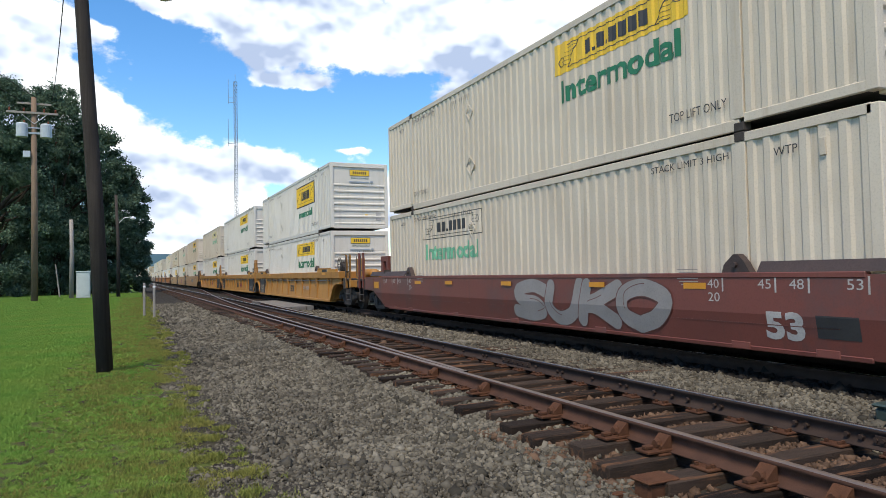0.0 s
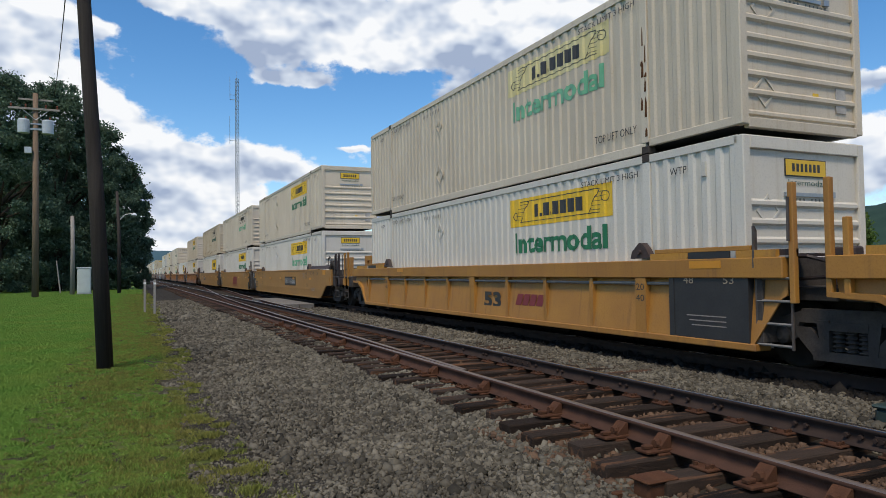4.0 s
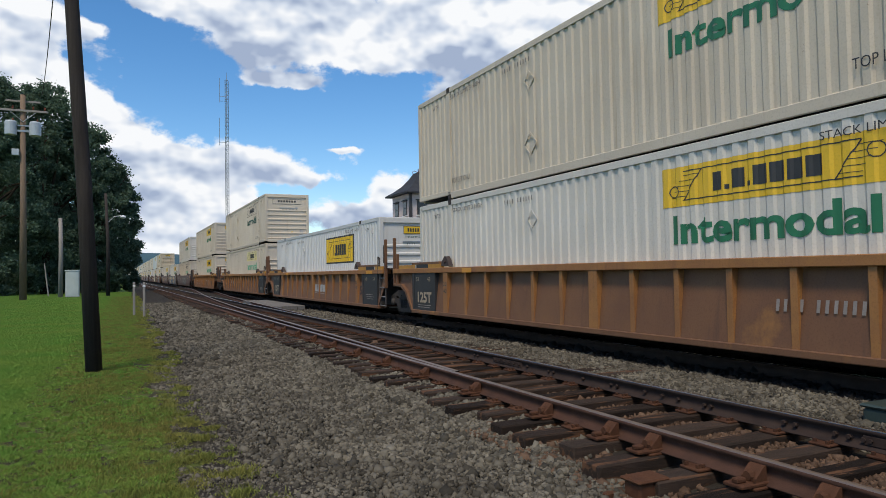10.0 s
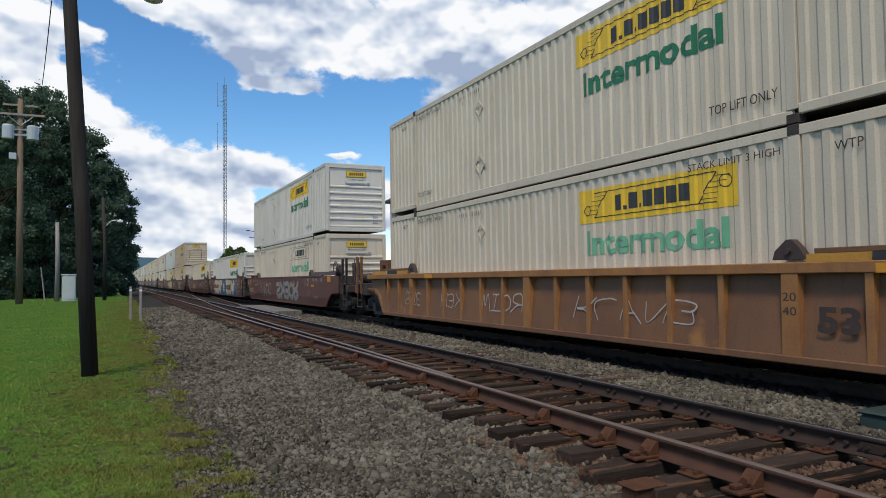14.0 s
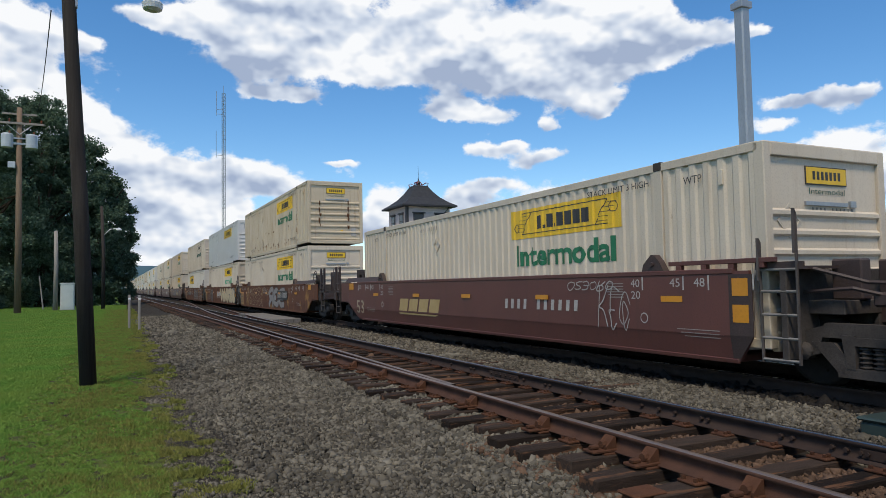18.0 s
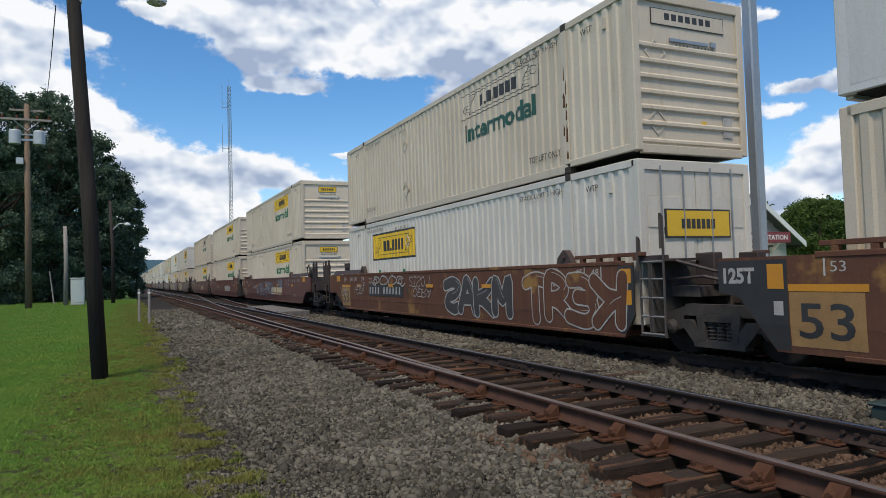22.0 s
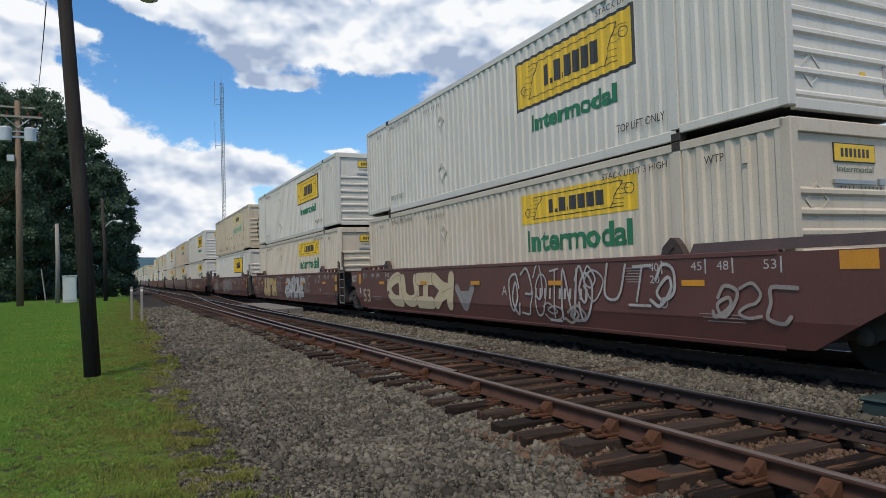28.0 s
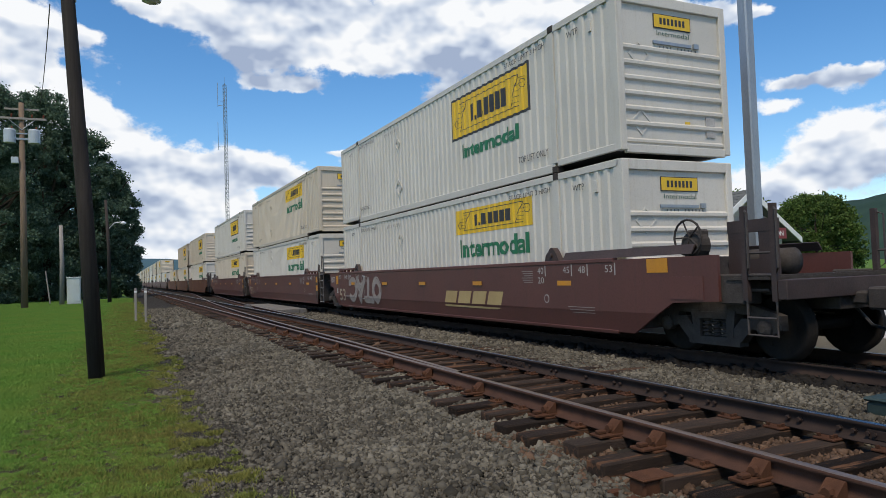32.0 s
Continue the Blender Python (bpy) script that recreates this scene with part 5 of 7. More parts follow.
                    for t, y, z, h, w in (("53", 8.03, 1.14, 0.11, 0.2), ("48", 7.25, 1.14, 0.11, 0.2)):
                        lettering(t, -SX + 0.011, y, z, h, M["mark_cream"], c, width=w)
                    for k in range(2):
                        part("small_print", boxes((-SX + 0.012, -SX + 0.016, 7.05 + 0.06 * k, 7.9, 0.47 - 0.06 * k, 0.485 - 0.06 * k)), M["faint"], c)
                    for yy in (9.55, 9.78):
                        part("end_post", boxes((-1.46, -1.37, yy - 0.04, yy + 0.04, 1.0, 2.45 if yy > 9.7 else 1.95), bevel=0.01), p, c)
                part("pivot", lathe(bmesh.new(), [(0.34, 0.82), (0.38, 0.9), (0.38, 1.0), (0.25, 1.12)], "z", 16, (0, 9.45 + df, 0)), M["truck"], c)
                part("coupler_beam", boxes((-0.28, 0.28, 9.2 + df, 10.3 + df, 0.78, 1.12), (-0.9, 0.9, 9.35 + df, 9.6 + df, 1.02, 1.2), bevel=0.03), M["gear"], c, "heavy articulated drawbar")
                truck(c, 9.45 + df, plain)
    return c


WIDE_RIBS = [-8.0, -6.1, -4.75, -3.22, -1.68, 0.0, 1.46, 3.0, 4.55, 6.1, 8.0]
RIBS = [-8.0, -7.1, -6.1, -5.0, -4.0, -3.0, -2.0, -1.0, 0.0, 1.0, 2.0, 3.0, 4.0, 5.0, 6.1, 7.1, 8.0]
M["chord"] = material("ochre chord paint over rust", (0.35, 0.16, 0.04), (0.20, 0.085, 0.035), 0.6, scale=1.5, streak=(0.10, 0.05, 0.03), streak_amount=0.5)
M["logo_stripe"] = material("worn amber stripe paint", (0.50, 0.25, 0.03), (0.36, 0.17, 0.03), 0.55, scale=2, streak=(0.12, 0.06, 0.03), streak_amount=0.5)
M["faint"] = material("faded stencil paint", (0.30, 0.26, 0.23), (0.22, 0.19, 0.17), 0.6, scale=5)
M["mark_cream"] = material("yellowed stencil paint", (0.42, 0.34, 0.23), (0.26, 0.20, 0.14), 0.6, scale=5)
M["galv_light"] = material("worn bright steel bar", (0.22, 0.21, 0.195), (0.13, 0.12, 0.11), 0.6, 0.0, scale=6)
M["ochre"] = material("scuffed ochre patch paint", (0.34, 0.20, 0.07), (0.24, 0.13, 0.05), 0.6, scale=2.5, streak=(0.12, 0.06, 0.03), streak_amount=0.5)
M["gear"] = material("grimy brown end gear", (0.055, 0.034, 0.03), (0.032, 0.022, 0.02), 0.65, scale=3, bump=0.02)
M["galv_dirty"] = material("dirty steel bar", (0.12, 0.10, 0.09), (0.07, 0.06, 0.055), 0.6, 0.5, scale=6)


# ---------------------------------------------------------------- painted marks
# spray-can stroke shapes in a unit square, (across, up); they are turned and mirrored, so that nothing can be read in them
GLYPHS = {
    "A": [[(0, 0), (0.25, 0.55), (0.48, 1), (0.72, 0.55), (1, 0)], [(0.22, 0.36), (0.78, 0.36)]],
    "B": [[(0.08, 0), (0.1, 0.5), (0.06, 1), (0.6, 1), (0.85, 0.78), (0.6, 0.54), (0.2, 0.52), (0.7, 0.5), (0.98, 0.25), (0.65, 0), (0.1, 0)]],
    "C": [[(0.95, 0.85), (0.6, 1), (0.2, 0.85), (0.02, 0.5), (0.2, 0.12), (0.6, 0), (0.98, 0.16)]],
    "D": [[(0.08, 0), (0.1, 1), (0.6, 0.96), (0.96, 0.55), (0.65, 0.05), (0.08, 0)]],
    "E": [[(0.95, 0.95), (0.4, 1), (0.08, 0.8), (0.1, 0.55), (0.65, 0.53)], [(0.1, 0.55), (0.02, 0.22), (0.35, 0), (1, 0.06)]],
    "G": [[(0.95, 0.85), (0.5, 1), (0.05, 0.65), (0.15, 0.15), (0.6, 0), (0.95, 0.2), (0.95, 0.46), (0.55, 0.46)]],
    "H": [[(0.08, 1), (0.05, 0)], [(0.95, 1), (0.9, 0)], [(0.06, 0.5), (0.92, 0.52)]],
    "I": [[(0.1, 1), (0.9, 1)], [(0.5, 1), (0.48, 0)], [(0.05, 0), (0.95, 0)]],
    "K": [[(0.08, 1), (0.05, 0)], [(0.95, 1), (0.5, 0.62), (0.1, 0.48), (0.5, 0.38), (1, 0)]],
    "L": [[(0.1, 1), (0.05, 0.5), (0.1, 0.05), (0.5, 0), (1, 0.08)]],
    "M": [[(0.02, 0), (0.15, 1), (0.5, 0.35), (0.85, 1), (0.98, 0)]],
    "N": [[(0.04, 0), (0.12, 1), (0.86, 0.02), (0.94, 1)]],
    "O": [[(0.5, 1), (0.08, 0.75), (0.06, 0.25), (0.5, 0), (0.94, 0.25), (0.92, 0.75), (0.5, 1)]],
    "R": [[(0.08, 0), (0.1, 1), (0.65, 1), (0.92, 0.75), (0.6, 0.5), (0.12, 0.48), (0.55, 0.4), (1, 0)]],
    "S": [[(0.95, 0.88), (0.5, 1), (0.08, 0.8), (0.3, 0.55), (0.75, 0.46), (0.95, 0.2), (0.5, 0), (0.04, 0.12)]],
    "T": [[(0, 0.96), (0.5, 1), (1, 0.94)], [(0.5, 0.98), (0.46, 0)]],
    "U": [[(0.05, 1), (0.08, 0.3), (0.45, 0), (0.88, 0.25), (0.95, 1)]],
    "W": [[(0.0, 1), (0.22, 0), (0.5, 0.7), (0.76, 0), (1, 1)]],
    "X": [[(0.02, 1), (1, 0)], [(0.95, 1), (0, 0)]],
    "Y": [[(0.02, 1), (0.5, 0.5), (0.98, 1)], [(0.5, 0.5), (0.44, 0)]],
    "@": [[(0.9, 0.6), (0.6, 0.95), (0.15, 0.8), (0.1, 0.35), (0.5, 0.1), (0.8, 0.4), (0.5, 0.65), (0.35, 0.4), (0.75, -0.05), (1.05, 0.2)]],
    "*": [[(0.5, 1), (0.5, 0.4)], [(0.2, 0.85), (0.8, 0.55)], [(0.2, 0.55), (0.8, 0.85)]],
    ".": [[(0.3, 0.0), (0.45, 0.03)]],
}


def flowing(pts, steps=6):
    """A smooth curve through points."""
    pts = [Vector(p) for p in pts]
    pts = [pts[0] * 2 - pts[1]] + pts + [pts[-1] * 2 - pts[-2]]
    out = []
    for p0, p1, p2, p3 in zip(pts, pts[1:], pts[2:], pts[3:]):
        for k in range(steps):
            t = k / steps
            out.append(0.5 * (2 * p1 + (p2 - p0) * t + (2 * p0 - 5 * p1 + 4 * p2 - p3) * t * t + (3 * p1 - p0 - 3 * p2 + p3) * t ** 3))
    return out + [pts[-2]]


def ribbon(bm, pts, width, x):
    """A painted stroke with round ends on a side facing -x; each bit lies a hair over the one before."""
    half = []
    for i in range(len(pts)):
        d = pts[min(i + 1, len(pts) - 1)] - pts[max(i - 1, 0)]
        half.append(Vector((-d.y, d.x)).normalized() * width / 2)

    def at(p, k):
        return bm.verts.new((x - 6e-6 * k, p.x, min(max(p.y, 0.305), 1.455)))
    n = len(pts)
    up, low = [at(p + h, i) for i, (p, h) in enumerate(zip(pts, half))], [at(p - h, i) for i, (p, h) in enumerate(zip(pts, half))]
    loops = [(up[i], up[i + 1], low[i + 1], low[i]) for i in range(n - 1)]
    for i, turn, first, last in ((0, 1, up[0], low[0]), (n - 1, -1, up[-1], low[-1])):
        out = [Matrix.Rotation(turn * k * math.pi / 6, 2) @ half[i] for k in range(1, 6)]
        loops.append((first, *[at(pts[i] + h, i) for h in out], last))
    for loop in loops:
        f = bm.faces.new(loop)
        f.normal_update()
        if f.normal.x > 0:
            f.normal_flip()


def letter_strokes(text, y0, y1, z0, z1, rng, lean, wild, plain=False):
    """The curves of stroke shapes side by side from y1 down to y0, each turned or mirrored by chance unless plain."""
    w = (y1 - y0) / max(1, len(text))
    for i, ch in enumerate(text):
        if ch not in GLYPHS:
            continue
        left, low = y1 - w * i, z0 + rng.uniform(0, 0.06) * (z1 - z0)
        tall = (z1 - low) * rng.uniform(0.92, 1.0)
        runs = []
        fu, fv = (False, False) if plain else (rng.random() < 0.55, rng.random() < 0.45)
        for run in GLYPHS[ch]:
            run = [(1 - u if fu else u, 1 - v if fv else v) for u, v in run]
            runs.append(flowing([(left - (u * 0.92 + rng.uniform(-wild, wild)) * w - lean * (v - 0.5), low + tall * (v + rng.uniform(-wild, wild) * 0.6)) for u, v in run]))
        yield i, w, runs


def graffiti(parent, text, y0, y1, z0, z1, fill, edge, seed, fat=0.26, line=0.035, lean=0.0, wild=0.07):
    """Fat, unreadable spray-painted shapes with an outline, each overlapping the one before."""
    rng = random.Random(seed)
    x = -SX - 0.005
    outer, inner = bmesh.new(), bmesh.new()
    thick = min(fat * (z1 - z0), 0.52 * (y1 - y0) / len(text))
    for i, w, runs in letter_strokes(text, y0 + thick / 2, y1 - thick / 2, z0 + thick / 2, z1 - thick / 2, rng, lean, wild):
        for run in runs:
            ribbon(outer, run, thick + 2 * line, x - 0.0016 * i)
            ribbon(inner, run, thick, x - 0.0016 * i - 0.0008)
            crease = [p + Vector((-0.18 * thick, 0.22 * thick)) for p in run[len(run) // 5:len(run) // 2 + 1]]
            if line > 0.015 and len(crease) > 3 and fill != edge:
                ribbon(outer, crease, 0.014, x - 0.0016 * i - 0.0012)
    part("graffiti_edge", outer, M[edge], parent, "spray-painted outline")
    part("graffiti_fill", inner, M[fill], parent, "fat spray-painted shapes")


def scrawl(parent, text, y0, y1, z0, z1, mt, seed, thick=0.022, depth=0.0, lean=0.06, wild=0.12, plain=False):
    """A hand-sprayed tag of thin strokes, unreadable unless plain."""
    rng = random.Random(seed)
    bm = bmesh.new()
    for i, w, runs in letter_strokes(text, y0, y1, z0, z1, rng, lean, wild, plain):
        for j, run in enumerate(runs):
            ribbon(bm, run, thick * rng.uniform(0.8, 1.25), -SX - 0.0185 + depth - 0.0006 * (i % 3) - 0.0003 * j)
    part("scrawl", bm, M[mt], parent, "thin spray-painted tag")


def rounded(pts, times=2, cut=0.13):
    """Cuts the corners of a closed outline."""
    for _ in range(times):
        out = []
        for (ay, az), (by, bz) in zip(pts, pts[1:] + pts[:1]):
            out += [(ay + (by - ay) * cut, az + (bz - az) * cut), (by + (ay - by) * cut, bz + (az - bz) * cut)]
        pts = out
    return pts


def stencils(c, style, paint, end="53", dark=False):
    """Load lines, reflectors, small print and the unit number on the side facing the camera."""
    x = -SX - 0.003
    df = c["far_end"] if c["ends"][1] == "j" else 0.6
    up = -0.14 if paint == "red" else 0.07
    ink = M["ink"] if dark else M["mark_white"]
    if style == "smooth":
        for e in (-1, 1):
            for y, t in ((5.9, "40"), (6.77, "45"), (7.25, "48"), (8.01, "53")):
                yy = e * y + (0.30 if e < 0 else 0.16)
                lettering(t, x, yy, 1.22 + up, 0.13, ink, c, width=0.21)
                yl = yy - 0.29 if e < 0 else yy + 0.05
                part("load_line", side_box(yl, yl + 0.025, 1.17 + up, 1.38 + up, x + 0.001, 0.003), ink, c)
            lettering("20", x, e * 5.9 + (0.30 if e < 0 else 0.16), 1.03 + up, 0.13, ink, c, width=0.22)
            part("small_print", boxes(*[(x - 0.002, x, e * 5.2 - 0.22, e * 5.2 + 0.2 - 0.04 * (k % 3), 1.34 - 0.045 * k, 1.355 - 0.045 * k) for k in range(6)]), M["faint"], c, "rows of small stencilled print")
            if (paint == "rusty_tan" and e > 0) or paint == "red":
                continue
            part("small_print", boxes(*[(x - 0.002, x, e * 7.0 - 0.4, e * 7.0 + 0.4 - 0.07 * (k % 3), 0.66 - 0.05 * k, 0.672 - 0.05 * k) for k in range(3)]), M["faint"], c, "rows of small stencilled print")
            part("seal", lathe(bmesh.new(), [(0.085, x - 0.003), (0.085, x)], "x", 18, (0, e * 5.9, 0.80)), ink, c, "round stencilled seal")
            part("seal_centre", lathe(bmesh.new(), [(0.066, x - 0.005), (0.066, x - 0.003)], "x", 18, (0, e * 5.9, 0.80)), M[paint], c)
        for y in (-5.35 if paint == "red" else -6.5, -3.04, 0.2, 3.2, 5.35 if paint == "red" else 6.5):
            part("reflector", side_box(y - 0.22, y + 0.22, 1.06, 1.15, x - 0.020 if abs(y) < 5 else x + 0.001), M["reflector"], c, "amber reflector strip")
        for e in (-1, 1):
            if c["ends"][0 if e < 0 else 1] == "c":
                part("reflector", side_box(e * 9.0 - 0.23, e * 9.0 + 0.23, 1.14 + up * 1.8, 1.36 + up * 1.8, x + 0.001), M["reflector"], c, "amber reflector panel")
                part("end_plate", boxes((x - 0.008, x, e * 9.6 - 0.33, e * 9.6 + 0.33, 0.86, 1.20)), M[paint], c, "bolted plate with small print")
        if paint == "rusty_tan":
            part("number_patch", side_box(6.95 + df, 7.93 + df, 0.36, 1.04, x + 0.003), M["ochre"], c, "ochre paint patch")
            part("reflector", side_box(6.9 + df, 7.94 + df, 1.05, 1.14, x + 0.003), M["reflector"], c, "amber reflective band")
        if paint == "red":
            lettering("53", x, -6.55, 0.44, 0.34, ink, c, width=0.58, bold=0.02)
        else:
            lettering("53", x - 0.003, 7.84 + df, 0.48, 0.44, M["ink"] if paint in ("tan", "rusty_tan") else M["mark_cream"], c, width=0.76, bold=0.006)
    else:
        if paint == "yellow_car":
            lettering("53", x + 0.05, -0.55, 0.54, 0.34, M["ink"], c, width=0.82, bold=0.018)
        else:
            lettering("53", x + 0.012, -6.45, 0.66, 0.30, M["gear"], c, width=0.55, bold=0.015)
        for e in (-1, 1):
            lettering("20", x, e * 6.1 + 0.11, 1.02, 0.11, M["ink"], c, width=0.2)
            lettering("40", x, e * 6.1 + 0.11, 0.84, 0.11, M["ink"], c, width=0.2)
        part("reflector", side_box(-7.8, -7.2, 1.36, 1.47, x - 0.008), M["reflector"], c, "amber reflector strip")
        part("reflector", side_box(4.6, 5.1, 1.36, 1.47, x - 0.008), M["reflector"], c, "amber reflector strip")


def number_panel(c, y0, y1, z, h, on="black", depth=0.0, bars_on="mark_white", n=11):
    """Reporting mark and number, left as plain bars."""
    x = -SX - 0.004 + depth
    if on:
        part("number_panel", side_box(y0, y1, z - h * 0.35, z + h * 1.35, x, 0.003), M[on], c, "dark panel behind the car number")
    bm = bmesh.new()
    w = (y1 - y0 - 0.2) / n
    for k in range(n):
        if k == 4:
            continue
        ya = y1 - 0.1 - k * w
        side_poly(bm, x - 0.0045, [(ya, z), (ya - 0.12 * h, z + h), (ya - w * 0.42 - 0.12 * h, z + h), (ya - w * 0.42, z)])
    part("number_bars", bm, M[bars_on], c, "plain bars where the car number stands")


def emblem(c, y0, y1, z0, z1, mt, depth=0.0):
    """A slanted railway emblem left as plain slabs with a swoosh below."""
    x = -SX - 0.005 + depth
    bm = bmesh.new()
    w = (y1 - y0) / 4
    for k in range(4):
        ya = y1 - k * w
        side_poly(bm, x, [(ya, z0 + 0.1), (ya - 0.12, z1), (ya - w * 0.86 - 0.12, z1), (ya - w * 0.86, z0 + 0.1)])
    side_poly(bm, x, [(y1, z0), (y1, z0 + 0.05), (y0 + 0.1, z0 + 0.04), (y0 + 0.3, z0)])
    part("emblem", bm, M[mt], c, "faded slanted emblem")


# ---------------------------------------------------------------- the train
SPEED = 15.0
Z_LOW, Z_UP = 0.352, 3.285
# front end's place along the track at the start, car style, paint, near end, far end, upper load, lower load
U, D = "coupler", "joint"
TRAIN = [
    (4.95, "smooth", "red", U, U, ("cream", "yellow"), ("cream", "outline_far")),
    (28.3, "ribbed", "yellow_car", U, D, ("white", "framed"), ("white", "yellow")),
    (47.7, "ribbed", "yellow_car", D, D, ("white", "yellow"), ("white", "yellow")),
    (66.9, "ribbed", "yellow_car", D, U, ("cream", "faded"), ("white", "yellow")),
    (89.9, "smooth", "tan", U, D, ("cream", "yellow"), ("white", "yellow_pale")),
    (109.1, "smooth", "tan", D, D, ("cream", "outline_green"), ("white", "yellow")),
    (128.2, "smooth", "tan", D, U, ("rusted", "outline"), ("white", "framed_only")),
    (151.8, "ribbed", "rust_car", U, D, ("cream", "yellow"), ("white", "yellow")),
    (171.3, "ribbed", "rust_car", D, D, None, ("grey", "framed_only")),
    (190.7, "ribbed", "rust_car", D, U, ("cream", "outline"), ("cream", "faded")),
    (213.9, "ribbed", "rust_car", U, U, ("cream", "yellow"), ("cream", "yellow_pale")),
    (237.3, "smooth", "brown", U, D, ("white", "yellow"), ("cream", "outline_green")),
    (257.0, "smooth", "brown", D, D, None, ("white", "yellow")),
    (276.3, "smooth", "brown", D, U, None, ("cream", "yellow")),
    (300.1, "smooth", "rusty_tan", U, D, ("rusted", "yellow"), ("cream", "yellow")),
    (319.2, "smooth", "rusty_tan", D, D, ("grey", "smooth"), ("cream", "yellow_pale")),
    (338.9, "smooth", "rusty_tan", D, U, ("cream", "outline"), ("white", "far")),
    (362.6, "smooth", "brown", U, D, ("cream", "yellow"), ("cream", "yellow")),
    (382.3, "smooth", "brown", D, D, ("cream", "yellow"), ("cream", "yellow")),
    (401.5, "smooth", "brown", D, U, ("cream", "outline"), ("cream", "yellow")),
    (425.9, "smooth", "brown", U, D, ("white", "framed"), ("cream", "yellow")),
    (445.6, "smooth", "brown", D, D, ("white", "framed"), ("cream", "yellow")),
    (465.2, "smooth", "brown", D, U, ("rusted", "faded"), ("white", "framed_only")),
    (489.2, "smooth", "brown", U, D, ("white", "framed"), ("white", "yellow")),
    (508.8, "smooth", "brown", D, D, ("cream", "yellow"), ("white", "yellow")),
    (528.2, "smooth", "brown", D, U, ("white", "framed"), ("cream", "yellow")),
]
tail = random.Random(11)
for k in range(5):
    s0 = 552.0 + 63.0 * k
    paint = tail.choice(("brown", "brown", "tan", "rusty_tan"))
    for j, (a, b) in enumerate(((U, D), (D, D), (D, U))):
        up = None if tail.random() < 0.12 else (tail.choice(("white", "cream", "cream")), tail.choice(("yellow", "framed", "outline")))
        TRAIN.append((s0 + 19.5 * j, "smooth", paint, a, b, up, (tail.choice(("white", "cream")), "yellow")))

CAR_WORDS = {"red": "oxide red", "yellow_car": "worn yellow ribbed", "tan": "ochre smooth-sided", "rust_car": "rust-brown ribbed", "brown": "dark brown smooth-sided", "rusty_tan": "flaking rusty brown"}
BOX_WORDS = {"white": "white", "cream": "weathered cream", "rusted": "rust-stained cream", "grey": "smooth grey-white"}
LOGO_WORDS = {"yellow": "with yellow panel, green lettering", "framed": "with black-framed yellow panel", "framed_only": "with large black-framed panel",
              "outline": "with faded outlined panel", "outline_green": "with pale green lettering", "outline_far": "with pale green lettering", "faded": "with sun-bleached yellow panel",
              "yellow_pale": "with yellow panel, pale lettering", "smooth": "with flat sides", "far": "with doors and locking bars"}
# where each unit's articulated ends sit against its container
NEAR_END = {5: 0.59, 6: 0.05, 9: 0.01, 13: 0.44, 16: 0.33, 18: 0.14, 21: 0.03, 22: 0.25}
FAR_END = {4: 0.55, 5: -0.08, 8: 0.18, 12: 0.51, 14: 0.66, 15: 0.80, 17: 0.30, 20: 0.52, 21: 0.62}
cars_made, boxes_made, MOVERS = {}, {}, []


def train():
    cars = []
    for i, (s, style, paint, near, far, up, low) in enumerate(TRAIN):
        plain = s > 560
        dn, df = NEAR_END.get(i, 0.15), FAR_END.get(i, 0.35)
        key = (style, paint, near, far, plain, dn, df)
        mid = s + L2
        if key in cars_made:
            c = copy_thing(cars_made[key], pose(CX, mid, 0))
            for t in c.children:
                for w in t.children:
                    if w.name.startswith("wheelset"):
                        WHEELS[1 if w.location.y > 0 else -1].append(w)
        else:
            c = well_car(style, paint, near, far, CAR_WORDS[paint] + " well car of the freight train", plain, dn, df)
            cars_made[key] = c
        tagged(c, group="well cars of the train")
        c.matrix_basis = pose(CX, mid, 0)
        MOVERS.append((c, mid, 0.0))
        cars.append((c, s, style, paint))
        for load, z in ((low, Z_LOW), (up, Z_UP)):
            if load is None:
                continue
            full = s < 560
            key = (*load, full)
            if key in boxes_made:
                b = copy_thing(boxes_made[key], pose(CX, mid, z))
            else:
                b = container(load[0], load[1], smooth=load[1] == "smooth", doors=load[1] == "far", full=full)
                boxes_made[key] = b
            words = BOX_WORDS[load[0]] + " container " + LOGO_WORDS[load[1]]
            tagged(b, words + (" stacked on top" if z > 1 else " in a well car"), "container", "containers on the train")
            MOVERS.append((b, mid, z))
    return cars


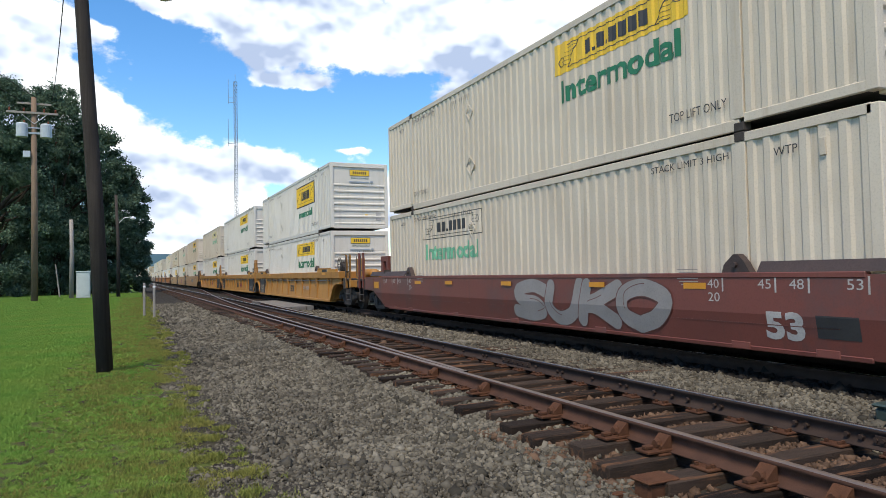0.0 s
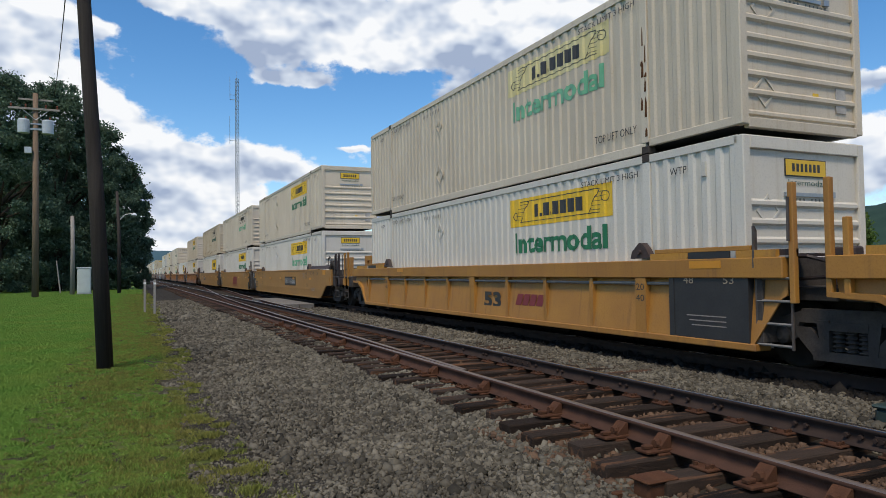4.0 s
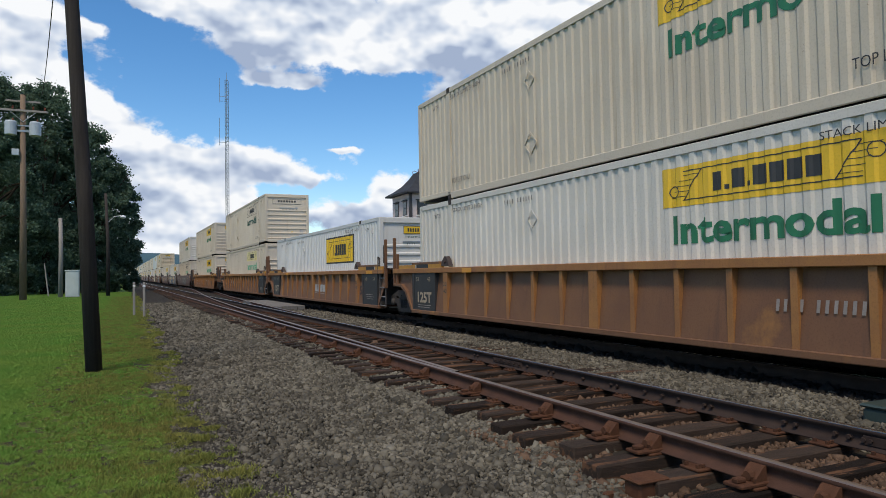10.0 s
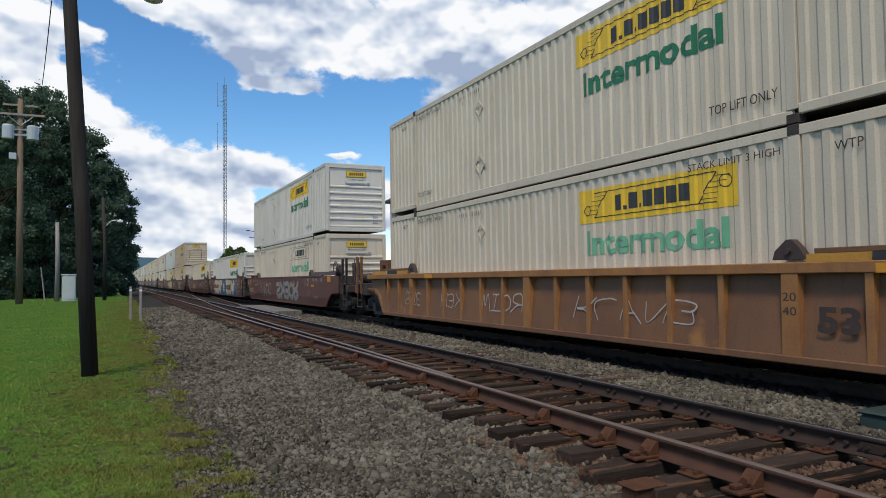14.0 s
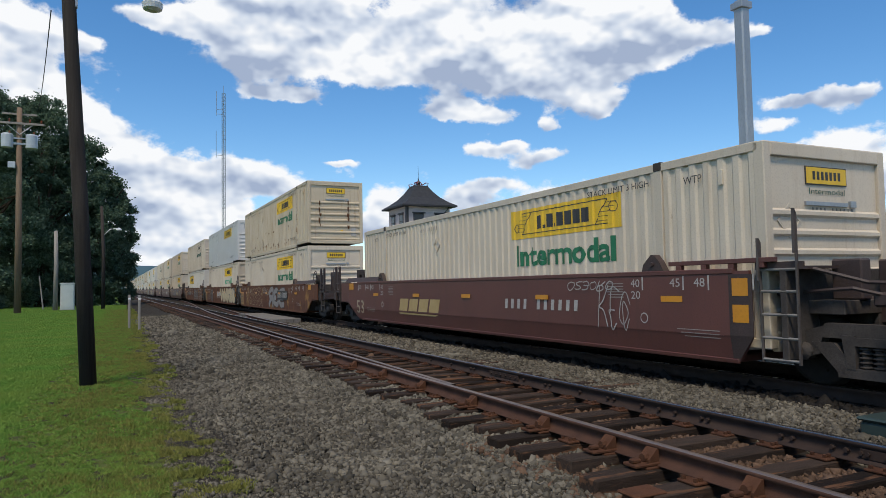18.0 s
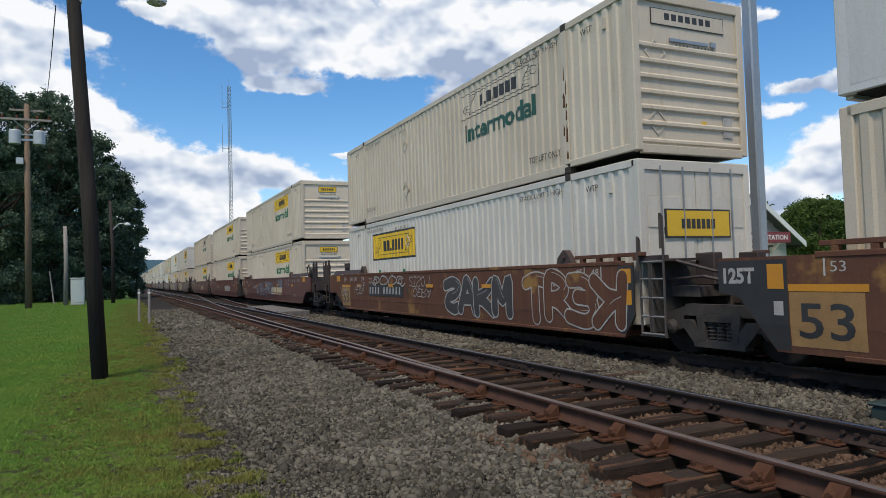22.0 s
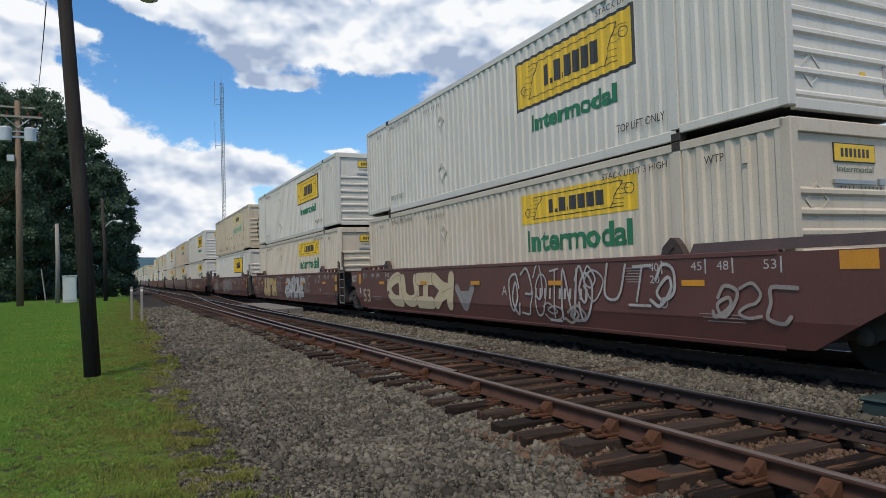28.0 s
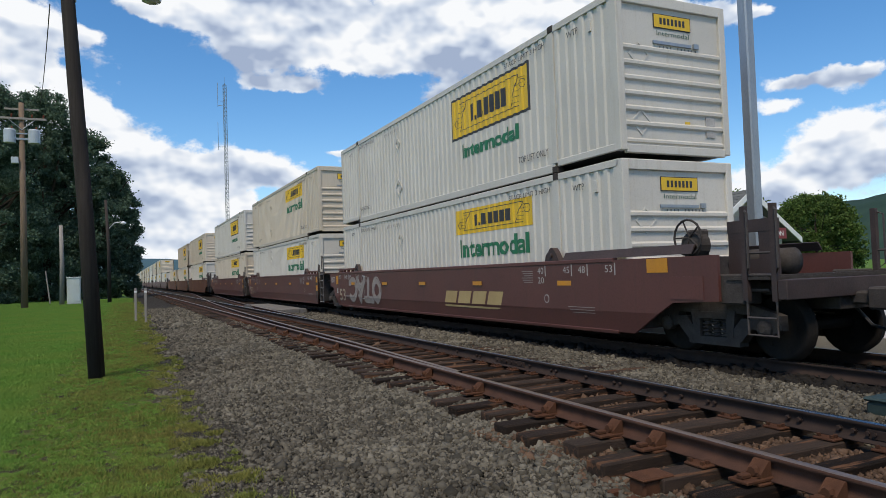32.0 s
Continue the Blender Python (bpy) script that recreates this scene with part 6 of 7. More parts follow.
def dress(cars):
    """Stencils, numbers and spray paint, car by car."""
    for i, (c, s, style, paint) in enumerate(cars):
        if s > 530:
            continue
        stencils(c, style, paint, dark=paint == "tan")
    by = {round(s): c for c, s, _, _ in cars}

    def car(s):
        return by[round(s)]
    graffiti(car(4.95), "SUKO", -4.95, -0.1, 0.31, 1.24, "spray_grey", "brown", 4, 0.30, 0.02, 0.1)
    part("seal", side_box(-7.85, -7.3, 0.48, 0.76, -SX - 0.001, 0.003), M["black"], car(4.95), "dark stencilled data panel")
    number_panel(car(28.3), -4.7, -3.3, 0.68, 0.17, None, 0.06)
    number_panel(car(89.9), -3.5, -0.9, 0.84, 0.26, "black")
    number_panel(car(128.2), 3.3, 5.2, 0.84, 0.2, "black")
    lettering("A", -SX - 0.005, -1.25, 0.86, 0.26, M["ink"], car(89.9))
    lettering("B", -SX - 0.005, 1.62, 0.86, 0.22, M["ink"], car(128.2))
    emblem(car(109.1), -1.9, 0.4, 0.45, 1.15, "red_trim")
    emblem(car(66.9), -3.1, -2.0, 0.52, 0.86, "red_trim", 0.055)
    emblem(car(47.7), -3.15, -2.0, 0.52, 0.86, "red_trim", 0.055)
    lettering("C", -SX - 0.013, -1.33, 1.29, 0.13, M["ink"], car(47.7))
    lettering("B", -SX - 0.013, 1.1, 1.29, 0.13, M["ink"], car(28.3))
    number_panel(car(151.8), -5.05, -3.6, 0.80, 0.16, None, 0.065, "faint")
    number_panel(car(190.7), 2.6, 5.3, 0.80, 0.2, None, 0.065, "faint")
    emblem(car(171.3), -1.9, -0.2, 0.55, 0.95, "mark_white", 0.055)
    for tag, y0, y1, sd in (("SOTE", 5.5, 6.6, 1), ("HEK", 3.0, 4.2, 2), ("MIOR", 0.2, 2.0, 3), ("KLANE", -4.6, -1.6, 5)):
        scrawl(car(213.9), tag, y0, y1, 0.60, 0.98, "spray_white", sd, 0.026, 0.066)
    k11 = car(237.3)
    scrawl(k11, "WERKO", 2.0, 5.0, 0.5, 1.3, "spray_white", 8, 0.03)
    graffiti(k11, "SKEOR", -4.2, 0.8, 0.4, 1.35, "spray_grey", "ink", 9, 0.24)
    k12 = car(257.0)
    part("graffiti_ground", side_box(-5.5, 6.1, 0.31, 1.45, -SX - 0.001, 0.003), M["spray_blue"], k12, "blue spray-painted background")
    graffiti(k12, "SIBAL", 1.15, 5.95, 0.31, 1.45, "spray_cream", "ink", 21, 0.36, 0.022, 0.0, 0.04)
    graffiti(k12, "IOA", -5.0, -0.70, 0.31, 1.45, "spray_cream", "ink", 25, 0.38, 0.035, 0.0, 0.03)
    scrawl(k12, "SXE", -6.7, -5.6, 0.36, 0.62, "spray_white", 26, 0.03)
    scrawl(k12, "@@@", -7.6, -5.4, 0.85, 1.40, "faint", 27, 0.04)
    bm = bmesh.new()
    for k, a0 in enumerate((-0.62, 0.0, 0.62)):
        leaf = [(0.0, 0.0), (0.13, 0.24), (0.0, 0.62), (-0.13, 0.24)]
        side_poly(bm, -SX - 0.0135 - 0.0003 * k, rounded([(0.22 + p * math.cos(a0) + q * math.sin(a0), 0.72 + q * math.cos(a0) - p * math.sin(a0)) for p, q in leaf]))
    for k in range(3):
        side_poly(bm, -SX - 0.015, [(0.62, 0.66 - 0.09 * k), (0.62, 0.71 - 0.09 * k), (-0.18, 0.71 - 0.09 * k), (-0.18, 0.66 - 0.09 * k)])
    part("graffiti_leaf", bm, M["spray_cream"], k12, "three-leaf shape over stripes")
    for y, z, w in ((0.0, 0.85, 0.5), (3.1, 1.3, 0.3), (-2.0, 0.5, 0.35), (-5.0, 1.1, 0.35), (5.2, 0.6, 0.3), (-4.7, 0.7, 0.4)):
        bm = bmesh.new()
        side_poly(bm, -SX - 0.0165, [(y + w * 0.55 * math.cos(a), z + 0.06 * math.sin(a) * (1 + 0.3 * math.sin(3 * a))) for a in (k * 0.393 for k in range(16))])
        part("graffiti_spot", bm, M["spray_pale"], k12)
    part("number_panel", side_box(3.2, 6.0, 0.80, 1.06, -SX - 0.0200, 0.003), M["brown"], k12)
    number_panel(k12, 3.75, 5.95, 0.86, 0.15, None, -0.0205)
    lettering("C", -SX - 0.0245, 3.55, 0.84, 0.19, M["mark_white"], k12, bold=0.01)
    part("notice_panel", side_box(-3.2, -1.5, 0.70, 1.04, -SX - 0.0200, 0.003), M["brown"], k12)
    lettering("LD LMT 118500 PER UNIT", -SX - 0.0245, -1.55, 0.84, 0.12, M["mark_white"], k12, width=1.45)
    k13 = car(276.3)
    emblem(k13, 1.7, 4.5, 0.55, 1.0, "spray_yellow")
    number_panel(k13, -4.4, -1.5, 0.86, 0.2, None)
    scrawl(k13, "KE@", -5.6, -4.8, 0.6, 1.3, "spray_white", 12)
    scrawl(k13, "OSEORO", -5.2, -3.9, 1.24, 1.40, "spray_white", 13, 0.018)
    k14 = car(300.1)
    graffiti(k14, "RGE", -4.4, -0.3, 0.36, 1.42, "spray_grey", "trim_dark", 31, 0.24, 0.04, 0.1, 0.08)
    number_panel(k14, -4.9, -2.6, 0.88, 0.26, "black", -0.016)
    graffiti(k14, "REEBR", 1.1, 5.1, 0.36, 1.40, "rusty_tan", "spray_cream", 32, 0.20, 0.016, 0.12, 0.08)
    scrawl(k14, "SAPB", 4.9, 6.6, 0.5, 1.2, "spray_cream", 33, 0.022)
    scrawl(k14, "BIB", 0.35, 1.15, 1.10, 1.40, "spray_white", 34, 0.024)
    scrawl(k14, "WAFEM", -0.45, 0.35, 0.98, 1.30, "spray_white", 35, 0.022)
    k15 = car(319.2)
    graffiti(k15, "NAWNES", -8.0, -0.8, 0.31, 1.45, "spray_cream", "ink", 41, 0.36, 0.03, -0.45, 0.10)
    graffiti(k15, "SP", 2.6, 5.0, 0.34, 1.40, "trim_dark", "spray_white", 42, 0.26, 0.03)
    scrawl(k15, "@UK", -8.0, -6.9, 1.05, 1.42, "spray_pale", 43, 0.03)
    scrawl(k15, "HEX@", 5.2, 6.9, 0.45, 1.3, "faint", 44, 0.03)
    emblem(k15, -0.8, 1.3, 0.70, 1.16, "mark_white")
    k16 = car(338.9)
    graffiti(k16, "SAKM", -4.3, -0.65, 0.36, 1.36, "trim_dark", "spray_white", 51, 0.26, 0.035)
    graffiti(k16, "TREK", -8.0, -4.55, 0.34, 1.40, "rusty_tan", "spray_white", 57, 0.24, 0.03)
    number_panel(k16, 2.2, 5.4, 0.84, 0.22, "black")
    lettering("A", -SX - 0.006, 2.0, 0.86, 0.26, M["ink"], k16)
    for tag, y0, y1, z0, z1, sd in (("XE@", 7.9, 8.7, 0.7, 1.1, 58), ("HE@K", 5.9, 6.9, 0.8, 1.15, 53), ("SISOL", 0.2, 1.7, 1.08, 1.38, 54), ("OERA", 0.1, 1.4, 0.80, 1.04, 55), ("@OO@", 2.0, 4.9, 1.12, 1.44, 56)):
        scrawl(k16, tag, y0, y1, z0, z1, "spray_white", sd, 0.045 if sd == 56 else 0.022)
    k17 = car(362.6)
    number_panel(k17, 3.2, 4.6, 0.90, 0.2, None)
    scrawl(k17, "*XEATHE*ROY", -1.9, 3.3, 0.5, 1.30, "spray_pale", 61, 0.048)
    scrawl(k17, "AWA.", -4.7, -3.1, 0.98, 1.42, "spray_pale", 62, 0.05, wild=0.03, plain=True)
    emblem(k17, -4.1, -1.2, 0.62, 1.0, "spray_cream")
    k18 = car(382.3)
    emblem(k18, -4.2, -1.1, 0.66, 1.06, "mark_white")
    number_panel(k18, 2.2, 4.4, 0.84, 0.18, None)
    emblem(car(401.5), -3.6, -1.2, 0.6, 1.0, "spray_cream")
    k20 = car(425.9)
    graffiti(k20, "DUIK", 1.2, 6.0, 0.38, 1.42, "spray_cream", "brown", 71, 0.32, 0.02)
    graffiti(k20, "A", 0.2, 1.3, 0.40, 1.10, "spray_grey", "brown", 72, 0.3)
    scrawl(k20, "@E@IN@", -4.2, -1.3, 0.42, 1.42, "spray_white", 73, 0.045, wild=0.14)
    scrawl(k20, "@UI@", -6.3, -3.9, 0.74, 1.42, "spray_white", 74, 0.045, wild=0.12)
    scrawl(k20, "@@", -4.0, -2.6, 0.36, 0.72, "faint", 76, 0.045)
    scrawl(k20, "@SC", -8.2, -6.9, 0.60, 1.1, "faint", 75, 0.05)
    number_panel(k20, -4.2, -2.2, 0.80, 0.2, None)
    lettering("A", -SX - 0.006, -1.0, 0.84, 0.22, M["mark_white"], k20)
    k21 = car(445.6)
    graffiti(k21, "OST", 0.9, 2.8, 0.45, 1.43, "brown", "spray_white", 84, 0.24, 0.022)
    graffiti(k21, "TELK", 2.5, 6.05, 0.36, 1.43, "spray_yellow", "trim_dark", 81, 0.36, 0.035)
    lettering("C", -SX - 0.016, 3.6, 0.82, 0.24, M["mark_white"], k21)
    graffiti(k21, "SKRONE", -3.4, 0.5, 0.36, 1.42, "spray_white", "trim_dark", 82, 0.26, 0.018, 0.3, 0.12)
    scrawl(k21, "KOE", -4.4, -3.3, 0.7, 1.4, "spray_white", 83, 0.03)
    scrawl(k21, "WAS", 7.0, 7.7, 0.95, 1.3, "spray_cream", 85, 0.02)
    scrawl(k21, "RES", 6.1, 6.8, 0.90, 1.2, "spray_cream", 86, 0.02)
    k22 = car(465.2)
    number_panel(k22, 3.0, 5.4, 0.86, 0.2, None)
    scrawl(k22, "SKRON", -0.75, 2.7, 0.42, 1.36, "spray_white", 91, 0.05, 0.0, 0.15, 0.14)
    scrawl(k22, "@EX@N", -0.70, 2.65, 0.46, 1.30, "spray_white", 90, 0.035, 0.001, -0.1, 0.12)
    scrawl(k22, "SKRON", -0.70, 2.6, 0.50, 1.26, "faint", 96, 0.13, 0.004)
    scrawl(k22, "YOY", -2.0, -0.9, 0.60, 1.42, "spray_white", 97, 0.07)
    scrawl(k22, "HEA", -2.6, -1.9, 1.1, 1.4, "faint", 98, 0.035)
    graffiti(k22, "BOB", -5.3, -2.5, 0.34, 1.42, "brown", "spray_white", 92, 0.19, 0.03)
    graffiti(k22, "KAT", 5.6, 7.5, 0.42, 1.25, "spray_grey", "brown", 95, 0.26, 0.02)
    k23 = car(489.2)
    emblem(k23, -4.2, -1.2, 0.52, 0.92, "spray_yellow")
    graffiti(k23, "CATO", 3.4, 7.0, 0.40, 1.40, "faint", "brown", 99, 0.24, 0.02)
    scrawl(k23, "KI", 5.0, 5.9, 0.6, 1.4, "spray_white", 94, 0.03)


def crease(cars, z0=0.62, slope=0.17):
    """Below a crease the smooth car sides, and what is painted on them, lean inwards."""
    done = set()
    for c, s, style, paint in cars:
        if style != "smooth":
            continue
        zc = 0.74 if paint == "red" else z0
        lean = 0.06 if "tan" in paint else slope
        for ob in c.children:
            if ob.data is None or ob.data.name in done or ob.name.startswith(("truck", "rung", "ladder", "coupler", "floor")):
                continue
            m = ob.matrix_basis
            vs = [m @ v.co for v in ob.data.vertices]
            if not vs or min(v.z for v in vs) >= zc or max(abs(v.x) for v in vs) < SX - 0.02 or min(v.z for v in vs) < 0.2:
                continue
            done.add(ob.data.name)
            bm = bmesh.new()
            bm.from_mesh(ob.data)
            bm.transform(m)
            if max(v.z for v in vs) > zc:
                bmesh.ops.bisect_plane(bm, geom=bm.verts[:] + bm.edges[:] + bm.faces[:], plane_co=(0, 0, zc), plane_no=(0, 0, 1), dist=1e-5)
            for v in bm.verts:
                if v.co.z < zc and abs(v.co.x) > SX - 0.07:
                    v.co.x -= math.copysign(lean * (zc - v.co.z), v.co.x)
            bm.transform(m.inverted())
            bm.to_mesh(ob.data)
            bm.free()


cars = train()
dress(cars)
crease(cars)

# ---------------------------------------------------------------- poles, wires and lamps
def bearing(az, dist):
    return dist * math.sin(radians(az)), dist * math.cos(radians(az))


def poles():
    # dark leaning pole on the grass, with a lamp arm at its top
    p = tagged(new("utility_pole"), "dark creosoted timber pole leaning beside the gravel", "utility pole")
    p.location = (-0.39, 13.67, -0.32)
    top = Vector((-0.50, 0.0, 9.4))
    part("shaft", tube(bmesh.new(), [(0, 0, 0), top * 0.35 + Vector((0.02, 0, 0)), top * 0.7, top], 0.140, 14, 0.105), M["dark_pole"], p, smooth=True)
    a = top * 0.738
    part("lamp_arm", bars([a, a + Vector((0.12, 0, 0.12)), a + Vector((0.55, 0, 0.28)), a + Vector((1.25, 0, 0.20))], r=0.028), M["galv"], p, "curved steel lamp arm")
    part("bracket", boxes((a.x - 0.03, a.x + 0.14, a.y - 0.06, a.y + 0.06, a.z - 0.16, a.z + 0.10), bevel=0.01), M["galv"], p)
    part("lamp_head", lathe(bmesh.new(), [(0.04, 0.12), (0.12, 0.10), (0.19, 0.0), (0.17, -0.10), (0.08, -0.14)], "z", 14, tuple(a + Vector((1.38, 0, 0.12)))), M["lamp_glass"], p, "round glass street lamp head")
    # tall pole with transformers
    x, y = -6.82, 63.2
    t = tagged(new("utility_pole"), "weathered timber pole with grey transformers and cross-arms", "utility pole")
    t.location = (x, y, -0.3)
    part("shaft", tube(bmesh.new(), [(0, 0, 0), (0, 0, 8), (-0.05, 0, 16.4)], 0.26, 12, 0.19), M["pole"], t, smooth=True)
    part("cross_arm", boxes((-1.9, 1.7, -0.30, -0.18, 15.0, 15.17), bevel=0.01), M["grey_wood"], t)
    part("cross_arm", boxes((-1.25, 1.15, 0.18, 0.30, 15.85, 16.0), bevel=0.01), M["grey_wood"], t)
    part("brace", bars([(-0.9, -0.24, 15.0), (0, -0.24, 14.2)], [(0.9, -0.24, 15.0), (0, -0.24, 14.2)], r=0.03), M["galv"], t)
    for dx in (-1.7, -0.7, 0.7, 1.5):
        part("insulator", lathe(bmesh.new(), [(0.03, 15.17), (0.08, 15.25), (0.05, 15.31), (0.09, 15.37), (0.03, 15.45)], "z", 8, (dx, -0.24, 0)), M["brick"], t)
    for dx in (-0.85, 0.83):
        can = part("transformer", lathe(bmesh.new(), [(0.05, 13.1), (0.42, 13.15), (0.42, 14.15), (0.36, 14.25), (0.1, 14.31)], "z", 16, (dx, -0.1, 0)), M["transformer"], t, "pale grey transformer can")
        part("bushing", lathe(bmesh.new(), [(0.04, 14.25), (0.07, 14.35), (0.04, 14.5)], "z", 8, (dx + 0.15, -0.1, 0)), M["brick"], can)
    part("transformer_bracket", boxes((-0.8, 0.8, -0.2, 0.0, 13.4, 13.55), (-0.8, 0.8, -0.2, 0.0, 13.85, 13.95)), M["galv"], t)
    part("meter_box", boxes((-0.75, -0.25, -0.4, -0.05, 11.5, 12.0), bevel=0.02), M["transformer"], t)
    # bare stub, thin lamp pole, posts and cabinet farther along the grass
    s = tagged(new("wooden_post"), "bare silvered timber stub pole on the grass", "pole")
    s.location = (-4.62, 69.0, -0.3)
    part("shaft", tube(bmesh.new(), [(0, 0, 0), (0.05, 0, 4), (0.0, 0, 7.04)], 0.2, 10, 0.15), M["grey_wood"], s, smooth=True)
    s = tagged(new("street_lamp"), "thin dark timber pole with a street lamp arm", "street lamp")
    s.location = (-0.85, 69.0, -0.3)
    part("shaft", tube(bmesh.new(), [(0, 0, 0), (0, 0, 5), (-0.18, 0, 9.36)], 0.17, 10, 0.12), M["dark_pole"], s, smooth=True)
    part("lamp_arm", bars([(0, 0, 6.7), (0.5, 0, 7.25), (1.1, 0, 7.35)], r=0.04), M["galv"], s)
    part("lamp_head", lathe(bmesh.new(), [(0.05, 0.12), (0.2, 0.02), (0.26, -0.1), (0.1, -0.2)], "z", 10, (1.25, 0, 7.3)), M["lamp_glass"], s)
    for px, py in ((0.62, 33.0), (0.98, 31.6)):
        s = tagged(new("marker_post"), "slim pale timber marker post at the gravel's edge", "post", "marker posts")
        s.location = (px, py, -0.32)
        part("shaft", boxes((-0.05, 0.05, -0.05, 0.05, 0, 1.5), bevel=0.012), M["grey_wood"], s)
        part("band", boxes((-0.053, 0.053, -0.053, 0.053, 1.3, 1.38)), M["trim_white"], s)
    s = tagged(new("wooden_post"), "short leaning stake by the trees", "post")
    s.location = (-6.0, 75, -0.3)
    part("shaft", tube(bmesh.new(), [(0, 0, 0), (-0.35, 0, 3.2)], 0.07, 8, 0.05), M["grey_wood"], s)
    c = tagged(new("signal_cabinet"), "pale green-grey equipment cabinet on the grass", "cabinet")
    c.location = (-3.70, 69.5, -0.3)
    part("body", boxes((-0.55, 0.55, -0.4, 0.4, 0.1, 2.35), bevel=0.03), M["cabinet"], c)
    part("lid", boxes((-0.6, 0.6, -0.46, 0.46, 2.35, 2.45), bevel=0.02), M["cabinet"], c)
    part("door", boxes((-0.48, 0.48, -0.43, -0.40, 0.25, 2.28), bevel=0.01), M["cabinet"], c)
    part("plinth", boxes((-0.6, 0.6, -0.45, 0.45, -0.05, 0.1)), M["concrete"], c)
    # cables
    w = tagged(new("overhead_cable"), "thin black cables strung between the poles", "cable")
    a, b = Vector((-1.12, 13.7, 8.3)), Vector((-6.5, 63, 14.6))
    for k, (p0, p1, sag) in enumerate(((Vector((-2.265, 30.0, 12.3)), Vector((-5.55, 63, 16.0)), 0.5), (Vector((-12, 40, 17.0)), Vector((-6.6, 63, 16.0)), 0.4), (Vector((-12, 40, 16.2)), Vector((-7.6, 63, 15.6)), 0.4))):
        pts = [p0.lerp(p1, u) - Vector((0, 0, sag * 4 * u * (1 - u))) for u in np.linspace(0, 1, 14)]
        part("cable", tube(bmesh.new(), pts, 0.022, 5), M["wire"], w)


def lattice_tower():
    x, y = bearing(7.92, 232)
    t = tagged(new("radio_tower"), "tall slender steel lattice radio mast", "radio tower")
    t.location = (x, y, -0.3)
    h, r = 65.5, 0.62
    legs = [Vector((r * math.cos(a), r * math.sin(a), 0)) for a in (0.3, 0.3 + 2.094, 0.3 + 4.189)]
    for l in legs:
        part("leg", bars([l, l + Vector((0, 0, h))], r=0.07), M["galv_tower"], t)
    bm = bmesh.new()
    n = 52
    for k in range(n):
        z0, z1 = h * k / n, h * (k + 1) / n
        for i in range(3):
            p, q = legs[i], legs[(i + 1) % 3]
            tube(bm, [p + Vector((0, 0, z0)), q + Vector((0, 0, z1))], 0.045, 4)
            tube(bm, [p + Vector((0, 0, z1)), q + Vector((0, 0, z1))], 0.04, 4)
    part("lacing", bm, M["galv_tower"], t, "zigzag lattice bracing")
    part("antenna", bars([(-2.2, 0, 58), (-2.2, 0, 66)], [(-2.2, 0, 58.5), (0, 0, 58.5)], [(-2.2, 0, 60), (0, 0, 60)], r=0.07), M["galv_tower"], t)
    part("antenna", bars([(-2.3, 0, 44), (-2.3, 0, 53)], [(-2.3, 0, 45), (0, 0, 45)], r=0.07), M["galv_tower"], t)
    part("tip", bars([(0, 0, 65), (0, 0, 68)], r=0.05), M["galv_tower"], t)


M["galv_tower"] = material("weathered tower steel", (0.24, 0.27, 0.30), (0.20, 0.22, 0.25), 0.6, 0.2, scale=0.5)


# ---------------------------------------------------------------- trees
def tree(x, y, h, crown, seed, mt="leaf", n=9000, leaf=0.34, z=-0.3, label="large dark leafy deciduous tree on the lawn", low=0.12):
    """Tapered trunk and limbs with a ragged crown of small leaves. crown: half width."""
    rng = np.random.default_rng(seed)
    t = tagged(new("tree"), label, "tree")
    t.location = (x, y, z)
    bm = tube(bmesh.new(), [(0, 0, 0), (0.1, 0, h * 0.2), (-0.1, 0.1, h * 0.45), (0.1, 0, h * 0.8)], h * 0.022, 10, h * 0.006)
    part("trunk", bm, M["bark"], t, smooth=True)
    tips = []
    for k in range(11):
        a = k * 2.4 + rng.uniform(-0.4, 0.4)
        z0 = h * rng.uniform(0.16, 0.55)
        reach = crown * rng.uniform(0.55, 0.95)
        tip = Vector((math.cos(a) * reach, math.sin(a) * reach, z0 + h * rng.uniform(0.08, 0.36)))
        mid = Vector((math.cos(a) * reach * 0.5, math.sin(a) * reach * 0.5, z0 + h * 0.10))
        part("limb", tube(bmesh.new(), [(0, 0, z0), mid, tip], h * 0.010, 6, h * 0.003), M["bark"], t)
        tips.append(tip)
    clumps = []
    for k in range(260):
        u = rng.uniform(low, 1.0)
        r = crown * math.sqrt(max(0.02, 1 - ((u - 0.42) / 0.60) ** 2)) * rng.uniform(0.55, 0.96)
        a = rng.uniform(0, 6.283)
        clumps.append((r * math.cos(a), r * math.sin(a), u * h, crown * rng.uniform(0.08, 0.19)))
    c = np.array(clumps)
    pick = rng.integers(0, len(c), n)
    d = rng.normal(size=(n, 3))
    d /= np.linalg.norm(d, axis=1)[:, None]
    pos = c[pick, :3] + d * (c[pick, 3] * np.abs(rng.normal(0.72, 0.36, n)))[:, None] * np.array([1, 1, 0.8])
    u, w = rng.normal(size=(n, 3)), rng.normal(size=(n, 3))
    u /= np.linalg.norm(u, axis=1)[:, None]
    w -= (w * u).sum(1)[:, None] * u
    w /= np.linalg.norm(w, axis=1)[:, None]
    s = leaf * rng.uniform(0.6, 1.3, n)[:, None]
    quad = np.stack([pos + u * s, pos + w * s * 0.7, pos - u * s, pos - w * s * 0.7], 1).reshape(-1, 3)
    part("crown", raw_mesh("crown", quad, np.arange(n * 4).reshape(n, 4), 4), M[mt], t, "dense ragged foliage")
    return t


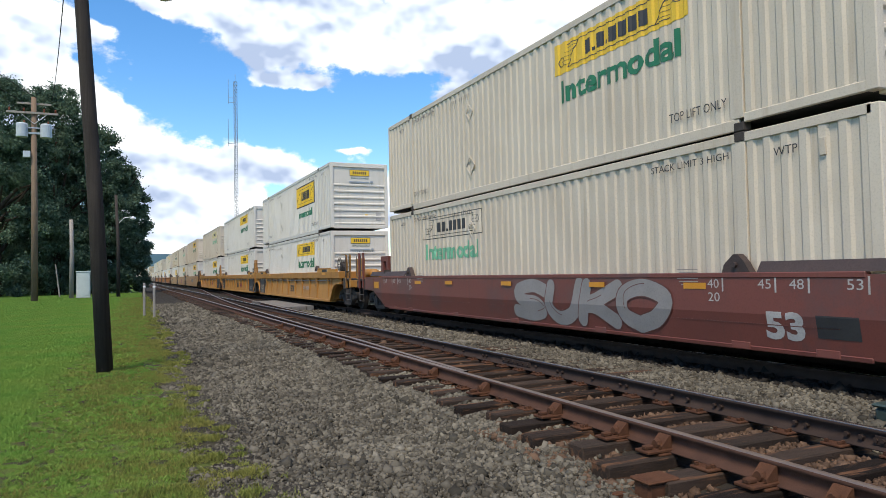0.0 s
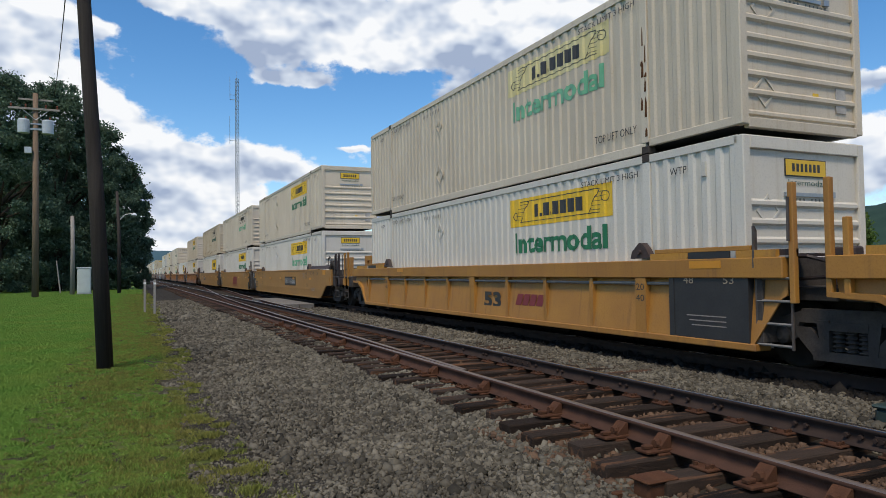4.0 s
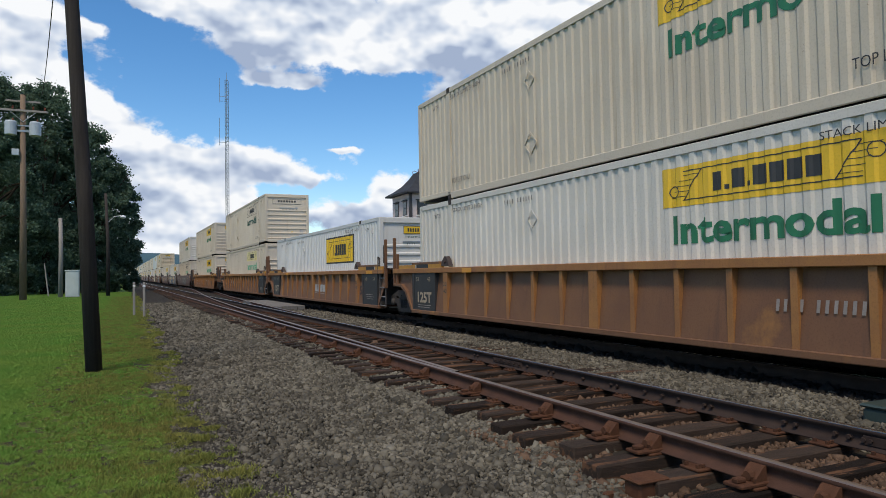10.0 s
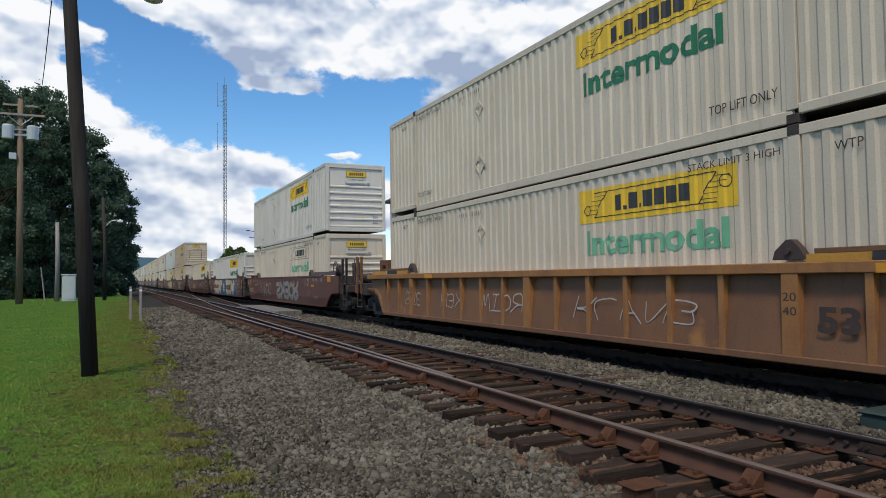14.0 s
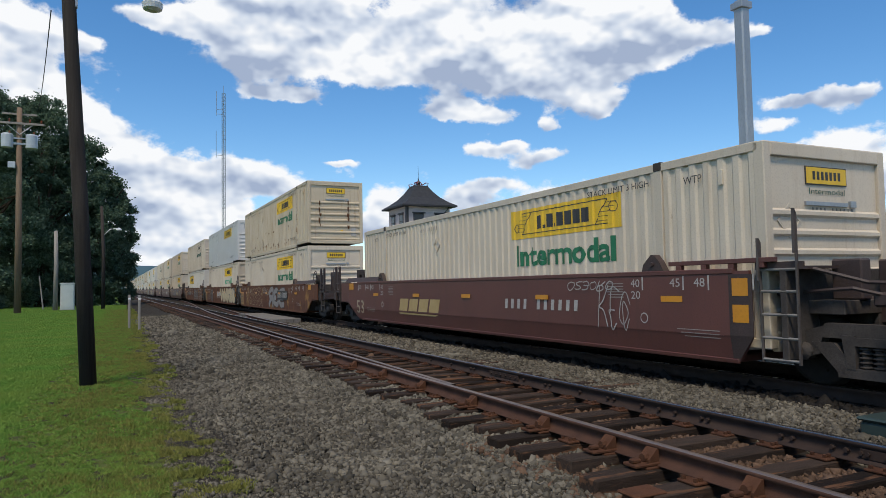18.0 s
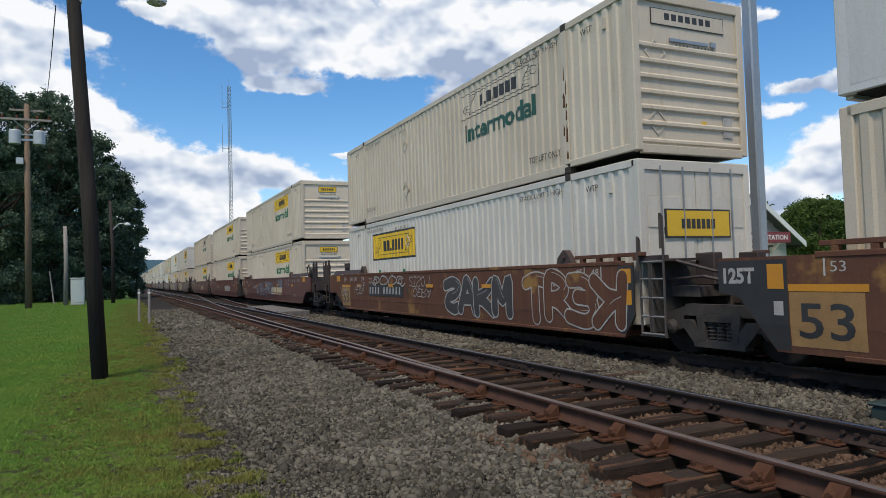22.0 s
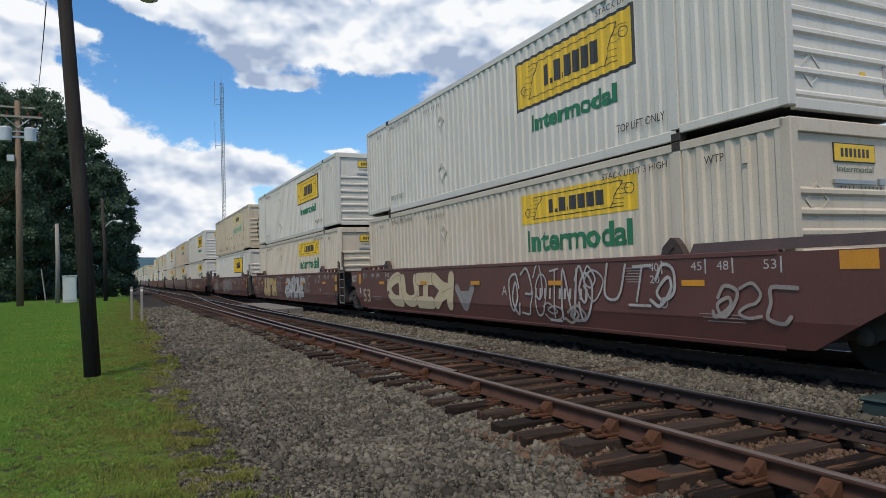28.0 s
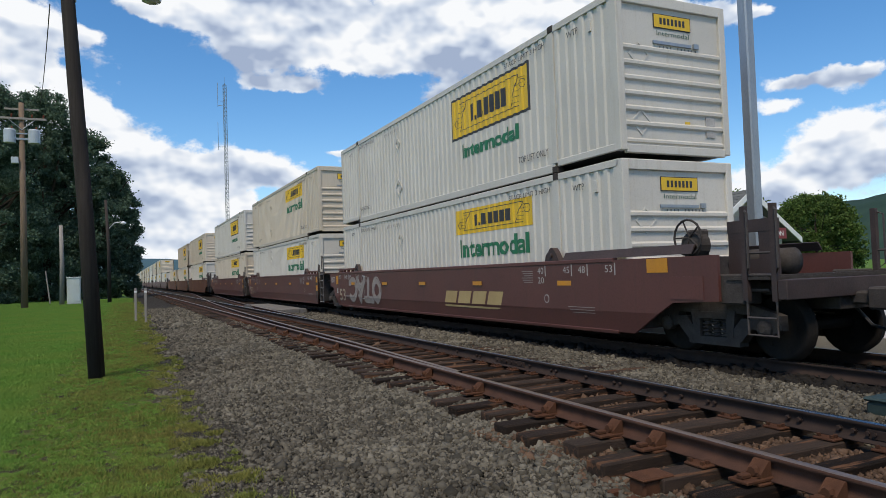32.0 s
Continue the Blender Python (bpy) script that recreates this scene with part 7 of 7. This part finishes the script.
def woods():
    for i, (x, y, h, r) in enumerate(((-12.5, 84, 22.5, 6.5), (-7.4, 88, 23.0, 6.2), (-3.6, 90, 19.5, 5.2), (-0.9, 92, 15.0, 3.9), (-17, 96, 22, 7), (-10, 104, 20, 7))):
        tree(x, y, h, r, 20 + i, n=76000 if y < 95 else 30000, leaf=0.135 if y < 95 else 0.22, low=0.02)
    for i, (x, y, h, r) in enumerate(((46, 52, 8.6, 3.2), (50, 44, 7.8, 3.4), (55, 40, 7.4, 3.8), (58, 62, 9.5, 4.0), (64, 47, 8.0, 4.2), (70, 52, 8.5, 4.5), (53, 66, 9.0, 3.6))):
        tree(x, y, h, r, 60 + i, "leaf_light", 17000, 0.125, label="green leafy tree behind the station", low=0.05)
    for i, (x, y) in enumerate(((34, 160), (42, 168), (27, 175), (60, 190))):
        tree(x, y, 9.5, 4.5, 80 + i, "leaf_light", 2600, 0.5, label="distant leafy tree beyond the tracks", low=0.05)


def hills():
    def ridge(name, label, dist, az0, az1, heights, mt, seed):
        co, n = [], 90
        for k in range(n + 1):
            a = radians(az0 + (az1 - az0) * k / n)
            u = k / n * (len(heights) - 1)
            i = min(int(u), len(heights) - 2)
            h = heights[i] + (heights[i + 1] - heights[i]) * (u - i)
            h *= 1 + 0.05 * noise.noise(Vector((k * 0.35, seed, 0))) + 0.03 * noise.noise(Vector((k * 1.7, seed, 5)))
            for f, g in ((1.0, 0.0), (1.06, 0.55), (1.14, 0.9), (1.2, 1.0), (1.4, 0.0)):
                d = dist * f
                co.append((d * math.sin(a), d * math.cos(a), -2 + g * h * f))
        fs = [(5 * k + j, 5 * k + 5 + j, 5 * k + 6 + j, 5 * k + 1 + j) for k in range(n) for j in range(4)]
        ob = part(name, raw_mesh(name, co, fs, 4), M[mt], smooth=True)
        tagged(ob, label, "hill", kind="structure")
    ridge("backdrop", "blue-green wooded ridge on the horizon", 2400, -25, 30, [60, 70, 95, 92, 70, 50, 30, 10], "hill", 1)
    ridge("backdrop", "dark wooded hillside beyond the station", 900, 28, 95, [5, 25, 60, 78, 82, 70, 60], "hill_near", 2)


# ---------------------------------------------------------------- station and platform
def gable_house(name, label, x0, x1, y0, y1, eave, ridge, wall, roof, over=0.7, cat="building", trim="trim_dark"):
    """A long building with its ridge along the track."""
    b = tagged(new(name), label, cat)
    xm = (x0 + x1) / 2
    zb = -0.3
    part("wall", boxes((x0, x1, y0, y1, zb, eave)), M[wall], b)
    for y, t in ((y0, 1), (y1, -1)):
        part("gable", prism(bmesh.new(), [(x0, eave), (x1, eave), (xm, ridge - 0.2)], "y", y, y + t * 0.2), M[wall], b)
    k = (ridge - eave) / (xm - x0)
    for s in (-1, 1):
        xe = xm + s * (xm - x0 + over)
        ze = ridge - k * (xm - x0 + over)
        part("roof", prism(bmesh.new(), [(xm, ridge), (xe, ze), (xe, ze + 0.16), (xm, ridge + 0.18)], "y", y0 - over, y1 + over), M[roof], b)
        if s < 0 and roof == "shingle":
            n = 15
            for i in range(n):
                ua, ub = i / n, (i + 1.1) / n
                pa, pb = (xm + (xe - xm) * ua, ridge + 0.18 + (ze + 0.16 - ridge - 0.18) * ua), (xm + (xe - xm) * ub, ridge + 0.18 + (ze + 0.16 - ridge - 0.18) * ub)
                part("shingle_course", prism(bmesh.new(), [(pa[0], pa[1] + 0.004), (pb[0], pb[1] + 0.004), (pb[0] - 0.008, pb[1] + 0.03), (pa[0], pa[1] + 0.008)], "y", y0 - over, y1 + over), M[roof], b)
        for y in (y0 - over - 0.03, y1 + over + 0.03):
            part("bargeboard", prism(bmesh.new(), [(xm, ridge - 0.16), (xe, ze - 0.14), (xe, ze + 0.17), (xm, ridge + 0.19)], "y", y - 0.03, y + 0.03), M[trim], b)
        part("fascia", boxes((min(xe, xe + s * 0.05), max(xe, xe + s * 0.05), y0 - over, y1 + over, ze - 0.1, ze + 0.17)), M["trim_dark"], b)
    return b


def window(parent, x, y, z, w, h, face):
    """A dark sash window with frame and sill on a wall facing -x or -y."""
    def bx(a0, a1, z0, z1, d0, d1):
        return (x + a0, x + a1, y - d1, y - d0, z0, z1) if face == "end" else (x - d1, x - d0, y + a0, y + a1, z0, z1)
    f = part("window", boxes(bx(-w / 2 - 0.1, w / 2 + 0.1, z - 0.1, z + h + 0.1, 0.0, 0.06)), M["trim_dark"], parent)
    for s in (0, 1):
        part("pane", boxes(bx(-w / 2, w / 2, z + s * h / 2 + 0.03, z + (s + 1) * h / 2 - 0.03, 0.06, 0.075)), M["glass"], f)
    part("sill", boxes(bx(-w / 2 - 0.2, w / 2 + 0.2, z - 0.18, z - 0.1, 0.0, 0.16)), M["trim_white"], f)
    part("hood", boxes(bx(-w / 2 - 0.25, w / 2 + 0.25, z + h + 0.1, z + h + 0.22, 0.0, 0.2)), M["trim_dark"], f)


def station():
    pav = part("platform", boxes((11.3, 27.5, -40, 160, -0.6, 0.06)), M["concrete"])
    tagged(pav, "pale concrete station platform behind the train", "platform", kind="structure")
    wing = gable_house("station_wing", "low station wing with grey shingle roof and white bargeboards", 28.0, 34.2, 27.0, 39.4, 3.0, 5.15, "siding", "shingle", trim="trim_white")
    for dx in (0.9, 2.3, 3.8, 5.2):
        part("bracket", bars([(28 + dx, 27.0, 2.2), (28 + dx, 26.35, 2.95)], r=0.05), M["trim_white"], wing)
    for y in (29, 31.5, 34, 36.5):
        window(wing, 28.0, y, 0.9, 1.0, 1.5, "side")
    window(wing, 30.0, 27.0, 0.9, 0.9, 1.4, "end")
    window(wing, 32.2, 27.0, 0.9, 0.9, 1.4, "end")
    sgn = part("name_board", boxes((28.7, 33.6, 26.22, 26.28, 2.62, 3.22), bevel=0.01), M["red_trim"], wing, "maroon station name board with white letters")
    lettering("LEWISTOWN  STATION", 28.95, 26.212, 2.80, 0.26, M["trim_white"], wing, width=4.4, bold=0.01, face="end")
    part("siding", boxes(*[(29.0, 33.2, 26.96, 26.99, 3.12 + 0.14 * k, 3.23 + 0.14 * k) for k in range(6)]), M["stucco"], wing)
    # porch gable facing the track
    porch = tagged(new("station_porch"), "open porch gable with white bargeboards on the platform", "porch")
    y0, y1, xf, xb, eave, rid = 30.3, 37.1, 26.0, 30.5, 3.25, 4.80
    ym = (y0 + y1) / 2
    for s in (-1, 1):
        ye = ym + s * (ym - y0 + 0.4)
        ze = rid - (rid - eave) / (ym - y0) * (ym - y0 + 0.4)
        part("roof", prism(bmesh.new(), [(ym, rid), (ye, ze), (ye, ze + 0.14), (ym, rid + 0.15)], "x", xf - 0.4, xb), M["shingle"], porch)
        part("bargeboard", prism(bmesh.new(), [(ym, rid - 0.06), (ye, ze - 0.08), (ye, ze + 0.15), (ym, rid + 0.17)], "x", xf - 0.46, xf - 0.40), M["trim_white"], porch)
        part("post", boxes((xf - 0.1, xf + 0.1, ym + s * 2.5 - 0.1, ym + s * 2.5 + 0.1, 0.06, eave), bevel=0.02), M["trim_white"], porch)
        part("post_brace", bars([(xf, ym + s * 2.5, 2.2), (xf, ym + s * 1.8, 2.9)], r=0.05), M["trim_white"], porch)
    part("gable_boards", prism(bmesh.new(), [(y0 + 0.3, eave), (y1 - 0.3, eave), (ym, rid - 0.1)], "x", xf + 0.1, xf + 0.16), M["trim_dark"], porch)
    part("tie_beam", boxes((xf - 0.08, xf + 0.08, y0, y1, eave - 0.2, eave)), M["trim_dark"], porch)
    # main hall
    hall = gable_house("station_hall", "main station hall with rendered gable and slate roof", 28.3, 33.7, 39.9, 66.0, 5.98, 7.25, "stucco", "dark_roof", 0.75)
    for y in (42, 46, 50, 54, 58, 62):
        window(hall, 28.3, y, 0.9, 1.2, 2.0, "side")
    can = tagged(new("platform_canopy"), "sloped shingle canopy with maroon fascia along the station hall", "canopy")
    part("roof", prism(bmesh.new(), [(28.28, 5.72), (26.1, 4.80), (26.1, 4.90), (28.28, 5.84)], "y", 40.2, 65.6), M["shingle"], can)
    part("fascia", boxes((26.02, 26.10, 40.2, 65.6, 4.66, 4.94)), M["red_trim"], can, "maroon painted fascia board")
    for y in np.arange(41.0, 65.6, 4.0):
        part("post", boxes((26.3, 26.48, y - 0.09, y + 0.09, 0.06, 4.86), bevel=0.02), M["trim_dark"], can)
        part("bracket", bars([(26.4, y, 3.9), (27.3, y, 5.2)], r=0.06), M["trim_dark"], can)
    ch = tagged(new("chimney"), "square red brick chimney on the station roof", "chimney")
    ch.location = (31.0, 49.1, 6.5)
    part("stack", boxes((-0.45, 0.45, -0.45, 0.45, 0, 1.9), bevel=0.02), M["brick"], ch)
    part("cap", boxes((-0.55, 0.55, -0.55, 0.55, 1.9, 2.15), bevel=0.02), M["brick"], ch)
    # tower with flared roof
    tw = tagged(new("station_tower"), "square rendered tower with flared slate roof and finial", "tower")
    tw.location = (31.0, 70.5, -0.3)
    part("wall", boxes((-2.6, 2.6, -2.6, 2.6, 0, 10.4)), M["stucco"], tw)
    prof = [(3.25, 10.25), (3.25, 10.42), (2.55, 10.85), (1.85, 11.4), (1.25, 12.1), (0.85, 12.7), (0.8, 12.85)]
    bm = bmesh.new()
    rings = [[bm.verts.new((sx * r, sy * r, z)) for sx, sy in ((-1, -1), (1, -1), (1, 1), (-1, 1))] for r, z in prof]
    for a, b in zip(rings, rings[1:]):
        for k in range(4):
            bm.faces.new((a[k], a[(k + 1) % 4], b[(k + 1) % 4], b[k]))
    bm.faces.new(rings[0][::-1])
    bm.faces.new(rings[-1])
    part("roof", bm, M["dark_roof"], tw, "flared dark slate roof")
    part("finial", lathe(bmesh.new(), [(0.3, 12.85), (0.14, 13.05), (0.24, 13.25), (0.1, 13.5), (0.03, 13.8), (0.02, 15.1)], "z", 8), M["trim_dark"], tw)
    for k in range(4):
        a = math.pi / 4 + math.pi / 2 * k
        c, d = math.cos(a), math.sin(a)
        part("cresting", bars([(c * 1.05, d * 1.05, 12.85), (c * 1.2, d * 1.2, 13.1), (c * 0.9, d * 0.9, 13.2), (c * 0.5, d * 0.5, 12.98), (c * 0.15, d * 0.15, 13.4)], r=0.05), M["red_trim"], tw)
    for xx in (-1.2, 1.4):
        window(tw, xx, -2.6, 8.0, 1.0, 1.4, "end")
    for yy in (-1.2, 1.2):
        window(tw, -2.6, yy, 8.0, 0.9, 1.4, "side")
    part("corner_board", boxes((-2.68, -2.38, -2.68, -2.38, 5, 10.3)), M["trim_dark"], tw)
    part("downpipe", bars([(2.3, -3.0, 10.2), (1.9, -2.7, 9.6), (1.9, -2.7, 5)], r=0.09), M["trim_dark"], tw)
    # steel lamp mast on the platform
    m = tagged(new("lamp_mast"), "galvanised steel mast bolted to the platform", "lamp post")
    m.location = (12.4, 10.42, 0.06)
    part("shaft", boxes((-0.12, 0.12, -0.12, 0.12, 0.0, 7.45), bevel=0.03), M["galv"], m)
    part("base_plate", boxes((-0.28, 0.28, -0.28, 0.28, 0.0, 0.06), bevel=0.01), M["galv"], m)
    for sx in (-1, 1):
        for sy in (-1, 1):
            part("bolt", lathe(bmesh.new(), [(0.03, 0.06), (0.03, 0.13)], "z", 6, (sx * 0.21, sy * 0.21, 0)), M["galv"], m)
    part("extension", bars([(0.06, 0.0, 7.0), (0.06, 0.0, 9.2)], r=0.075, sides=10), M["galv"], m)
    part("clamp", boxes((-0.16, 0.16, -0.16, 0.16, 7.25, 7.4), bevel=0.01), M["galv"], m)
    # platform sign and globe lamp
    s = tagged(new("station_sign"), "blue enamel station sign on white posts", "sign")
    s.location = (21.6, 22.4, 0.06)
    part("board", boxes((-1.3, 1.3, -0.03, 0.03, 1.55, 2.1), bevel=0.01), M["sign_blue"], s)
    lettering("LEWISTOWN", -1.1, -0.035, 1.70, 0.26, M["trim_white"], s, width=2.2, bold=0.012, face="end")
    for dx in (-1.1, 1.1):
        part("post", boxes((dx - 0.05, dx + 0.05, 0.03, 0.1, 0, 2.2)), M["trim_white"], s)
    g = tagged(new("globe_lamp"), "white post lamp with a glass globe on the platform", "lamp post")
    g.location = (22.5, 26.5, 0.06)
    part("post", tube(bmesh.new(), [(0, 0, 0), (0, 0, 2.5)], 0.06, 10, 0.045), M["trim_white"], g)
    part("globe", lathe(bmesh.new(), [(0.08, 2.5), (0.2, 2.65), (0.2, 2.8), (0.08, 2.95), (0.02, 3.05)], "z", 12), M["lamp_glass"], g)
    # utility poles beyond the station
    for x, y in ((24, 130), (28, 150)):
        u = tagged(new("street_lamp"), "dark street lamp pole beyond the tracks", "street lamp")
        u.location = (x, y, -0.3)
        part("shaft", tube(bmesh.new(), [(0, 0, 0), (0, 0, 11.5)], 0.16, 8, 0.1), M["dark_pole"], u)
        part("lamp_arm", bars([(0, 0, 10.6), (-1.6, 0, 10.9)], r=0.05), M["dark_pole"], u)
        part("lamp_head", boxes((-2.1, -1.5, -0.15, 0.15, 10.8, 10.95), bevel=0.03), M["dark_pole"], u)


def trackside():
    p = part("crossing_panel", boxes(*[(6.3 + 0.34 * k, 6.62 + 0.34 * k, 30.8, 39.6, -0.3, -0.02) for k in range(4)], bevel=0.008), M["panelling"])
    tagged(p, "grey plank crossing panel between the tracks", "crossing", kind="structure")
    b = tagged(new("switch_box"), "rusty steel switch box with rods beside the rail", "switch box")
    b.location = (3.56, 4.05, -0.34)
    part("body", boxes((-0.13, 0.13, -0.09, 0.09, 0.0, 0.14), bevel=0.02), M["plate"], b)
    part("lid", boxes((-0.15, 0.15, -0.11, 0.11, 0.14, 0.165), bevel=0.01), M["plate"], b)
    part("rod", bars([(0.2, 0.02, 0.05), (1.9, 0.02, 0.05)], [(-0.2, -0.05, 0.04), (-0.35, -0.25, 0.02)], r=0.02), M["rail"], b)
    for dy in (-0.1, 0.1):
        part("lug", boxes((-0.3, -0.2, dy - 0.03, dy + 0.03, 0.0, 0.06), bevel=0.01), M["plate"], b)
    b = tagged(new("rail_lubricator"), "dark green metal box between the tracks", "trackside box")
    b.location = (7.05, 4.35, -0.24)
    part("body", boxes((-0.25, 0.25, -0.16, 0.16, 0.0, 0.18), bevel=0.03), M["dark_green"], b)
    part("lid", boxes((-0.27, 0.27, -0.18, 0.18, 0.18, 0.22), bevel=0.02), M["dark_green"], b)


M["dark_green"] = material("dark green enamel", (0.03, 0.05, 0.045), (0.02, 0.035, 0.03), 0.5, scale=4)


def blades(name, label, mt, x, y, base, reach, tall, rng, each=8):
    """Grass: from each root a few thin blades of uneven height lean out at random."""
    x, y = np.repeat(x, each), np.repeat(y, each)
    base, tall = (np.repeat(np.broadcast_to(v, len(x) // each), each) for v in (base, tall))
    n = len(x)
    a = rng.uniform(0, 6.283, n)
    ln = reach * (1 + 0.03 * y) * rng.uniform(0.2, 1.2, n)
    w = 0.0020 + 0.00060 * y
    ux, uy = np.cos(a), np.sin(a)
    tw = a + rng.uniform(0.6, 2.5, n)
    rx, ry = x + rng.normal(0, 0.8, n) * reach, y + rng.normal(0, 0.8, n) * reach
    up = tall * rng.uniform(0.35, 1.15, n)
    co = np.stack([np.stack([rx - np.sin(tw) * w, ry + np.cos(tw) * w, base], 1), np.stack([rx + np.sin(tw) * w, ry - np.cos(tw) * w, base], 1), np.stack([rx + ux * ln, ry + uy * ln, base + up], 1)], 1).reshape(-1, 3)
    ob = part(name, raw_mesh(name, co, np.arange(n * 3).reshape(n, 3), 3), M[mt])
    tagged(ob, label, "grass", kind="stuff")


def verge_height(x, y):
    v = Vector((x * 2.1, y * 1.9, 2))
    return -0.292 + 0.034 * noise.noise(v) + 0.034 * noise.noise(v * 3.1)


def turf():
    """Mown grass on the lawn, and a clumpy yellowish verge that breaks up towards the gravel."""
    rng = np.random.default_rng(9)
    ys = [-4, 0, *np.arange(2, 16, 0.14), *np.arange(16, 40, 0.4), 45, 60, 90]
    us = [0.0, 0.08, *np.linspace(0.16, 1.0, 17)]
    co = []
    for y in ys:
        e = verge_edge(y)
        lo = min(-1.3 + 0.06 * max(0, y - 14), e - 0.3)
        for u in us:
            x = lo + (e + 0.55 - lo) * u
            co.append((x, y, verge_height(x, y) - 0.05 * max(0.0, (u - 0.72) / 0.28) ** 1.2 - (0.05 if u == 0 else 0.0)))
    w = len(us)
    fs = [(j * w + i, j * w + i + 1, j * w + i + w + 1, j * w + i + w) for j in range(len(ys) - 1) for i in range(w - 1)]
    ob = part("verge", raw_mesh("verge", co, fs, 4), M["verge"], smooth=True)
    tagged(ob, "mossy earth verge between the lawn and the gravel", "verge", kind="structure")
    grid = np.linspace(0, 100, 1000)
    edge = np.array([verge_edge(v) for v in grid])

    def lumps(x, y):
        return np.array([noise.noise(Vector((p * 1.3, q * 1.0, 7))) + 0.9 * noise.noise(Vector((p * 4.3, q * 3.7, 1))) + 0.7 * noise.noise(Vector((p * 9.0, q * 8.0, 4))) for p, q in zip(x, y)])

    # lawn, thinning into the verge
    n = 150000
    y = 3.2 + 82 * rng.random(n) ** 2.6
    e = np.interp(y, grid, edge)
    lo = -0.17 * y - 0.7
    x = lo + (e - 0.15 - lo) * rng.random(n)
    near = np.clip((x - (e - 1.7)) / 1.7, 0, 1)
    keep = lumps(x, y) > -2.4 + 2.5 * near + 0.2 * rng.normal(size=n)
    x, y = x[keep], y[keep]
    blades("lawn_grass", "short green mown grass on the lawn", "blade", x, y, [verge_height(p, q) - 0.006 if p > -1.2 else -0.303 for p, q in zip(x, y)], 0.020, 0.018 + 0.0010 * y, rng, 7)
    # verge: lumps of rough grass with bare pits between them
    n = 60000
    y = 3.2 + 62 * rng.random(n) ** 2.4
    e = np.interp(y, grid, edge)
    x = e - 1.75 + 2.15 * rng.random(n) ** 0.8
    near = np.clip((x - (e - 1.75)) / 2.15, 0, 1)
    lump = lumps(x, y)
    keep = (lump > -1.0 + 1.45 * near ** 2.2 + 0.08 * rng.normal(size=n)) & (rng.random(n) < 0.35 + 1.6 * near)
    x, y, near, lump = x[keep], y[keep], near[keep], lump[keep]
    blades("verge_grass", "clumpy yellowish grass along the gravel", "moss", x, y, [verge_height(p, q) - 0.008 for p, q in zip(x, y)], 0.030, 0.012 + 0.034 * np.clip(lump + 0.3, 0, 1.2) + 0.0008 * y, rng, 9)
    # weeds in the gravel
    m = 130
    cx = rng.choice([1.02, 0.85, 0.55, 0.7, 1.05, 0.62], m)
    cy = np.select([cx == 1.02, cx == 0.85, cx == 0.55, cx == 0.7, cx == 1.05], [6.05, 5.5, 5.9, 7.6, 5.2], 9.6)
    blades("weeds", "small weeds sprouting through the gravel", "moss", cx + rng.normal(0, 0.06, m), cy + rng.normal(0, 0.10, m), -0.305, 0.04, 0.05, rng, 12)


poles()
lattice_tower()
woods()
hills()
station()
trackside()
turf()


# ---------------------------------------------------------------- movement
def motions():
    for ob, mid, z in MOVERS:
        walk(ob, [(t, pose(CX, mid - SPEED * t, z)) for t in (0, 8, 16, 24, 32)])
    # the wheels roll at the train's speed; all front and all rear wheelsets share one set of keys
    turn = math.degrees(SPEED / 0.457) / FPS
    for e in (-1, 1):
        first = WHEELS[e][0]
        walk(first, [(k / FPS, pose(0, e * 0.915, 0.457, turn * k)) for k in range(32 * FPS + 1)])
        keys = first.animation_data
        for w in WHEELS[e][1:]:
            w.rotation_mode = "QUATERNION"
            data = w.animation_data_create()
            data.action = keys.action
            data.action_slot = keys.action_slot


motions()
